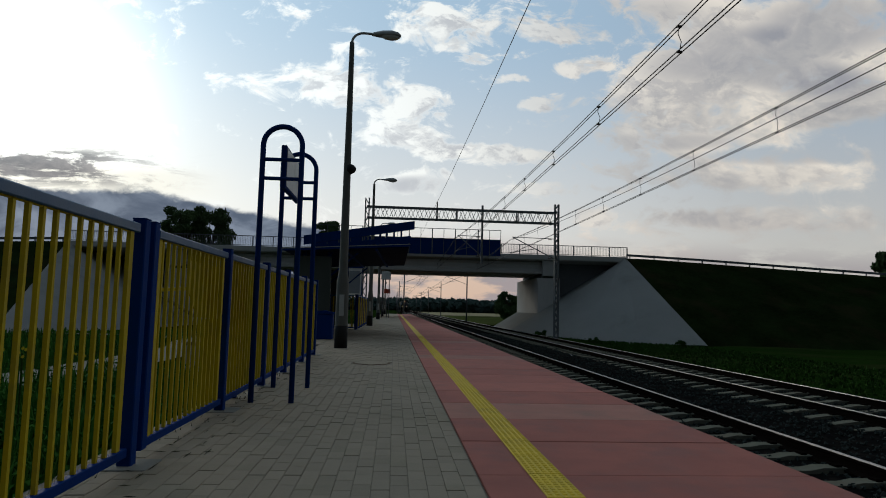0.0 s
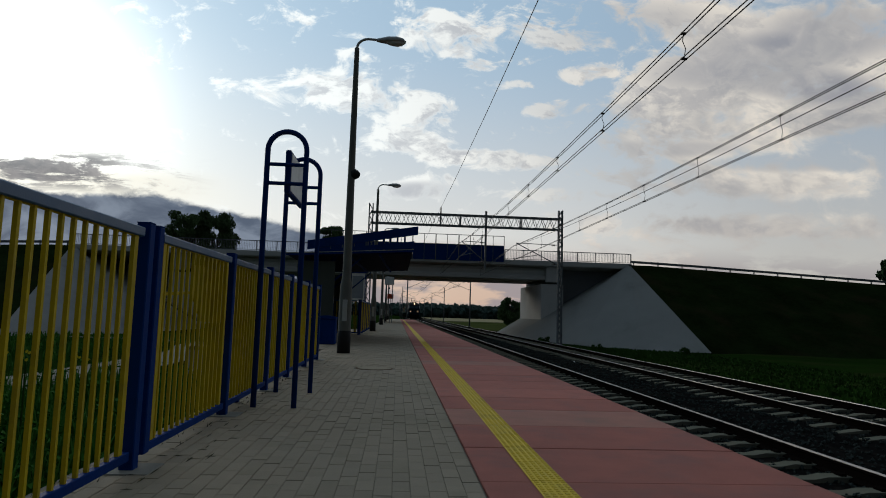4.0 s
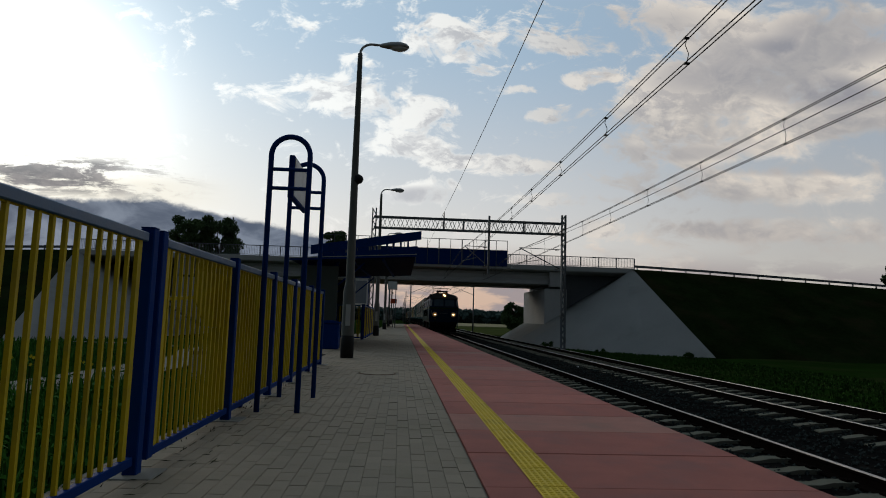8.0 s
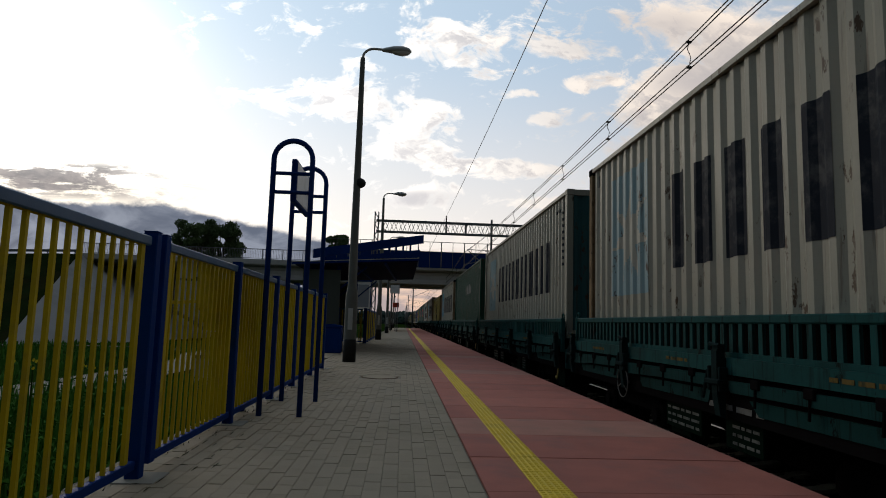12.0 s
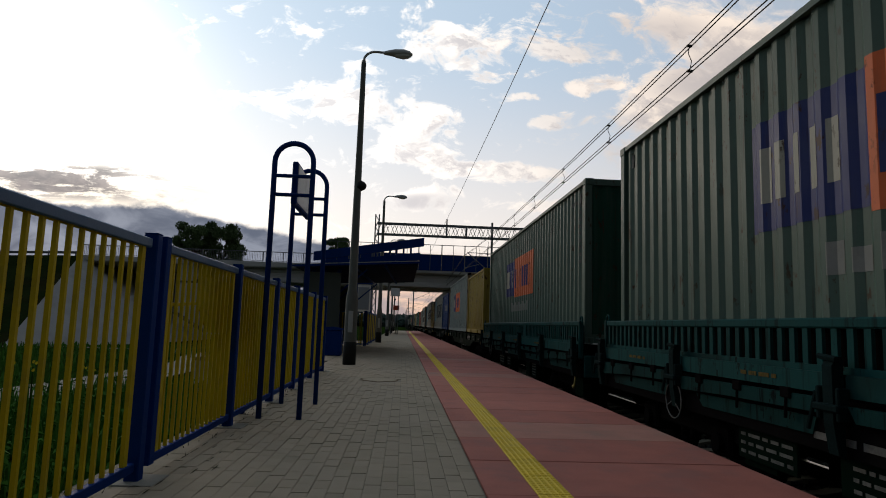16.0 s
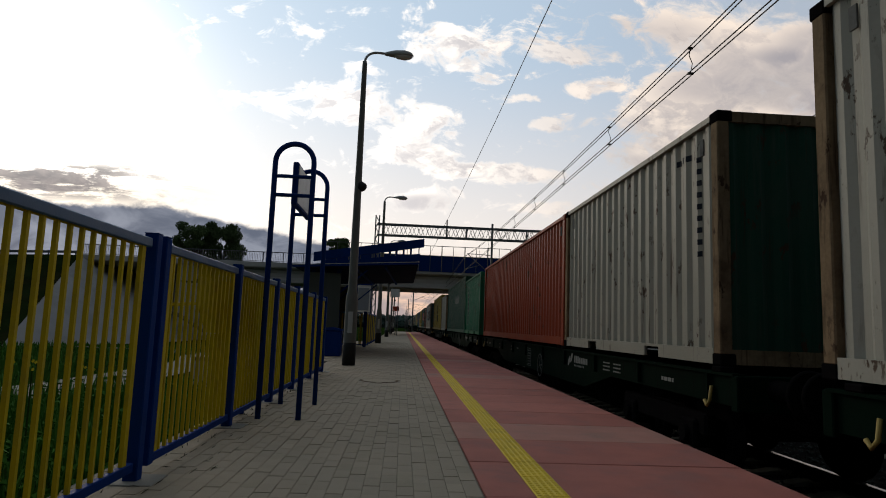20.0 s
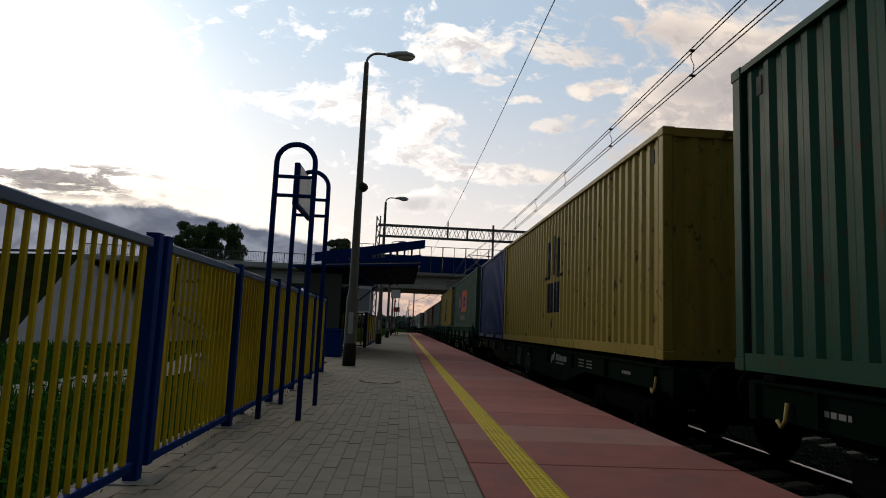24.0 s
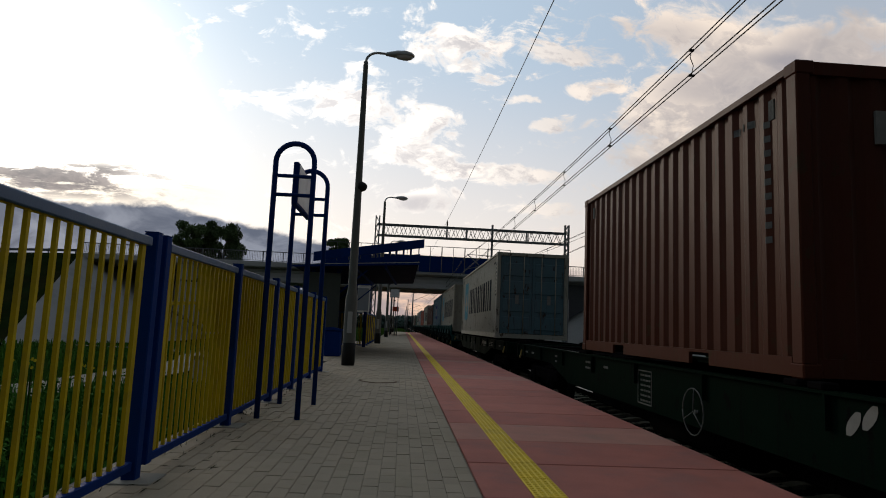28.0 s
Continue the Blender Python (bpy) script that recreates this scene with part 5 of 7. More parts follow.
def star_rows(cy, cz, big, small, points=7, count=34):
    """Narrow level strips that fill a star."""
    ring = [(cy + (big if i % 2 == 0 else small) * math.sin(math.pi * i / points), cz + (big if i % 2 == 0 else small) * math.cos(math.pi * i / points)) for i in range(2 * points)]
    rows = []
    for k in range(count):
        z0, z1 = cz - big + 2 * big * k / count, cz - big + 2 * big * (k + 1) / count
        zm = (z0 + z1) / 2
        hits = []
        for (y0, a), (y1, b) in zip(ring, ring[1:] + ring[:1]):
            if (a - zm) * (b - zm) < 0:
                hits.append(y0 + (y1 - y0) * (zm - a) / (b - a))
        hits.sort()
        rows += [(p, q, z0, z1) for p, q in zip(hits[::2], hits[1::2]) if q - p > 0.01]
    return rows


def art_star(rows=1, square=None):
    """A seven-pointed star on a blue square, with one or two rows of lettering bars."""
    def go(c, long, tall):
        print_bars(c, [(long - 2.5, long - 1.05, tall - 2.2, tall - 0.42)], square or CYAN, "emblem_square", "sky-blue emblem square")
        print_bars(c, star_rows(long - 1.78, tall - 1.34, 0.74, 0.25), PAINTS["clean"], "emblem", "white star emblem", 0.007)
        if rows == 1:
            word(c, long, 3.2, tall - 1.95, 1.12, PRINT, 6, 1.27)
        else:
            word(c, long, 3.2, tall - 1.25, 0.72, PRINT, 6, 1.0)
            word(c, long, 3.2, tall - 2.2, 0.72, PRINT, 7, 1.0)
        codes(c, long, tall)
    return go


def art_panel(c, long, tall, band=None):
    a = long - 3.4
    print_bars(c, [(a - 1.5, a, tall - 1.75, tall - 0.75)], NAVY, "emblem_square", "navy emblem square")
    print_bars(c, [(a - 4.1, a - 1.5, tall - 1.8, tall - 0.7)], band or ORANGE, "emblem_band", "faded yellow brand band" if band else "orange brand band")
    rects = [(a - 0.3 - 0.22 * i, a - 0.18 - 0.22 * i, tall - 1.5, tall - 1.0) for i in range(5)]
    print_bars(c, [(a - 1.74 - 0.33 * i, a - 1.6 - 0.33 * i, tall - 1.55, tall - 1.0) for i in range(7)], NAVY, "brand_lettering", "dark lettering bars", 0.007)
    print_bars(c, rects, PAINTS["clean"], "brand_marking", "pale lettering bars", 0.007)
    print_bars(c, [(a - 1.2 - 0.28 * i, a - 1.02 - 0.28 * i, tall - 2.2, tall - (2.02 if i % 2 else 1.95)) for i in range(9)], STENCIL, "small_marking", "pale lettering bars")
    codes(c, long, tall, STENCIL)


def art_panel_yellow(c, long, tall):
    art_panel(c, long, tall, PAINTS["yellow"])


def art_flag(c, long, tall):
    a = long - 4.2
    print_bars(c, [(a - 2.6, a, tall - 1.95, tall - 0.7)], NAVY, "emblem_square", "navy emblem square")
    print_bars(c, [(a - 0.42 - 0.75 * i, a - 0.2 - 0.75 * i, tall - 1.65, tall - 1.0) for i in range(3)]
               + [(a - 0.75 - 0.75 * i, a - 0.6 - 0.75 * i, tall - 1.65, tall - 1.0) for i in range(3)], PAINTS["clean"], "brand_marking", "pale lettering bars", 0.007)
    codes(c, long, tall)


def art_crest(c, long, tall):
    a = (0.485 if long > 8 else 0.64) * long - 0.65
    rects = [(a + 0.1 + 0.44 * i, a + 0.34 + 0.44 * i, tall - 1.4, tall - (0.56 if i == 1 else 0.64)) for i in range(3)]
    rects += [(a - 0.06 + 1.04 * i, a + 0.42 + 1.04 * i, tall - 1.47, tall - 1.4) for i in range(2)]
    rects += [(a + 0.1 + 0.62 * i, a + 0.56 + 0.62 * i, tall - 2.2, tall - 1.56) for i in range(2)]
    print_bars(c, rects, PRINT, "brand_marking", "black crest bars")


def art_upright(c, long, tall):
    print_bars(c, [(long - 0.78, long - 0.66, tall - 0.62 - 0.19 * i, tall - 0.5 - 0.19 * i) for i in range(9) if i != 5] + [(long - 1.06, long - 0.94, tall - 1.2 - 0.19 * i, tall - 1.08 - 0.19 * i) for i in range(5) if i != 2], PRINT, "brand_marking", "upright lettering bars")
    codes(c, long, tall)


def art_words(c, long, tall):
    print_bars(c, [(long * 0.5 - 0.42 * i, long * 0.5 + 0.3 - 0.42 * i, tall - 1.25, tall - (0.9 if i % 2 else 0.8)) for i in range(6)], STENCIL, "brand_marking", "pale lettering bars")
    codes(c, long, tall, STENCIL)


def art_strip(c, long, tall):
    print_bars(c, [(long - 1.2, long - 0.85, tall - 2.2, tall - 0.35)], STENCIL, "strip_marking", "white upright strip")
    print_bars(c, [(long - 1.12, long - 0.93, tall - 0.6 - 0.22 * i, tall - 0.45 - 0.22 * i) for i in range(8)], PRINT, "strip_lettering", "upright lettering bars", 0.007)


def art_codes(c, long, tall):
    codes(c, long, tall)


def art_head(c, long, tall):
    codes(c, long, tall, STENCIL)
    bm = bmesh.new()
    for i in range(4):
        x = -0.55 + 0.26 * i
        box(bm, x, x + 0.14, -0.005, 0.02, tall - 0.68, tall - 0.4)
    part("end_lettering", bm, STENCIL, c, "white lettering bars")


# ---- wagons ----
def make_bogie(parent, y):
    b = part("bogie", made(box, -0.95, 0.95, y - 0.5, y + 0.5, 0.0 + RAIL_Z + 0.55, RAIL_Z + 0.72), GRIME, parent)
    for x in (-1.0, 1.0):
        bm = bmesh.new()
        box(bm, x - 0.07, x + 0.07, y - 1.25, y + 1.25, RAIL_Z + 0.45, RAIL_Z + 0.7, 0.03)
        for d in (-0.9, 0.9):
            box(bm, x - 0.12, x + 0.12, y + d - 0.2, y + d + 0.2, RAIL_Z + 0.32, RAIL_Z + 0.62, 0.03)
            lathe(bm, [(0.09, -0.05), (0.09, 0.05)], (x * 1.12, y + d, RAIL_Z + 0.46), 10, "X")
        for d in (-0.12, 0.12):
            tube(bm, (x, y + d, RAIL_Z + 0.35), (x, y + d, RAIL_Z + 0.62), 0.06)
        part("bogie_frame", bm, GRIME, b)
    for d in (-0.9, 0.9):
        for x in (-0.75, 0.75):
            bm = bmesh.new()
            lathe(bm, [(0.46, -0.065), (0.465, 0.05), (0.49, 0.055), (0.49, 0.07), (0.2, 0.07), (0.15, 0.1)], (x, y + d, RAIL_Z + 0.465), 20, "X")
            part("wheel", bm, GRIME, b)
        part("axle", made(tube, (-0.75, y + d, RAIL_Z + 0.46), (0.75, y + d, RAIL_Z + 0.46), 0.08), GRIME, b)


def make_buffers(parent, y, way):
    for x in (-0.875, 0.875):
        bm = bmesh.new()
        z = RAIL_Z + 1.05
        tube(bm, (x, y, z), (x, y + way * 0.35, z), 0.1, 0.09)
        tube(bm, (x, y + way * 0.35, z), (x, y + way * 0.52, z), 0.07)
        lathe(bm, [(0.2, y + way * 0.52), (0.22, y + way * 0.545), (0.2, y + way * 0.57)], (x, 0, z), 16, "Y")
        part("buffer", bm, GRIME, parent)
    bm = bmesh.new()
    tube(bm, (0, y, RAIL_Z + 1.0), (0, y + way * 0.45, RAIL_Z + 0.95), 0.05)
    pipe(bm, [(0.15, y, RAIL_Z + 0.9), (0.16, y + way * 0.25, RAIL_Z + 0.6), (0.1, y + way * 0.45, RAIL_Z + 0.65)], 0.03)
    part("coupling", bm, GRIME, parent)


def handwheel(parent, x, y, z, r=0.23):
    bm = bmesh.new()
    pts = [(x, y + r * math.cos(radians(a)), z + r * math.sin(radians(a))) for a in range(0, 361, 20)]
    pipe(bm, pts, 0.007, 6)
    for a in (95, 215, 335):
        tube(bm, (x, y, z), (x, y + r * math.cos(radians(a)), z + r * math.sin(radians(a))), 0.006)
    tube(bm, (x + 0.02, y, z), (x + 0.25, y, z), 0.02)
    part("handwheel", bm, DULL, parent, "pale grey brake handwheel")


def plate(parent, x, y, z, w, h, rows, mat=None):
    mat = mat or DULL
    bm = bmesh.new()
    for k in range(rows):
        a = y
        zz = z + h * (k + 0.25) / rows
        j = 0
        while a < y + w * 0.9:
            q = w * (0.1 + 0.13 * ((k * 7 + j * 3) % 4) / 3)
            box(bm, x - 0.004, x, a, min(a + q, y + w), zz, zz + h * 0.36 / rows)
            a += q + w * 0.06
            j += 1
    tagged(part("data_plate", bm, mat, parent), "white stencilled data table, unreadable", kind="stuff")


def build_stake_wagon(coat, soiled, label, wheel=10.1, far=False):
    """far: the slats stay one mesh, for the wagons that never come near."""
    w = thing("stake_wagon", label, "wagon", group="stake wagons of the train")
    L = 12.7
    for out in (-1, 1):
        x = out * 1.33
        bm = bmesh.new()
        prism(bm, [(x - 0.04, 0.2), (x + 0.04, 0.2), (x + 0.04, 0.25), (x - out * 0.03, 0.25), (x - out * 0.03, 0.42), (x + 0.04, 0.42), (x + 0.04, 0.48), (x - 0.04, 0.48)], 0, L)
        part("side_sill", bm, GRIME, w)
        hidden, hidden_stakes, hinges = bmesh.new(), bmesh.new(), bmesh.new()
        for i in range(5):
            a, w1, o = 0.1 + i * L / 5, L / 5 - 0.2, out
            bm = bmesh.new() if out < 0 else hidden
            prism(bm, [(a, 0.605), (a + w1, 0.595), (a + w1, 0.745), (a, 0.745)], *sorted((x + o * 0.05, x + o * 0.085)), "X")
            if out < 0:
                part("plank", bm, coat, w, "upper painted side plank")
                bm = bmesh.new()
            lip = 0.03 * ((i * 3) % 4 - 1.5)
            prism(bm, [(a + 0.05, 0.47), (a + w1 * 0.55, 0.455 + lip * 0.4), (a + w1 - 0.12, 0.43 + lip), (a + w1 - 0.05, 0.545), (a, 0.575)], *sorted((x + o * 0.07, x + o * 0.115)), "X")
            if out < 0:
                part("folded_board", bm, soiled, w, "grimy folded-down side board")
                bm = bmesh.new()
            prism(bm, [(a + 0.2, 0.30), (a + w1 * 0.8, 0.285), (a + w1 * 0.86, 0.40), (a + 0.15, 0.425)], *sorted((x + o * 0.03, x + o * 0.06)), "X")
            if out < 0:
                part("lower_flap", bm, soiled, w, "grimy lower flap")
                for q, z in ((0.35, 0.58), (1.05, 0.565), (1.75, 0.56)):
                    box(hinges, x - 0.135, x - 0.1, a + q, a + q + 0.12, z - 0.05, z + 0.03, 0.008)
                    tube(hinges, (x - 0.12, a + q + 0.06, z - 0.05), (x - 0.11, a + q + 0.09, z - 0.2), 0.012, n=6)
        if out < 0:
            tagged(part("hinges", hinges, GRIME, w), kind="stuff")
        else:
            part("side_boards", hidden, soiled, w)
        part("top_rail", made(box, x - 0.03, x + 0.03, 0.05, L - 0.05, 1.05, 1.125, 0.012), coat, w)
        # dark strip added behind the slats, where only shade would show
        part("liner", made(box, *sorted((x - out * 0.045, x - out * 0.06)), 0.1, L - 0.1, 0.72, 1.06), GRIME, w, "dark strip standing for shade behind the slats")
        part("low_rail", made(box, x - 0.025, x + 0.025, 0.05, L - 0.05, 0.74, 0.79), coat, w)
        me = mesh_of("slat", made(box, -0.014, 0.014, -0.032, 0.032, 0.77, 1.06), coat)
        if out < 0 and far:
            bm = bmesh.new()
            for i in range(78):
                y = 0.15 + i * (L - 0.3) / 77
                box(bm, x - 0.014, x + 0.014, y - 0.032, y + 0.032, 0.77, 1.06)
            tagged(part("slats", bm, coat, w), kind="stuff")
        elif out < 0:
            for i in range(78):
                piece("slat", me, w, (x, 0.15 + i * (L - 0.3) / 77, 0))
        for i in range(6):
            a = 0.12 + i * (L - 0.24) / 5
            bm = bmesh.new() if out < 0 else hidden_stakes
            prism(bm, [(x + out * 0.08, 0.2), (x + out * 0.13, 0.22), (x + out * 0.16, 0.42), (x + out * 0.16, 0.8), (x + out * 0.12, 0.86), (x + out * 0.08, 0.86)], a - 0.05, a + 0.05)
            for d in (-0.1, 0.1):
                box(bm, *sorted((x + out * 0.09, x + out * 0.17)), a + d - 0.018, a + d + 0.018, 0.44, 0.66, 0.008)
            box(bm, *sorted((x + out * 0.1, x + out * 0.19)), a - 0.13, a + 0.13, 0.5, 0.55, 0.01)
            tube(bm, (x + out * 0.15, a - 0.09, 0.845), (x + out * 0.15, a + 0.09, 0.86), 0.022, n=6)
            tube(bm, (x + out * 0.16, a + 0.12, 0.62), (x + out * 0.17, a + 0.2, 0.36), 0.016, n=6)
            if out < 0:
                part("stake", bm, STAKE_IRON, w, "dark swivelling stake")
        if out > 0:
            tagged(part("stakes", hidden_stakes, STAKE_IRON, w), kind="stuff")
    part("deck", made(box, -1.3, 1.3, 0, L, 0.5, 0.56), GRIME, w)
    bm = bmesh.new()
    for x in (-0.5, 0.5):
        box(bm, x - 0.08, x + 0.08, 0, L, -0.1, 0.5)
    for i in range(7):
        box(bm, -1.3, 1.3, 0.3 + 2 * i, 0.42 + 2 * i, 0.25, 0.5)
    part("underframe", bm, GRIME, w)
    for a in (0.2, 4.0, 4.7, 8.6):
        part("tool_locker", made(box, -1.25, -1.1, a, a + 0.5, -0.15, 0.22, 0.01), WAGON_GREEN, w)
    # unseen gear, added to block the sky's reflection on the near rail
    bm = bmesh.new()
    box(bm, -0.35, 0.35, 3.4, L - 3.4, -0.36, -0.08, 0.02)
    tube(bm, (-0.6, 5.0, -0.2), (-0.6, 7.0, -0.2), 0.2, n=12)
    part("brake_gear", bm, GRIME, w)
    for y in (0, L):
        part("headstock", made(box, -1.3, 1.3, y - 0.06, y + 0.06, 0.2, 0.56, 0.01), coat, w)
    for y in (0.05, L - 0.05):
        ring = [(-1.33, y + 0.07 * math.cos(radians(a)), 1.15 + 0.06 * math.sin(radians(a))) for a in range(0, 361, 45)]
        part("rope_ring", made(pipe, ring, 0.014, 6), coat, w)
        part("end_post", made(box, -1.375, -1.3, y - 0.035, y + 0.035, 0.5, 1.13, 0.01), coat, w)
    make_bogie(w, 2.0)
    make_bogie(w, L - 2.0)
    make_buffers(w, 0, -1)
    make_buffers(w, L, 1)
    handwheel(w, -1.46, wheel, 0.29, 0.19)
    plate(w, -1.255, 4.05, -0.1, 0.35, 0.3, 5)
    plate(w, -1.375, 7.0, 0.24, 1.1, 0.14, 1)
    for a, wide in ((7.15, 0.62), (8.25, 0.85)):
        part("data_board", made(box, -1.30, -1.27, a, a + wide, -0.08, 0.2, 0.006), WAGON_GREEN, w)
        plate(w, -1.301, a + 0.05, -0.05, wide - 0.1, 0.22, 3)
    for a in (2.95, 5.6, 8.3, 11.0):
        plate(w, -1.4165, a, 0.635, 0.62, 0.09, 1, CREAM_MARK)
    part("blank_plate", made(box, -1.36, -1.345, 4.75, 5.05, 0.77, 1.06), coat, w)
    plate(w, -1.425, 2.6, 0.6, 0.5, 0.1, 1)
    bm = bmesh.new()
    pipe(bm, [(-1.3, 0.5, 0.2), (-1.32, 0.5, 0.02), (-1.32, 0.56, -0.03), (-1.32, 0.6, 0.02)], 0.016)
    part("tow_hook", bm, BRASS, w)
    return w


def build_flat_wagon():
    w = thing("flat_wagon", "dark green container flat wagon with white stencils", "wagon", group="flat wagons of the train")
    L = 18.5
    for out in (-1, 1):
        x = out * 1.2
        bm = bmesh.new()
        belly = [(0, 0.62), (L, 0.62), (L, 0.34), (L - 3.6, 0.34), (L - 5.0, 0.06), (5.0, 0.06), (3.6, 0.34), (0, 0.34)]
        vs = [[bm.verts.new((x + q, y, z)) for y, z in belly] for q in (-0.012, 0.012)]
        k = len(belly)
        for i in range(k):
            bm.faces.new((vs[0][i], vs[0][(i + 1) % k], vs[1][(i + 1) % k], vs[1][i]))
        bm.faces.new(vs[0][::-1])
        bm.faces.new(vs[1])
        box(bm, x - 0.06, x + 0.06, 0, L, 0.62, 0.645)
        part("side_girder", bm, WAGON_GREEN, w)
        me = mesh_of("rib", made(box, *sorted((out * 0.012, out * 0.06)), 0, 0.03, 0.36, 0.62), WAGON_GREEN)
        for i in range(10):
            piece("rib", me, w, (x, 0.5 + i * 1.9, 0))
        me = mesh_of("spigot", made(box, -0.07, 0.07, -0.09, 0.09, 0.645, 0.7, 0.01), GRIME)
        for a in (0.3, 6.3, 6.6, 12.3, 12.5, 18.2):
            piece("spigot", me, w, (x, a, 0))
    bm = bmesh.new()
    for x in (-0.4, 0.4):
        box(bm, x - 0.1, x + 0.1, 0, L, 0.1, 0.6)
    for i in range(9):
        box(bm, -1.18, 1.18, 0.2 + 2.2 * i, 0.4 + 2.2 * i, 0.35, 0.6)
    box(bm, -1.15, 1.15, 0.0, 1.1, 0.58, 0.62)
    box(bm, -1.15, 1.15, L - 1.1, L, 0.58, 0.62)
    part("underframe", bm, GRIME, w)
    # added out of sight, so that less sky glints on the rail under the wagon
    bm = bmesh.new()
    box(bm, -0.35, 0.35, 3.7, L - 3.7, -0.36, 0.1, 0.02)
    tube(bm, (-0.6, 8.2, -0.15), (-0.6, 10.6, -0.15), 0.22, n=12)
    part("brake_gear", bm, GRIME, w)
    for y in (0, L):
        part("headstock", made(box, -1.25, 1.25, y - 0.06, y + 0.06, 0.3, 0.63, 0.01), WAGON_GREEN, w)
    make_bogie(w, 2.2)
    make_bogie(w, L - 2.2)
    make_buffers(w, 0, -1)
    make_buffers(w, L, 1)
    handwheel(w, -1.26, 8.3, 0.22, 0.24)
    plate(w, -1.213, 9.56, 0.14, 0.38, 0.38, 6)
    bm = bmesh.new()
    for y0, y1, z0, z1 in ((9.52, 9.98, 0.53, 0.545), (9.52, 9.98, 0.12, 0.135), (9.52, 9.535, 0.12, 0.545), (9.965, 9.98, 0.12, 0.545)):
        box(bm, -1.217, -1.213, y0, y1, z0, z1)
    part("table_border", bm, DULL, w)
    plate(w, -1.213, 3.18, 0.40, 0.36, 0.16, 3, STENCIL)
    plate(w, -1.213, 3.66, 0.40, 0.36, 0.16, 3, STENCIL)
    plate(w, -1.213, 12.1, 0.38, 0.32, 0.18, 2)
    plate(w, -1.213, 14.35, 0.36, 0.2, 0.2, 2)
    plate(w, -1.213, 11.2, 0.44, 0.25, 0.1, 1)
    plate(w, -1.213, 16.6, 0.42, 0.3, 0.12, 1, STENCIL)
    plate(w, -1.213, 17.3, 0.42, 0.34, 0.12, 1, STENCIL)
    plate(w, -1.213, 1.4, 0.42, 0.4, 0.12, 1, STENCIL)
    bm = bmesh.new()
    for i in range(8):
        a = 5.62 - i * 0.105
        box(bm, -1.217, -1.213, a - 0.07, a, 0.43, 0.53 if i > 2 else 0.55)
    for i in range(8):
        a = 5.62 - i * 0.08
        box(bm, -1.217, -1.213, a - 0.04, a, 0.365, 0.395)
    tagged(part("brand_marking", bm, STENCIL, w, "plain white lettering bars"), kind="stuff")
    bm = bmesh.new()
    for c0, z0 in ((6.02, 0.36), (5.86, 0.42)):
        rows = []
        for q in range(5):
            wide = 0.06 * math.sin(math.pi * (q + 0.7) / 5.4)
            rows.append([(-1.217, c0 - 0.1 * q / 4 + e, z0 + 0.17 * q / 4) for e in (-wide, wide)])
        sheet(bm, rows)
    part("emblem", bm, STENCIL, w, "cream emblem of two leaning shapes")
    for a in (0.45, L - 0.5):
        bm = bmesh.new()
        pipe(bm, [(-1.24, a, 0.5), (-1.26, a, 0.36), (-1.26, a + 0.06, 0.3), (-1.26, a + 0.11, 0.35)], 0.018)
        part("tow_hook", bm, BRASS, w)
    return w


teal_label = "teal flat wagon with slatted side boards and stakes"
stake_wagon = build_stake_wagon(WAGON_TEAL, SOILED_TEAL, teal_label)
moss_wagon = build_stake_wagon(WAGON_MOSS, SOILED_MOSS, "moss green flat wagon with slatted side boards, grimy", 2.8)
far_wagon = build_stake_wagon(WAGON_TEAL, SOILED_TEAL, teal_label, far=True)
flat_wagon = build_flat_wagon()
STAKE_USED, MOSS_USED, FAR_USED, FLAT_USED = [], [], [], []


def place_wagon(model, used, s):
    w = model if not used else copy_thing(model, Matrix.Translation((T1, 0, 0)))
    used.append(s)
    w.location = (T1, 0, 0)
    TRAIN.append((w, s, 0.0))


def stake(s, *args, **kw):
    if s > 480:
        place_wagon(far_wagon, FAR_USED, s - 0.25)
    elif 370 < s < 420:
        place_wagon(moss_wagon, MOSS_USED, s - 0.25)
    else:
        place_wagon(stake_wagon, STAKE_USED, s - 0.25)
    if args:
        make_container(args[0], 12.19, args[1], args[2], s, 0.752 if args[1] > 2.7 else 0.7, **kw)


FORTY, HIGH, TWENTY, STD = 12.19, 2.896, 6.058, 2.591
white = "pale grey forty-foot container with dark lettering bars"
stake(33.85, "white", HIGH, white + " and sky-blue emblem", art=art_star(1, PALE_CYAN), end="slate")
stake(47.75, "white", HIGH, white + " and sky-blue emblem", art=art_star(1, PALE_CYAN), end="slate", posts="rust")
stake(61.4, "white", HIGH, white + ", weathered", art=art_star(1, PALE_CYAN), end="teal")
stake(75.2, "dark_green", HIGH, "dark green forty-foot container with small pale marks", art=art_words)
stake(89.1, "white", HIGH, white + " and rusty posts", art=art_star(), posts="rust")
stake(103.4, "yellow", STD, "ochre yellow forty-foot container, rust streaked", art=art_crest, posts="rust")
stake(117.4, "white", HIGH, white + " and rusty end post", art=art_star(), end="dark_green", posts="rust")
stake(131.1, "clean", HIGH, "pale grey container with two rows of lettering bars", art=art_star(2), end="slate", posts="rust")
stake(145.0, "sage", HIGH, "sage green container with orange brand band", art=art_panel, end="teal")
stake(159.0, "sage", HIGH, "sage green container with orange band, weathered", art=art_panel, end="dark_green")


def flat(s, *loads):
    place_wagon(flat_wagon, FLAT_USED, s)
    for off, kind, long, tall, label, kw in loads:
        make_container(kind, long, tall, label, off, 0.702, **kw)


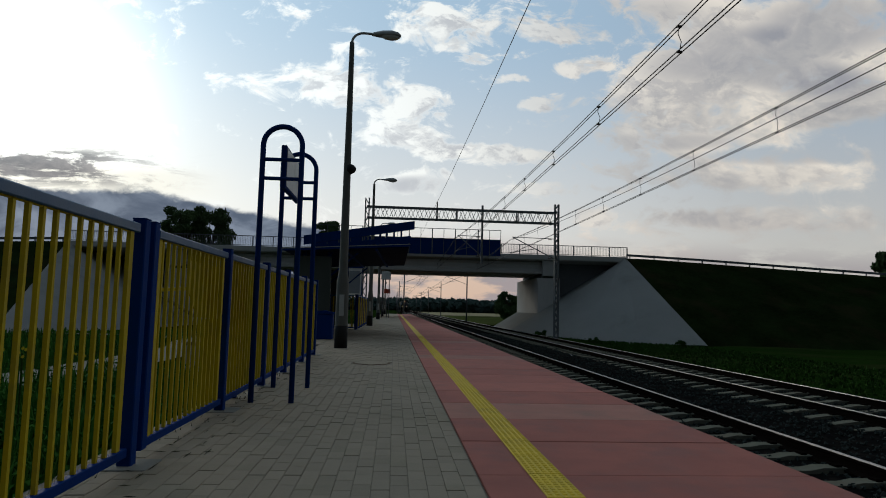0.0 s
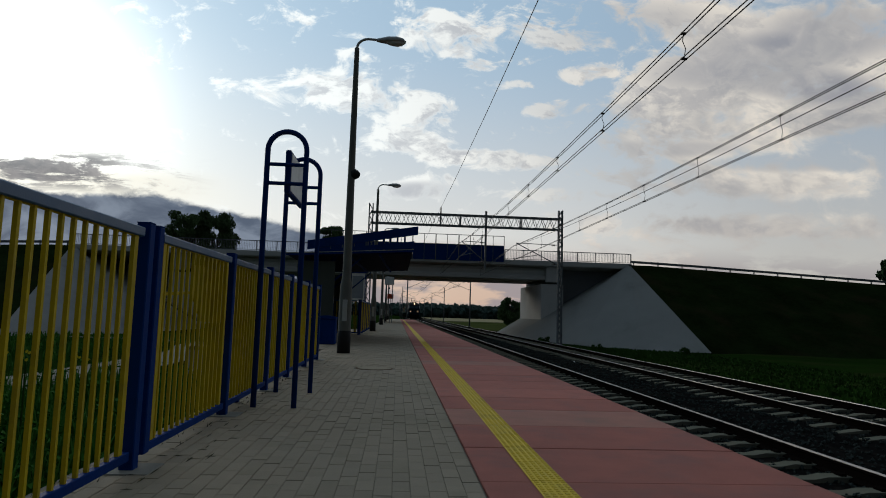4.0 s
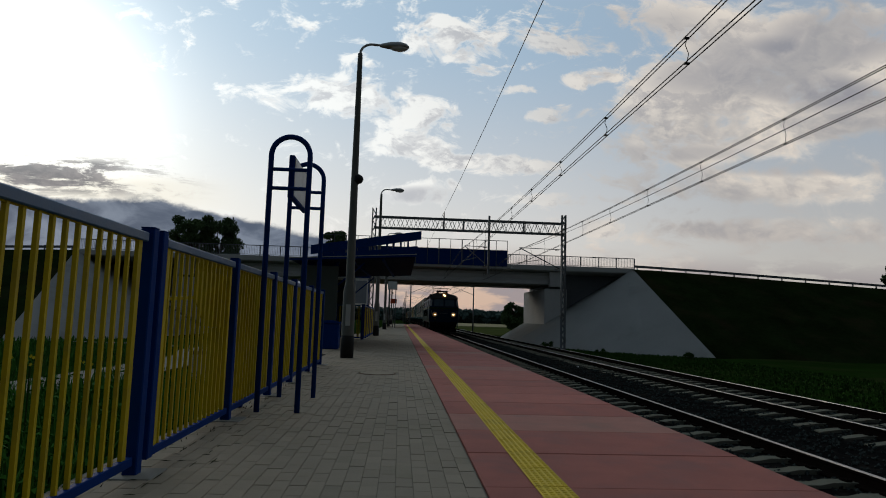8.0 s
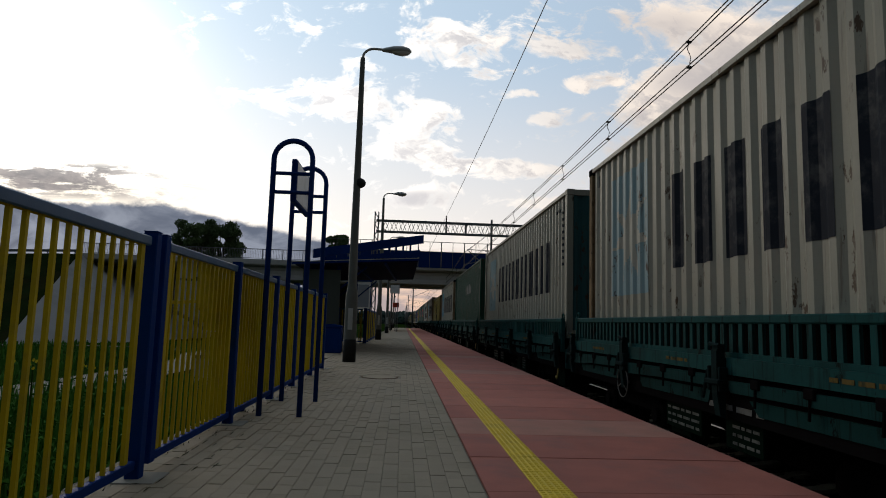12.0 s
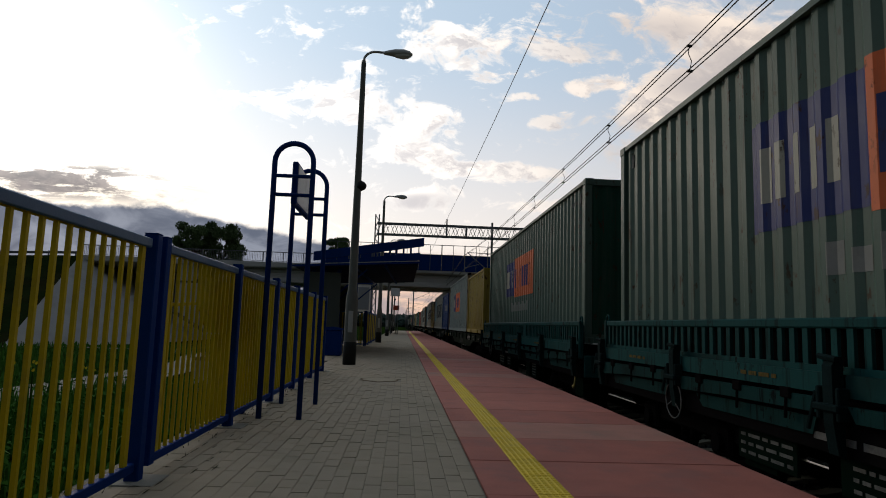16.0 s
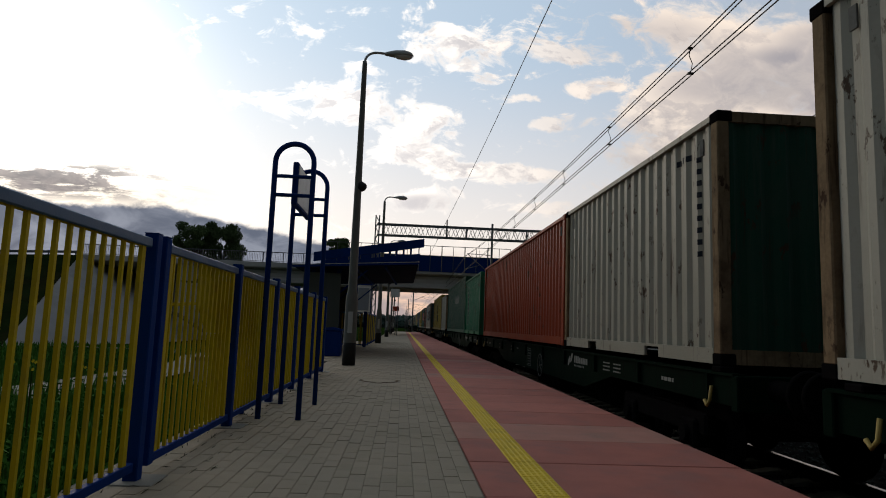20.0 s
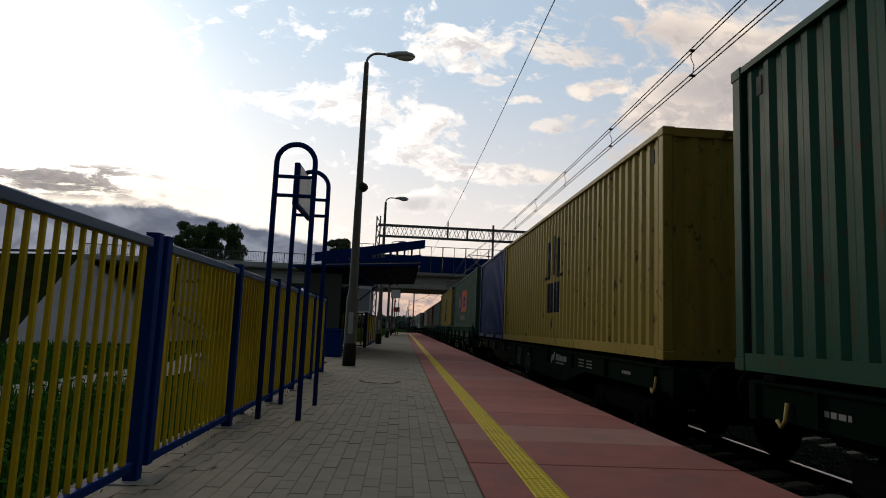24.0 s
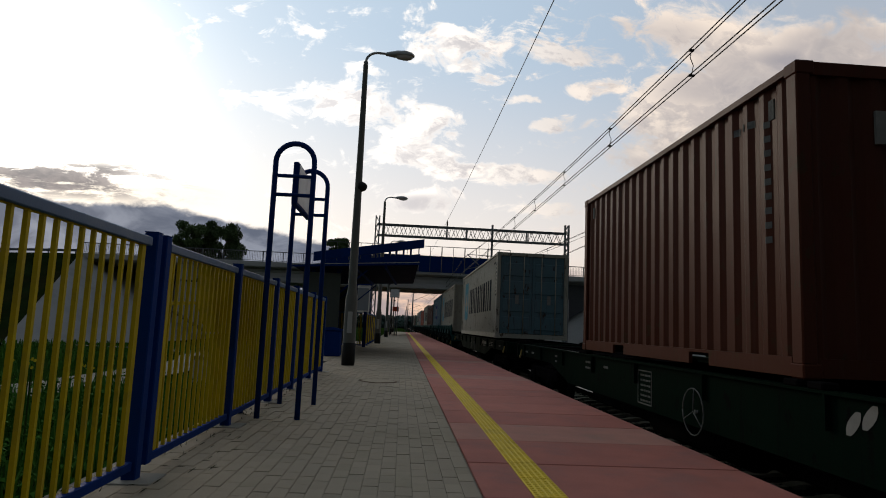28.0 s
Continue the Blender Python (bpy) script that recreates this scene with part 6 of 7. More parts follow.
flat(172.75, (173.0, "yellow", TWENTY, STD, "ochre twenty-foot container with upright lettering bars", dict(art=art_upright)),
     (179.35, "grey", FORTY, HIGH, "grey forty-foot container with orange brand band", dict(art=art_panel, posts="rust")))
flat(192.7, (193.0, "blue", TWENTY, STD, "deep blue twenty-foot container with white marks", dict(art=art_words)),
     (199.2, "white", FORTY, HIGH, white + " and scraped sides", dict(art=art_star(), posts="white")))
flat(212.7, (212.95, "yellow", TWENTY, STD, "ochre twenty-foot container with black crest bars", dict(art=art_crest, posts="rust")),
     (219.2, "white", FORTY, HIGH, white + " and emblem", dict(art=art_star())))
flat(233.0, (239.4, "clean", FORTY, HIGH, "pale container, two lettering rows and rusty posts", dict(art=art_star(2), end="slate", posts="rust")))
flat(252.8, (253.1, "white", TWENTY, STD, "pale grey twenty-foot container with black codes", dict(art=art_codes, end="dark_green", posts="rust")),
     (259.25, "red", FORTY, STD, "plain red forty-foot container", dict(art=None)))
flat(272.6, (272.9, "green", TWENTY, STD, "bright green twenty-foot container with white upright strip", dict(art=art_strip)),
     (279.3, "dark_green", FORTY, HIGH, "dark green forty-foot container with faint marks", dict(art=art_words, posts="dark_green")))
flat(292.8, (293.1, "white", TWENTY, STD, "pale rust-stained twenty-foot container", dict(art=art_codes, end="slate", posts="rust")),
     (299.3, "yellow", FORTY, HIGH, "ochre forty-foot container with black crest bars", dict(art=art_crest)))
flat(312.9, (319.4, "white", FORTY, HIGH, "pale grey container standing alone on its wagon", dict(art=art_star(), end="slate", doors=True)))
flat(332.8, (333.1, "brown", TWENTY, STD, "rust brown twenty-foot container", dict(art=art_codes)),
     (339.45, "dark_sage", FORTY, HIGH, "sage green container with orange brand band", dict(art=art_panel)))
flat(353.0, (353.3, "yellow", FORTY, HIGH, "ochre forty-foot container with black crest bars", dict(art=art_crest)),
     (365.7, "blue", TWENTY, HIGH, "dark blue twenty-foot container", dict(art=None)))
stake(373.4, "sea_green", HIGH, "faded sea-green container with orange brand band", art=art_panel)
stake(387.4, "yellow", HIGH, "ochre forty-foot container with black crest bars, rusty end", art=art_crest, posts="rust")
stake(401.2, "pale_green", STD, "pale green forty-foot container", art=art_codes, end="dark_green")
stake(415.0, "rust_red", STD, "red-brown container with white end lettering bars", art=art_head)
stake(428.9, "pale_green", STD, "pale green container with navy and yellow emblem band, dark doors", art=art_panel_yellow, end="dark_green", doors=True)
flat(442.9, (449.4, "brown", TWENTY, STD, "red-brown twenty-foot container with white end lettering", dict(art=art_head)))
flat(463.2, (465.8, "clean", FORTY, HIGH, "pale container with slate blue doors", dict(art=art_star(), end="slate", doors=True)))
stake(483.6, "white", HIGH, white, art=art_star())
for i, (kind, tall, art) in enumerate((("slate", HIGH, art_flag), ("brown", STD, art_codes), ("white", HIGH, art_star()), ("red", STD, None), ("grey", HIGH, art_panel),
                                       ("white", HIGH, art_star()), ("dark_green", STD, None), ("brown", STD, None), ("white", HIGH, art_star()))):
    stake(497.5 + 13.9 * i, kind, tall, kind.replace("_", " ") + " forty-foot container towards the end of the train", art=art)

# ---- locomotive ----
LOCO_BLUE = paint("dusty_blue_paint", (0.008, 0.052, 0.053), (0.008, 0.026, 0.027), 0.5, 0.34, gloss=0.025)
LOCO_NAVY = paint("navy_front_paint", (0.004, 0.016, 0.034), (0.006, 0.012, 0.018), 0.4, 0.35, gloss=0.03)
LOCO_STRIPE = paint("pale_yellow_stripe", (0.19, 0.21, 0.08), (0.1, 0.12, 0.07), 0.5, 0.5, gloss=0.02)
LOCO_ROOF = paint("grimy_roof", (0.042, 0.041, 0.038), (0.03, 0.027, 0.022), 0.5, 0.7, gloss=0.1)
DIM_STRIPE = paint("dim_green_stripe", (0.011, 0.026, 0.006), (0.01, 0.016, 0.008), 0.4, gloss=0.01)
GRILLE = material("black_grille", (0.002, 0.002, 0.002), 0.95, specular=0.0, vary=0.3, bump=0.1)
CAB_GLASS = material("cab_glass", (0.035, 0.052, 0.066), 0.2, vary=0.1, bump=0.0, specular=0.1)
RUBBER = material("black_rubber", (0.015, 0.015, 0.015), 0.8, vary=0.1, bump=0.05)
HEADLIGHT = glowing("lit_headlamp", (1.0, 0.55, 0.25), 16.0)
LIT_BOWL = glowing("lit_headlamp_bowl", (1.0, 0.42, 0.13), 0.10)
# paler than CAB_GLASS: reflected sky is put into the base colour
CORNER_GLASS = material("sky_glass", (0.10, 0.12, 0.13), 0.12, vary=0.1, bump=0.0, specular=0.5)
PALE_LETTERS = paint("pale_lettering", (0.16, 0.18, 0.17), (0.09, 0.12, 0.12), 0.5)
REFLECTOR = material("headlamp_bowl", (0.22, 0.20, 0.18), 0.3, 0.5, vary=0.4, scale=9, bump=0.02)
LAMP_RIM = material("headlamp_rim", (0.4, 0.4, 0.38), 0.35, 0.6, vary=0.1, bump=0.02)


def make_loco():
    L = 18.55
    lo = thing("locomotive", "dusty blue electric locomotive with yellow stripe and lit headlamps", "locomotive")
    lo.location = (T1 + 0.05, 0, 0)
    zr = RAIL_Z
    half = [(1.44, zr + 1.16), (1.48, zr + 1.3), (1.5, zr + 1.5), (1.5, zr + 2.45), (1.48, zr + 2.65), (1.39, zr + 3.4), (1.35, zr + 3.58)]
    roofp = [(1.35, zr + 3.58), (1.34, zr + 3.7), (1.24, zr + 3.83), (1.0, zr + 3.95), (0.55, zr + 4.03), (0.0, zr + 4.06)]
    ROUND = 0.34

    def front(z):
        """How far the nose lies back at a height: furthest out at the waist."""
        up, down = max(0, z - zr - 2.6), max(0, zr + 2.5 - z)
        return 0.36 * up + 0.55 * max(0, z - zr - 3.6) + 0.16 * down

    def nose_at(x, k, z, proud=0.0):
        """A point of the rounded front: k runs from -8 to 8 across it."""
        flat = max(0.01, x - ROUND)
        sx = -1 if k < 0 else 1
        k = abs(k)
        if k <= 5:
            return sx * flat * k / 5, front(z) + 0.1 * (k / 5) ** 2 - proud, z
        a = (k - 5) / 3 * math.pi / 2
        return sx * (flat + (ROUND + proud) * math.sin(a)), front(z) + 0.1 + ROUND - (ROUND + proud) * math.cos(a), z

    def wall_x(z):
        for (x0, z0), (x1, z1) in zip(half, half[1:]):
            if z0 <= z <= z1:
                return x0 + (x1 - x0) * (z - z0) / (z1 - z0)
        return half[-1][0]

    def smooth(bm):
        for f in bm.faces:
            f.smooth = True
        return bm

    # side walls and roof as long sheets that start behind the rounded ends
    for sgn in (-1, 1):
        bm = bmesh.new()
        rows = []
        for end, y in ((0, None), (0, 2.0), (1, 2.0), (1, None)):
            rows.append([(sgn * x, (0.1 + ROUND + front(z) if y is None else y) if end == 0 else L - (0.1 + ROUND + front(z) if y is None else y), z) for x, z in half])
        sheet(bm, rows)
        part("side_wall", bm, LOCO_BLUE, lo)
    prof = [(-x, z) for x, z in roofp] + [(x, z) for x, z in roofp[::-1][1:]]
    bm = bmesh.new()
    rows = []
    for end, y in ((0, None), (0, 2.0), (1, 2.0), (1, None)):
        d = [0.1 + ROUND + front(z) if y is None else y for x, z in prof]
        rows.append([(x, q if end == 0 else L - q, z) for (x, z), q in zip(prof, d)])
    sheet(bm, rows)
    part("roof", smooth(bm), LOCO_ROOF, lo, "grimy grey roof")
    for end in (0, 1):
        def Y(d):
            return d if end == 0 else L - d

        def put(p):
            return p[0], Y(p[1]), p[2]
        w = 1 if end == 0 else -1
        bm = bmesh.new()
        sheet(bm, [[put(nose_at(x, k, z)) for k in range(-8, 9)] for x, z in half])
        nose = part("nose", smooth(bm), LOCO_NAVY, lo, "dark navy cab front")
        bm = bmesh.new()
        rows = [[put(nose_at(roofp[0][0], k, roofp[0][1] - 0.1, 0.004)) for k in range(-8, 9)], [put(nose_at(roofp[0][0] + 0.01, k, roofp[0][1] - 0.08, 0.07)) for k in range(-8, 9)]]
        for x, z in roofp:
            rows.append([put(nose_at(max(x, 0.36), k, z, 0.07 if z < zr + 3.75 else 0.02)) for k in range(-8, 9)])
        sheet(bm, rows)
        part("roof_brow", smooth(bm), LOCO_ROOF, nose, "dark roof brow over the windscreens")
        bm = bmesh.new()
        sheet(bm, [[put(nose_at(wall_x(z), k, z, 0.008)) for k in range(-8, 9)] for z in (zr + 2.5, zr + 2.62)])
        part("front_stripe", bm, DIM_STRIPE, nose, "dim green front stripe")
        for sx in (-1, 1):
            # windscreen with a rubber surround
            for nm, grow, lift, mat in (("windscreen_seal", 0.035, 0.006, RUBBER), ("windscreen", 0.0, 0.012, CAB_GLASS)):
                bm = bmesh.new()
                rows = []
                for q, cut in ((0.0, 0.1), (0.04, 0.03), (0.1, 0.0), (0.5, 0.0), (0.9, 0.0), (0.96, 0.03), (1.0, 0.1)):
                    z = zr + 2.77 - grow + (0.67 + 2 * grow) * q
                    flat = wall_x(z) - ROUND
                    a, b = 0.09 - grow + cut * 0.6, 1.0 + grow - cut * 0.6
                    rows.append([put((sx * (a + (b - a) * i / 6), front(z) + 0.1 * ((a + (b - a) * i / 6) / flat) ** 2 - lift, z)) for i in range(7)])
                sheet(bm, rows)
                part(nm, bm, mat, nose, "dark glossy windscreen" if nm == "windscreen" else "")
            part("wiper", made(tube, put((sx * 0.55, front(zr + 2.75) - 0.01, zr + 2.75)), put((sx * 0.3, front(zr + 3.3) - 0.0, zr + 3.3)), 0.009), RUBBER, nose)
            # wrapped corner glass
            for nm, a, b, z0, z1, lift, mat in (("corner_seal", 5.5, 8, 2.72, 3.43, 0.006, RUBBER), ("corner_window", 5.75, 8, 2.76, 3.39, 0.012, CORNER_GLASS)):
                bm = bmesh.new()
                sheet(bm, [[put(nose_at(wall_x(zr + z), sx * (a + (b - a) * i / 5), zr + z, lift)) for i in range(6)] for z in (z0, (z0 + z1) / 2, z1)])
                part(nm, smooth(bm), mat, nose, "wrapped cab corner glass, sky reflection in its colour" if nm[7] == "w" else "")
            bm = bmesh.new()
            z = zr + 1.93
            lx, ly = sx * 0.93, front(z) + 0.06
            lathe(bm, [(0.205, -0.1 * w), (0.235, -0.11 * w), (0.245, -0.07 * w), (0.25, 0.16 * w)], (lx, Y(ly), z), 22, "Y")
            hl = part("headlamp", bm, LAMP_RIM, nose)
            part("bowl", made(lathe, [(0.2, -0.105 * w), (0.16, -0.108 * w), (0.02, -0.112 * w)], (lx, Y(ly), z), 20, "Y"), LIT_BOWL if end == 0 else REFLECTOR, hl, "warm lit headlamp bowl" if end == 0 else "grey headlamp bowl")
            if end == 0:
                for dx, dz, r in ((0.02, -0.02, 0.052), (-0.1, 0.03, 0.014), (0.06, 0.1, 0.012)):
                    part("bulb", made(lathe, [(r, -0.112), (r * 0.8, -0.12), (0.01, -0.124)], (lx + dx, Y(ly), z + dz), 12, "Y"), HEADLIGHT, hl, "lit headlamp bulb")
                part("bulb_holder", made(lathe, [(0.05, -0.113), (0.045, -0.13), (0.01, -0.135)], (lx - 0.01, Y(ly), z - 0.1), 10, "Y"), RUBBER, hl)
            part("handrail", made(pipe, [put((sx * 1.24, front(zr + 1.9) + 0.16, zr + 1.9)), put((sx * 1.27, front(zr + 1.9) + 0.1, zr + 1.93)), put((sx * 1.27, front(zr + 2.3) + 0.1, zr + 2.3)), put((sx * 1.24, front(zr + 2.33) + 0.16, zr + 2.33))], 0.014), STENCIL, nose)
            # cab skirt that drops towards the buffers
            bm = bmesh.new()
            outline = [(Y(0.34 + front(zr + 1.16)), zr + 1.2), (Y(2.1), zr + 1.2), (Y(1.85), zr + 1.08), (Y(1.35), zr + 1.0), (Y(0.95), zr + 0.62), (Y(0.52), zr + 0.58)]
            prism(bm, outline, *sorted((sx * 1.40, sx * 1.443)), "X")
            part("cab_skirt", bm, LOCO_BLUE, lo)
        bm = bmesh.new()
        lathe(bm, [(0.24, -0.3 * w), (0.3, -0.27 * w), (0.31, -0.05 * w), (0.26, 0.5 * w), (0.1, 1.0 * w)], (0, Y(0.72), zr + 3.86), 20, "Y")
        top = part("top_lamp", bm, LOCO_ROOF, nose, "round dark top lamp housing")
        part("bowl", made(lathe, [(0.235, -0.302 * w), (0.2, -0.306 * w), (0.02, -0.31 * w)], (0, Y(0.72), zr + 3.86), 18, "Y"), LIT_BOWL if end == 0 else REFLECTOR, top)
        if end == 0:
            for dx, dz, r in ((0.04, -0.02, 0.085), (-0.08, 0.06, 0.03)):
                part("bulb", made(lathe, [(r, -0.31), (r * 0.8, -0.318), (0.01, -0.322)], (dx, Y(0.72), zr + 3.86 + dz), 12, "Y"), HEADLIGHT, top, "lit top lamp bulb")
        bm = bmesh.new()
        for i, q in enumerate((-0.34, -0.2, -0.13, -0.06, 0.06, 0.13, 0.2, 0.34)):
            box(bm, q - 0.025, q + 0.025, *sorted((Y(front(zr + 2.05) - 0.004), Y(front(zr + 2.05) + 0.02))), zr + 2.02, zr + 2.09)
        tagged(part("number_marks", bm, DULL, nose, "small plain number bars"), kind="stuff")
        part("yellow_plate", made(box, -1.0, -0.78, *sorted((Y(front(zr + 1.5) + 0.03), Y(front(zr + 1.5) + 0.1))), zr + 1.42, zr + 1.54), CREAM_MARK, nose)
        part("buffer_beam", made(box, -1.3, 1.3, *sorted((Y(0.28), Y(0.55))), zr + 0.72, zr + 1.2, 0.03), GRIME, lo)
        make_buffers(lo, Y(0.26), -w)
        part("plough", made(box, -1.25, 1.25, *sorted((Y(0.45), Y(0.52))), zr + 0.2, zr + 0.6), GRIME, lo)

    # side furniture
    def on_wall(bm, sgn, y0, y1, z0, z1, lift, steps=4):
        zs = [z0 + (z1 - z0) * i / steps for i in range(steps + 1)]
        sheet(bm, [[(sgn * (wall_x(z) + lift), y, z) for z in zs] for y in (y0, y1)])
    for sgn in (-1, 1):
        bm = bmesh.new()
        on_wall(bm, sgn, 0.46, L - 0.46, zr + 2.54, zr + 2.67, 0.006, 2)
        part("stripe", bm, LOCO_STRIPE, lo, "pale yellow waist stripe")
        for y, wide in ((4.53, 1.16), (6.36, 1.12), (7.9, 1.22), (9.3, 0.83), (10.71, 1.25), (12.2, 1.25), (14.02, 1.16)):
            bm = bmesh.new()
            on_wall(bm, sgn, y - wide / 2, y + wide / 2, zr + 1.76, zr + 2.52, 0.004)
            g = part("grille", bm, GRILLE, lo, "black louvred grille")
            if sgn < 0:
                me = mesh_of("slat", made(box, -0.006, 0.0, -0.01, 0.01, zr + 1.78, zr + 2.43), GRILLE)
                for k in range(12):
                    piece("slat", me, g, (sgn * 1.504, y - wide / 2 + wide * (k + 0.5) / 12, 0))
        for y in (4.48, 14.06):
            bm = bmesh.new()
            on_wall(bm, sgn, y - 0.6, y + 0.6, zr + 2.74, zr + 3.45, 0.004)
            part("upper_grille", bm, GRILLE, lo, "black roof-side grille")
        for y in (3.28, L - 3.28):
            for q in (-0.40, 0.40):
                # flat dark strips laid on the wall, with no recess behind them
                bm = bmesh.new()
                on_wall(bm, sgn, y + q - 0.045, y + q + 0.045, zr + 1.56, zr + 3.46, 0.009, 6)
                part("door_recess", bm, GRILLE, lo, "flat dark strip along the door jamb")
            bm = bmesh.new()
            on_wall(bm, sgn, y - 0.355, y + 0.355, zr + 1.72, zr + 3.46, 0.003, 6)
            door = part("cab_door", bm, LOCO_BLUE, lo)
            for nm, g, lift, mat in (("window_seal", 0.03, 0.012, RUBBER), ("door_window", 0.0, 0.02, CORNER_GLASS)):
                bm = bmesh.new()
                rows = []
                for z, cutback in ((2.8 - g, 0.06), (2.82 - g, 0.02), (2.87, 0.0), (3.3, 0.0), (3.36 + g, 0.02), (3.39 + g, 0.06)):
                    rows.append([(sgn * (wall_x(zr + z) + lift), y + q, zr + z) for q in (-0.2 - g + cutback, -0.1, 0.1, 0.2 + g - cutback)])
                sheet(bm, rows)
                part(nm, bm, mat, door)
            for q in (-0.41, 0.41):
                part("handrail", made(pipe, [(sgn * (wall_x(zr + z) + 0.05), y + q, zr + z) for z in (1.62, 2.45, 2.65, 3.3)], 0.013), RUBBER, door)
            part("door_step", made(box, *sorted((sgn * 1.49, sgn * 1.53)), y - 0.34, y + 0.34, zr + 1.7, zr + 1.725), STENCIL, door)
            bm = bmesh.new()
            tube(bm, (sgn * 1.53, y + 0.26, zr + 2.58), (sgn * 1.53, y + 0.2, zr + 2.66), 0.018)
            box(bm, *sorted((sgn * 1.5, sgn * 1.53)), y + 0.22, y + 0.3, zr + 2.38, zr + 2.44)
            part("door_handle", bm, RUBBER, door)
            bm = bmesh.new()
            on_wall(bm, sgn, y - 0.2, y + 0.13, zr + 1.3, zr + 1.45, 0.006, 1)
            part("sand_hatch", bm, GRILLE, lo)
        for y, s0 in ((1.42, 1), (L - 1.42, -1)):
            # a black sheet stands for the unlit cab inside the open window
            for nm, g, lift, mat in (("window_frame", 0.04, 0.005, RUBBER), ("cab_window", 0.0, 0.011, GRILLE)):
                bm = bmesh.new()
                on_wall(bm, sgn, y - 0.33 - g, y + 0.33 + g, zr + 2.73 - g, zr + 3.37 + g, lift)
                win = part(nm, bm, mat, lo, "black sheet for the dark inside of the open window" if mat is GRILLE else "")
            bm = bmesh.new()
            on_wall(bm, sgn, *sorted((y - 0.3 * s0, y + 0.08 * s0)), zr + 2.75, zr + 3.35, 0.017)
            part("sliding_pane", bm, CORNER_GLASS, win)
        # class and number stand as plain bars
        bm = bmesh.new()
        for i in range(8):
            if i == 4:
                on_wall(bm, sgn, 1.63, 1.69, zr + 1.86, zr + 1.89, 0.006, 1)
                continue
            a = 2.14 - 0.128 * i
            on_wall(bm, sgn, a - 0.035, a, zr + 1.76, zr + 2.01, 0.006, 1)
            on_wall(bm, sgn, a - 0.095, a - 0.06, zr + 1.76, zr + 2.01, 0.006, 1)
        tagged(part("number_bars", bm, PALE_LETTERS, lo, "plain white number bars"), kind="stuff")
        # faded brand lettering as plain round-cornered shapes, and its emblem
        bm = bmesh.new()
        for i in range(5):
            a = 8.75 - 0.4 * i
            for c0, c1, z0, z1 in ((0.0, 0.09, 2.94, 3.27), (0.24, 0.33, 2.94, 3.27), (0.06, 0.27, 3.24, 3.32), (0.06, 0.27, 2.89, 2.97)):
                on_wall(bm, sgn, a - c1, a - c0, zr + z0, zr + z1, 0.006, 1)
        for i in range(3):
            a = 10.05 - 0.36 * i
            on_wall(bm, sgn, a - 0.08, a, zr + 2.9, zr + 3.28, 0.006, 1)
            on_wall(bm, sgn, a - 0.25, a - 0.17, zr + 3.0, zr + 3.28, 0.006, 1)
        for i in range(9):
            on_wall(bm, sgn, 8.3 - 0.17 * i, 8.36 - 0.17 * i, zr + 2.74, zr + 2.82, 0.006, 1)
        tagged(part("brand_marking", bm, PALE_LETTERS, lo, "large faded lettering shapes"), kind="stuff")
        bm = bmesh.new()
        for c0, z0, lean in ((11.2, 2.8, 0.25), (10.85, 2.95, 0.25)):
            rows = []
            for q in range(5):
                z = z0 + 0.42 * q / 4
                wide = 0.16 * math.sin(math.pi * (q + 0.6) / 5.2)
                rows.append([(sgn * (wall_x(zr + z) + 0.006), c0 - lean * q / 4 + e, zr + z) for e in (-wide, wide)])
            sheet(bm, rows)
        part("emblem", bm, ORANGE, lo, "faded orange emblem of two leaning shapes")
        for z0, z1 in ((2.79, 3.1), (3.16, 3.44)):
            bm = bmesh.new()
            for p, q in (((8.88, z0), (9.52, z0)), ((8.88, z1), (9.52, z1)), ((8.88, z0), (8.88, z1)), ((9.52, z0), (9.52, z1))):
                bar(bm, (sgn * (wall_x(zr + p[1]) + 0.006), p[0], zr + p[1]), (sgn * (wall_x(zr + q[1]) + 0.006), q[0], zr + q[1]), 0.022, 0.022)
            part("hatch_seam", bm, RUBBER, lo)
        x = sgn * 1.507 if sgn < 0 else 1.511
        plate(lo, x, 8.75, zr + 1.55, 0.85, 0.16, 1, STENCIL)
        plate(lo, x, 9.0, zr + 1.38, 0.4, 0.14, 2)
        plate(lo, x, 9.85, zr + 1.43, 0.2, 0.1, 2)
        plate(lo, x, 8.3, zr + 1.43, 0.2, 0.1, 2)
        plate(lo, x, 5.9, zr + 1.36, 0.5, 0.2, 4)
        bm = bmesh.new()
        on_wall(bm, sgn, 2.36, 2.70, zr + 1.77, zr + 1.96, 0.006, 1)
        note = part("notice_plate", bm, STENCIL, lo, "white notice plate")
        plate(note, x - 0.002 * -sgn, 2.4, zr + 1.79, 0.26, 0.15, 3, PRINT)
        plate(lo, x, 2.25, zr + 1.62, 0.4, 0.1, 3)
        part("waist_seam", made(box, *sorted((sgn * 1.5, sgn * 1.508)), 0.7, L - 0.7, zr + 1.53, zr + 1.536), GRILLE, lo)
        part("rain_gutter", made(tube, (sgn * 1.36, 0.7, zr + 3.58), (sgn * 1.36, L - 0.7, zr + 3.58), 0.022), LOCO_ROOF, lo)
        for y in (6.9, 7.2, 8.2):
            part("roof_lug", made(box, *sorted((sgn * 1.37, sgn * 1.42)), y - 0.02, y + 0.02, zr + 2.68, zr + 2.73), RUBBER, lo)
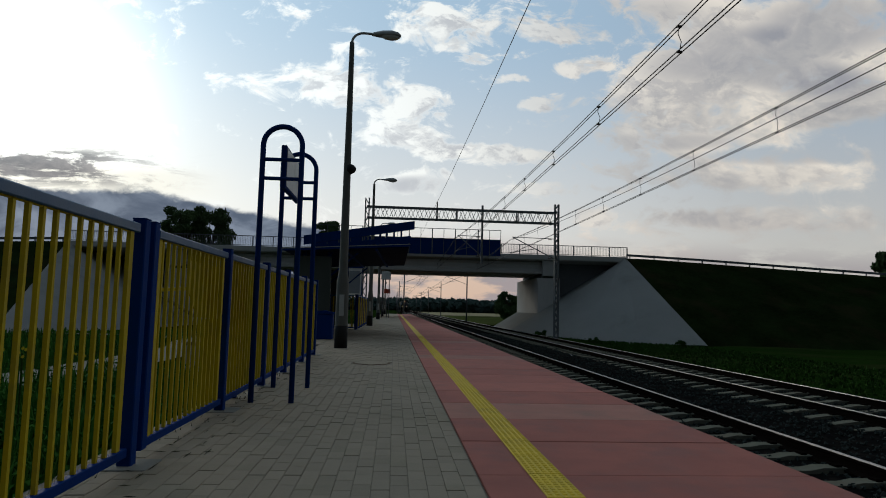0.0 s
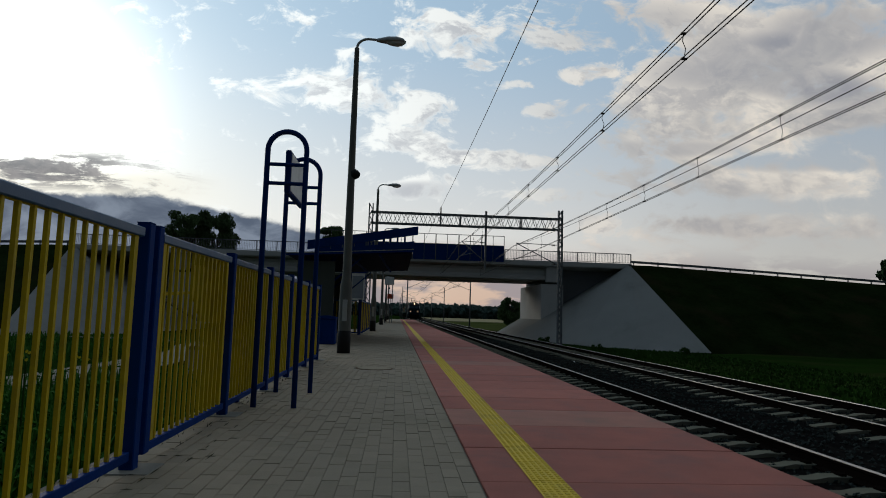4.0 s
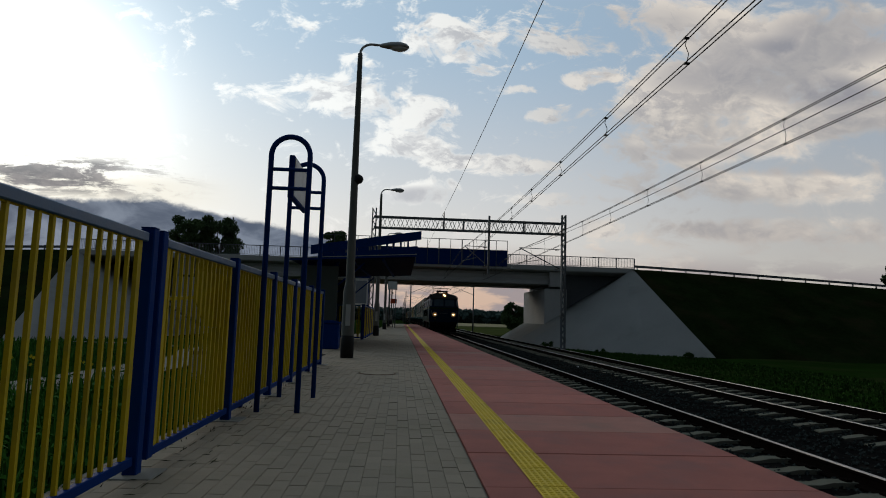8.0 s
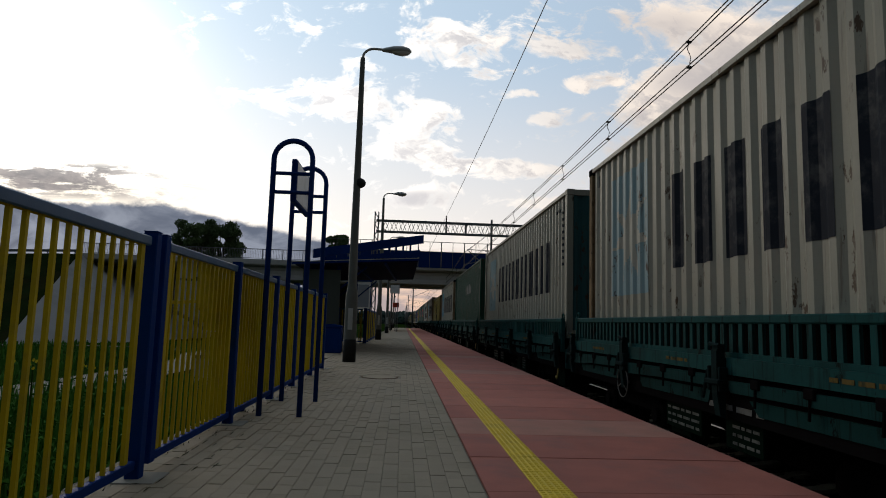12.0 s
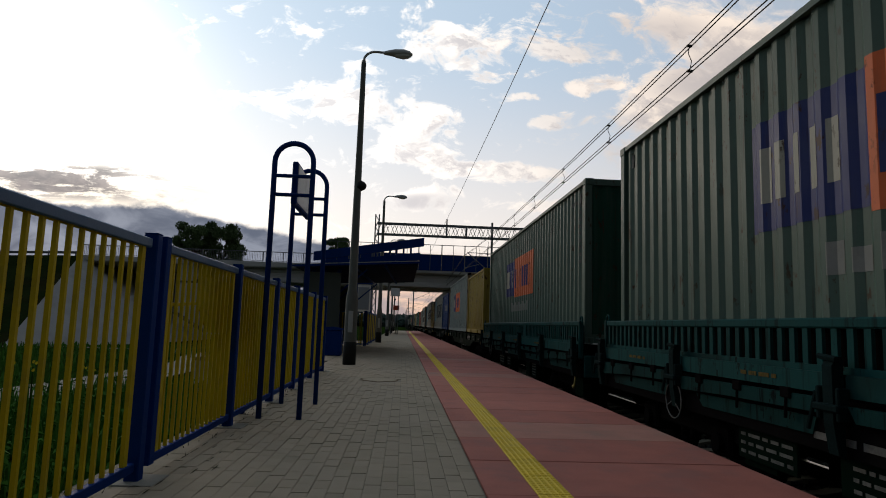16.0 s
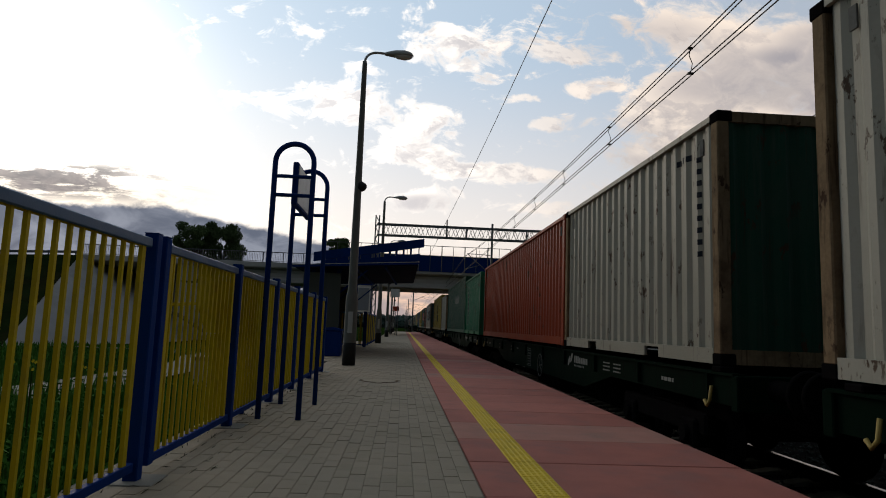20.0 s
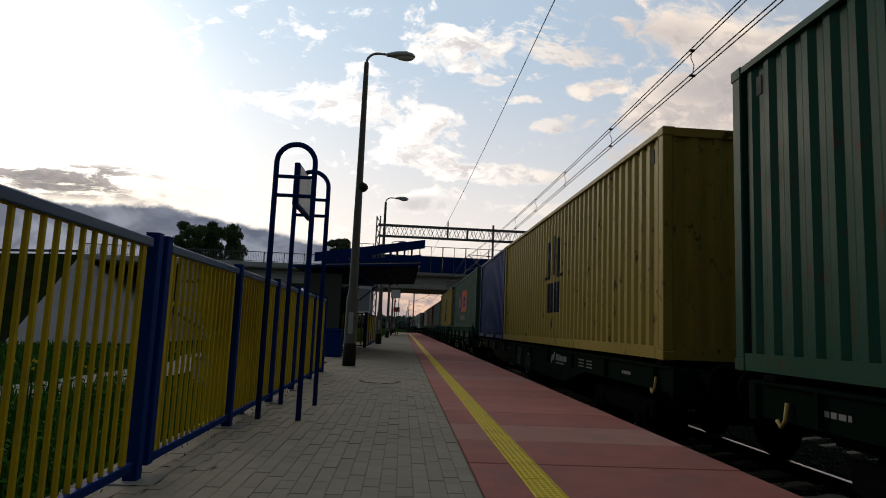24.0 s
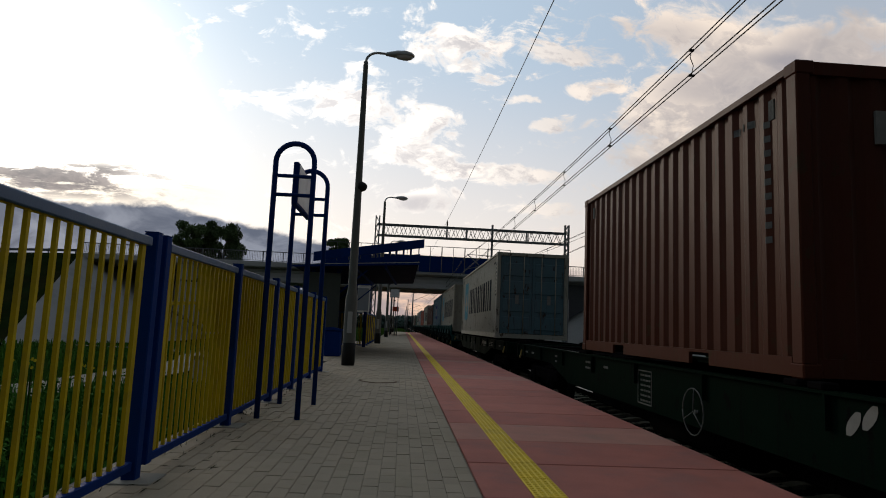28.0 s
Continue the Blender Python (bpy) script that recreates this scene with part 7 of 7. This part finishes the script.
    # underside
    for y in (4.5, L - 4.5):
        bg = part("bogie", made(box, -1.1, 1.1, y - 2.6, y + 2.6, zr + 0.5, zr + 0.85), GRIME, lo)
        for x in (-1.2, 1.2):
            bm = bmesh.new()
            box(bm, x - 0.1, x + 0.1, y - 2.6, y + 2.6, zr + 0.55, zr + 0.8, 0.03)
            for d in (-1.75, 0, 1.75):
                box(bm, x - 0.16, x + 0.16, y + d - 0.25, y + d + 0.25, zr + 0.42, zr + 0.8, 0.04)
                for e in (-0.4, 0.4):
                    tube(bm, (x, y + d + e, zr + 0.4), (x, y + d + e, zr + 0.8), 0.08)
            part("bogie_frame", bm, GRIME, bg)
        for d in (-1.75, 0, 1.75):
            for x in (-0.75, 0.75):
                bm = bmesh.new()
                lathe(bm, [(0.6, -0.065), (0.605, 0.05), (0.63, 0.055), (0.63, 0.07), (0.2, 0.07)], (x, y + d, zr + 0.61), 22, "X")
                part("wheel", bm, GRIME, bg)
    for a, b in ((8.1, 8.9), (9.05, 9.6), (9.75, 10.4)):
        part("equipment_case", made(box, -1.38, 1.38, a, b, zr + 0.4, zr + 1.08, 0.04), WAGON_GREEN, lo)
    # roof gear
    for y in [5.3 + 0.95 * i for i in range(9)]:
        for x in (-1, 1):
            part("roof_bracket", made(pipe, [(x * 1.36, y, zr + 3.64), (x * 1.3, y - 0.12, zr + 3.92), (x * 1.1, y - 0.22, zr + 4.06), (x * 0.85, y - 0.24, zr + 4.08)], 0.02, 6), LOCO_ROOF, lo)
    bm = bmesh.new()
    prism(bm, [(-1.05, zr + 3.9), (-0.98, zr + 4.16), (-0.5, zr + 4.27), (0.5, zr + 4.27), (0.98, zr + 4.16), (1.05, zr + 3.9)], 5.0, 9.6)
    part("roof_housing", bm, GRIME, lo, "black ventilation housing on the roof")
    part("roof_tank", made(lathe, [(0.34, zr + 3.8), (0.34, zr + 4.28), (0.3, zr + 4.33)], (-0.72, 10.5, 0), 16), LOCO_ROOF, lo, "round grey roof tank")
    for y in (2.0, 2.7, 9.9, 11.4, 12.0, 15.8, 16.5):
        part("roof_insulator", made(lathe, [(0.03, zr + 3.78), (0.06, zr + 3.9), (0.03, zr + 3.93), (0.06, zr + 3.97), (0.02, zr + 4.02)], (-0.85, y, 0), 8), CERAMIC, lo)
    part("roof_cable", made(pipe, [(-0.4, 2.9, zr + 4.1), (-0.62, 3.4, zr + 4.35), (-0.5, 4.0, zr + 4.3), (-0.6, 4.6, zr + 4.4), (-0.4, 5.0, zr + 4.25)], 0.022, 6), GRIME, lo)
    part("bus_bar", made(pipe, [(-0.4, 9.6, zr + 4.3), (-0.35, 11.2, zr + 4.34), (-0.4, 13.0, zr + 4.36)], 0.025), GRIME, lo)
    for y, raised in ((4.0, False), (14.4, True)):
        bm = bmesh.new()
        base = zr + 4.32
        for x in (-0.45, 0.45):
            for d in (-0.6, 0.6):
                lathe(bm, [(0.05, 0), (0.09, 0.03), (0.06, 0.07), (0.09, 0.1), (0.05, 0.16)], (x, y + d, base - 0.12), 8)
                tube(bm, (x, y + d, zr + 3.88), (x, y + d, base - 0.1), 0.05)
        pan = part("pantograph", bm, CERAMIC, lo)
        bm = bmesh.new()
        for x in (-0.45, 0.45):
            tube(bm, (x, y - 0.7, base + 0.06), (x, y + 0.7, base + 0.06), 0.03)
        for d in (-0.7, 0.7):
            tube(bm, (-0.6, y + d, base + 0.06), (0.6, y + d, base + 0.06), 0.03)
        h = (zr + 5.59 - base - 0.03) if raised else 0.42
        k = 0.5 if raised else 0.2
        for s in (-1, 1):
            for x in (-0.5, 0.5):
                tube(bm, (x, y + s * 0.55, base + 0.08), (x * 0.8, y + s * (1.15 if raised else 1.0), base + h * k), 0.022)
                tube(bm, (x * 0.8, y + s * (1.15 if raised else 1.0), base + h * k), (x * 1.1, y + s * 0.12, base + h - 0.06), 0.016)
            tube(bm, (-0.4, y + s * (1.15 if raised else 1.0), base + h * k), (0.4, y + s * (1.15 if raised else 1.0), base + h * k), 0.018)
            pipe(bm, [(-0.95, y + s * 0.18, base + h - 0.2), (-0.78, y + s * 0.18, base + h - 0.03), (0.78, y + s * 0.18, base + h - 0.03), (0.95, y + s * 0.18, base + h - 0.2)], 0.02)
        part("pantograph_frame", bm, GRIME, pan)
    TRAIN.append((lo, 14.3, 0.0))
    return lo


make_loco()

# ---- paving pieces ----
def make_paving():
    rnd = random.Random(5)
    # red slabs with tactile strip
    w = EDGE - SEAM - 0.008

    def slab(dz):
        return mesh_of("red_slab", made(box, 0, w, 0.004, 0.966, -0.16, dz, 0.005), RED_SLAB)
    kinds = [slab(0.0), slab(-0.002), slab(0.001)]
    k0 = -18
    pale = mesh_of("red_slab", made(box, 0, w, 0.004, 0.966, -0.16, 0.0, 0.005), FADED_SLAB)
    for i in range(k0, 95):
        piece("red_slab", pale if i in (2, 9, 15) else rnd.choice(kinds), platform, (SEAM + 0.008, 3.87 + 0.97 * i, 0))
    bm = bmesh.new()
    box(bm, SEAM + 0.02, EDGE - 0.05, PLAT_A, PLAT_B, -0.2, -0.02)
    part("slab_bedding", bm, JOINT, platform)
    me = mesh_of("tactile_tile", made(box, 0.002, 0.21, 0.006, 0.48, 0.0015, 0.006, 0.002), TACTILE)
    for i in range(-35, 170):
        piece("tactile_tile", me, platform, (0.835, 3.875 + 0.485 * i, 0))
    vs, fs = [], []
    for r in range(420):
        y = 1.8 + r * 0.0485
        for c in range(5):
            x = 0.862 + c * 0.041
            k = len(vs)
            for q, h in ((0.0135, 0.006), (0.009, 0.0105)):
                vs += [(x - q, y - q, h), (x + q, y - q, h), (x + q, y + q, h), (x - q, y + q, h)]
            fs += [(k, k + 1, k + 5, k + 4), (k + 1, k + 2, k + 6, k + 5), (k + 2, k + 3, k + 7, k + 6), (k + 3, k, k + 4, k + 7), (k + 4, k + 5, k + 6, k + 7)]
    me = bpy.data.meshes.new("tactile_studs")
    me.from_pydata(vs, [], fs)
    me.materials.append(TACTILE)
    ob = new("tactile_studs", me)
    ob.parent = platform
    tagged(ob, kind="stuff")
    # pavers, 10 by 20 cm, in running bond along the platform
    me = [mesh_of("paver", made(box, 0.001, 0.1015, 0.001, 0.199, -0.06, h, 0.0025), PAVER) for h in (0.0, -0.0015, 0.001, -0.0025)]
    near, far = [], []
    cols = 23
    x0 = SEAM - 0.008 - cols * 0.1025
    for c in range(cols):
        for r in range(-75, 175):
            y = 1.647 + 0.2 * r + (0.1 if c % 2 else 0.0)
            (near if 2.6 < y < 5.3 and c > 0 else far).append((x0 + c * 0.1025, y))
    for x in np.arange(-5.15, -1.9, 0.1025):
        for r in range(0, 95):
            far.append((float(x), 16.55 + 0.2 * r))
    near.sort(key=lambda p: abs(p[1] - 3.9))
    for x, y in near[:300]:
        piece("paver", rnd.choice(me), platform, (x, y, 0))
    vs, fs = [], []
    for x, y in near[300:] + far:
        if y > 36.5 or (x + 0.36 + 0.05) ** 2 + (y + 0.1 - 11.35) ** 2 < 0.13:
            continue
        h = rnd.choice((0.0, -0.0015, 0.001, -0.003))
        k = len(vs)
        vs += [(x + 0.001, y + 0.001, -0.05), (x + 0.1015, y + 0.001, -0.05), (x + 0.1015, y + 0.199, -0.05), (x + 0.001, y + 0.199, -0.05),
               (x + 0.0028, y + 0.0028, h), (x + 0.0997, y + 0.0028, h), (x + 0.0997, y + 0.1972, h), (x + 0.0028, y + 0.1972, h)]
        fs += [(k, k + 1, k + 5, k + 4), (k + 1, k + 2, k + 6, k + 5), (k + 2, k + 3, k + 7, k + 6), (k + 3, k, k + 4, k + 7), (k + 4, k + 5, k + 6, k + 7)]
    m2 = bpy.data.meshes.new("paver_field")
    m2.from_pydata(vs, [], fs)
    m2.materials.append(PAVER)
    ob = new("paver_field", m2)
    ob.parent = platform
    tagged(ob, kind="stuff")
    part("far_paving", made(box, -1.76, SEAM - 0.006, 36.6, PLAT_B, -0.05, -0.001), PAVER, platform)


make_paving()


# ---- what moves ----
def motions():
    for ob, s, z in TRAIN:
        x = ob.location.x
        walk(ob, [(t, pose(x, s - SPEED * (t - T_ZERO), z)) for t in (0, 7, 14, 21, 28)])


motions()
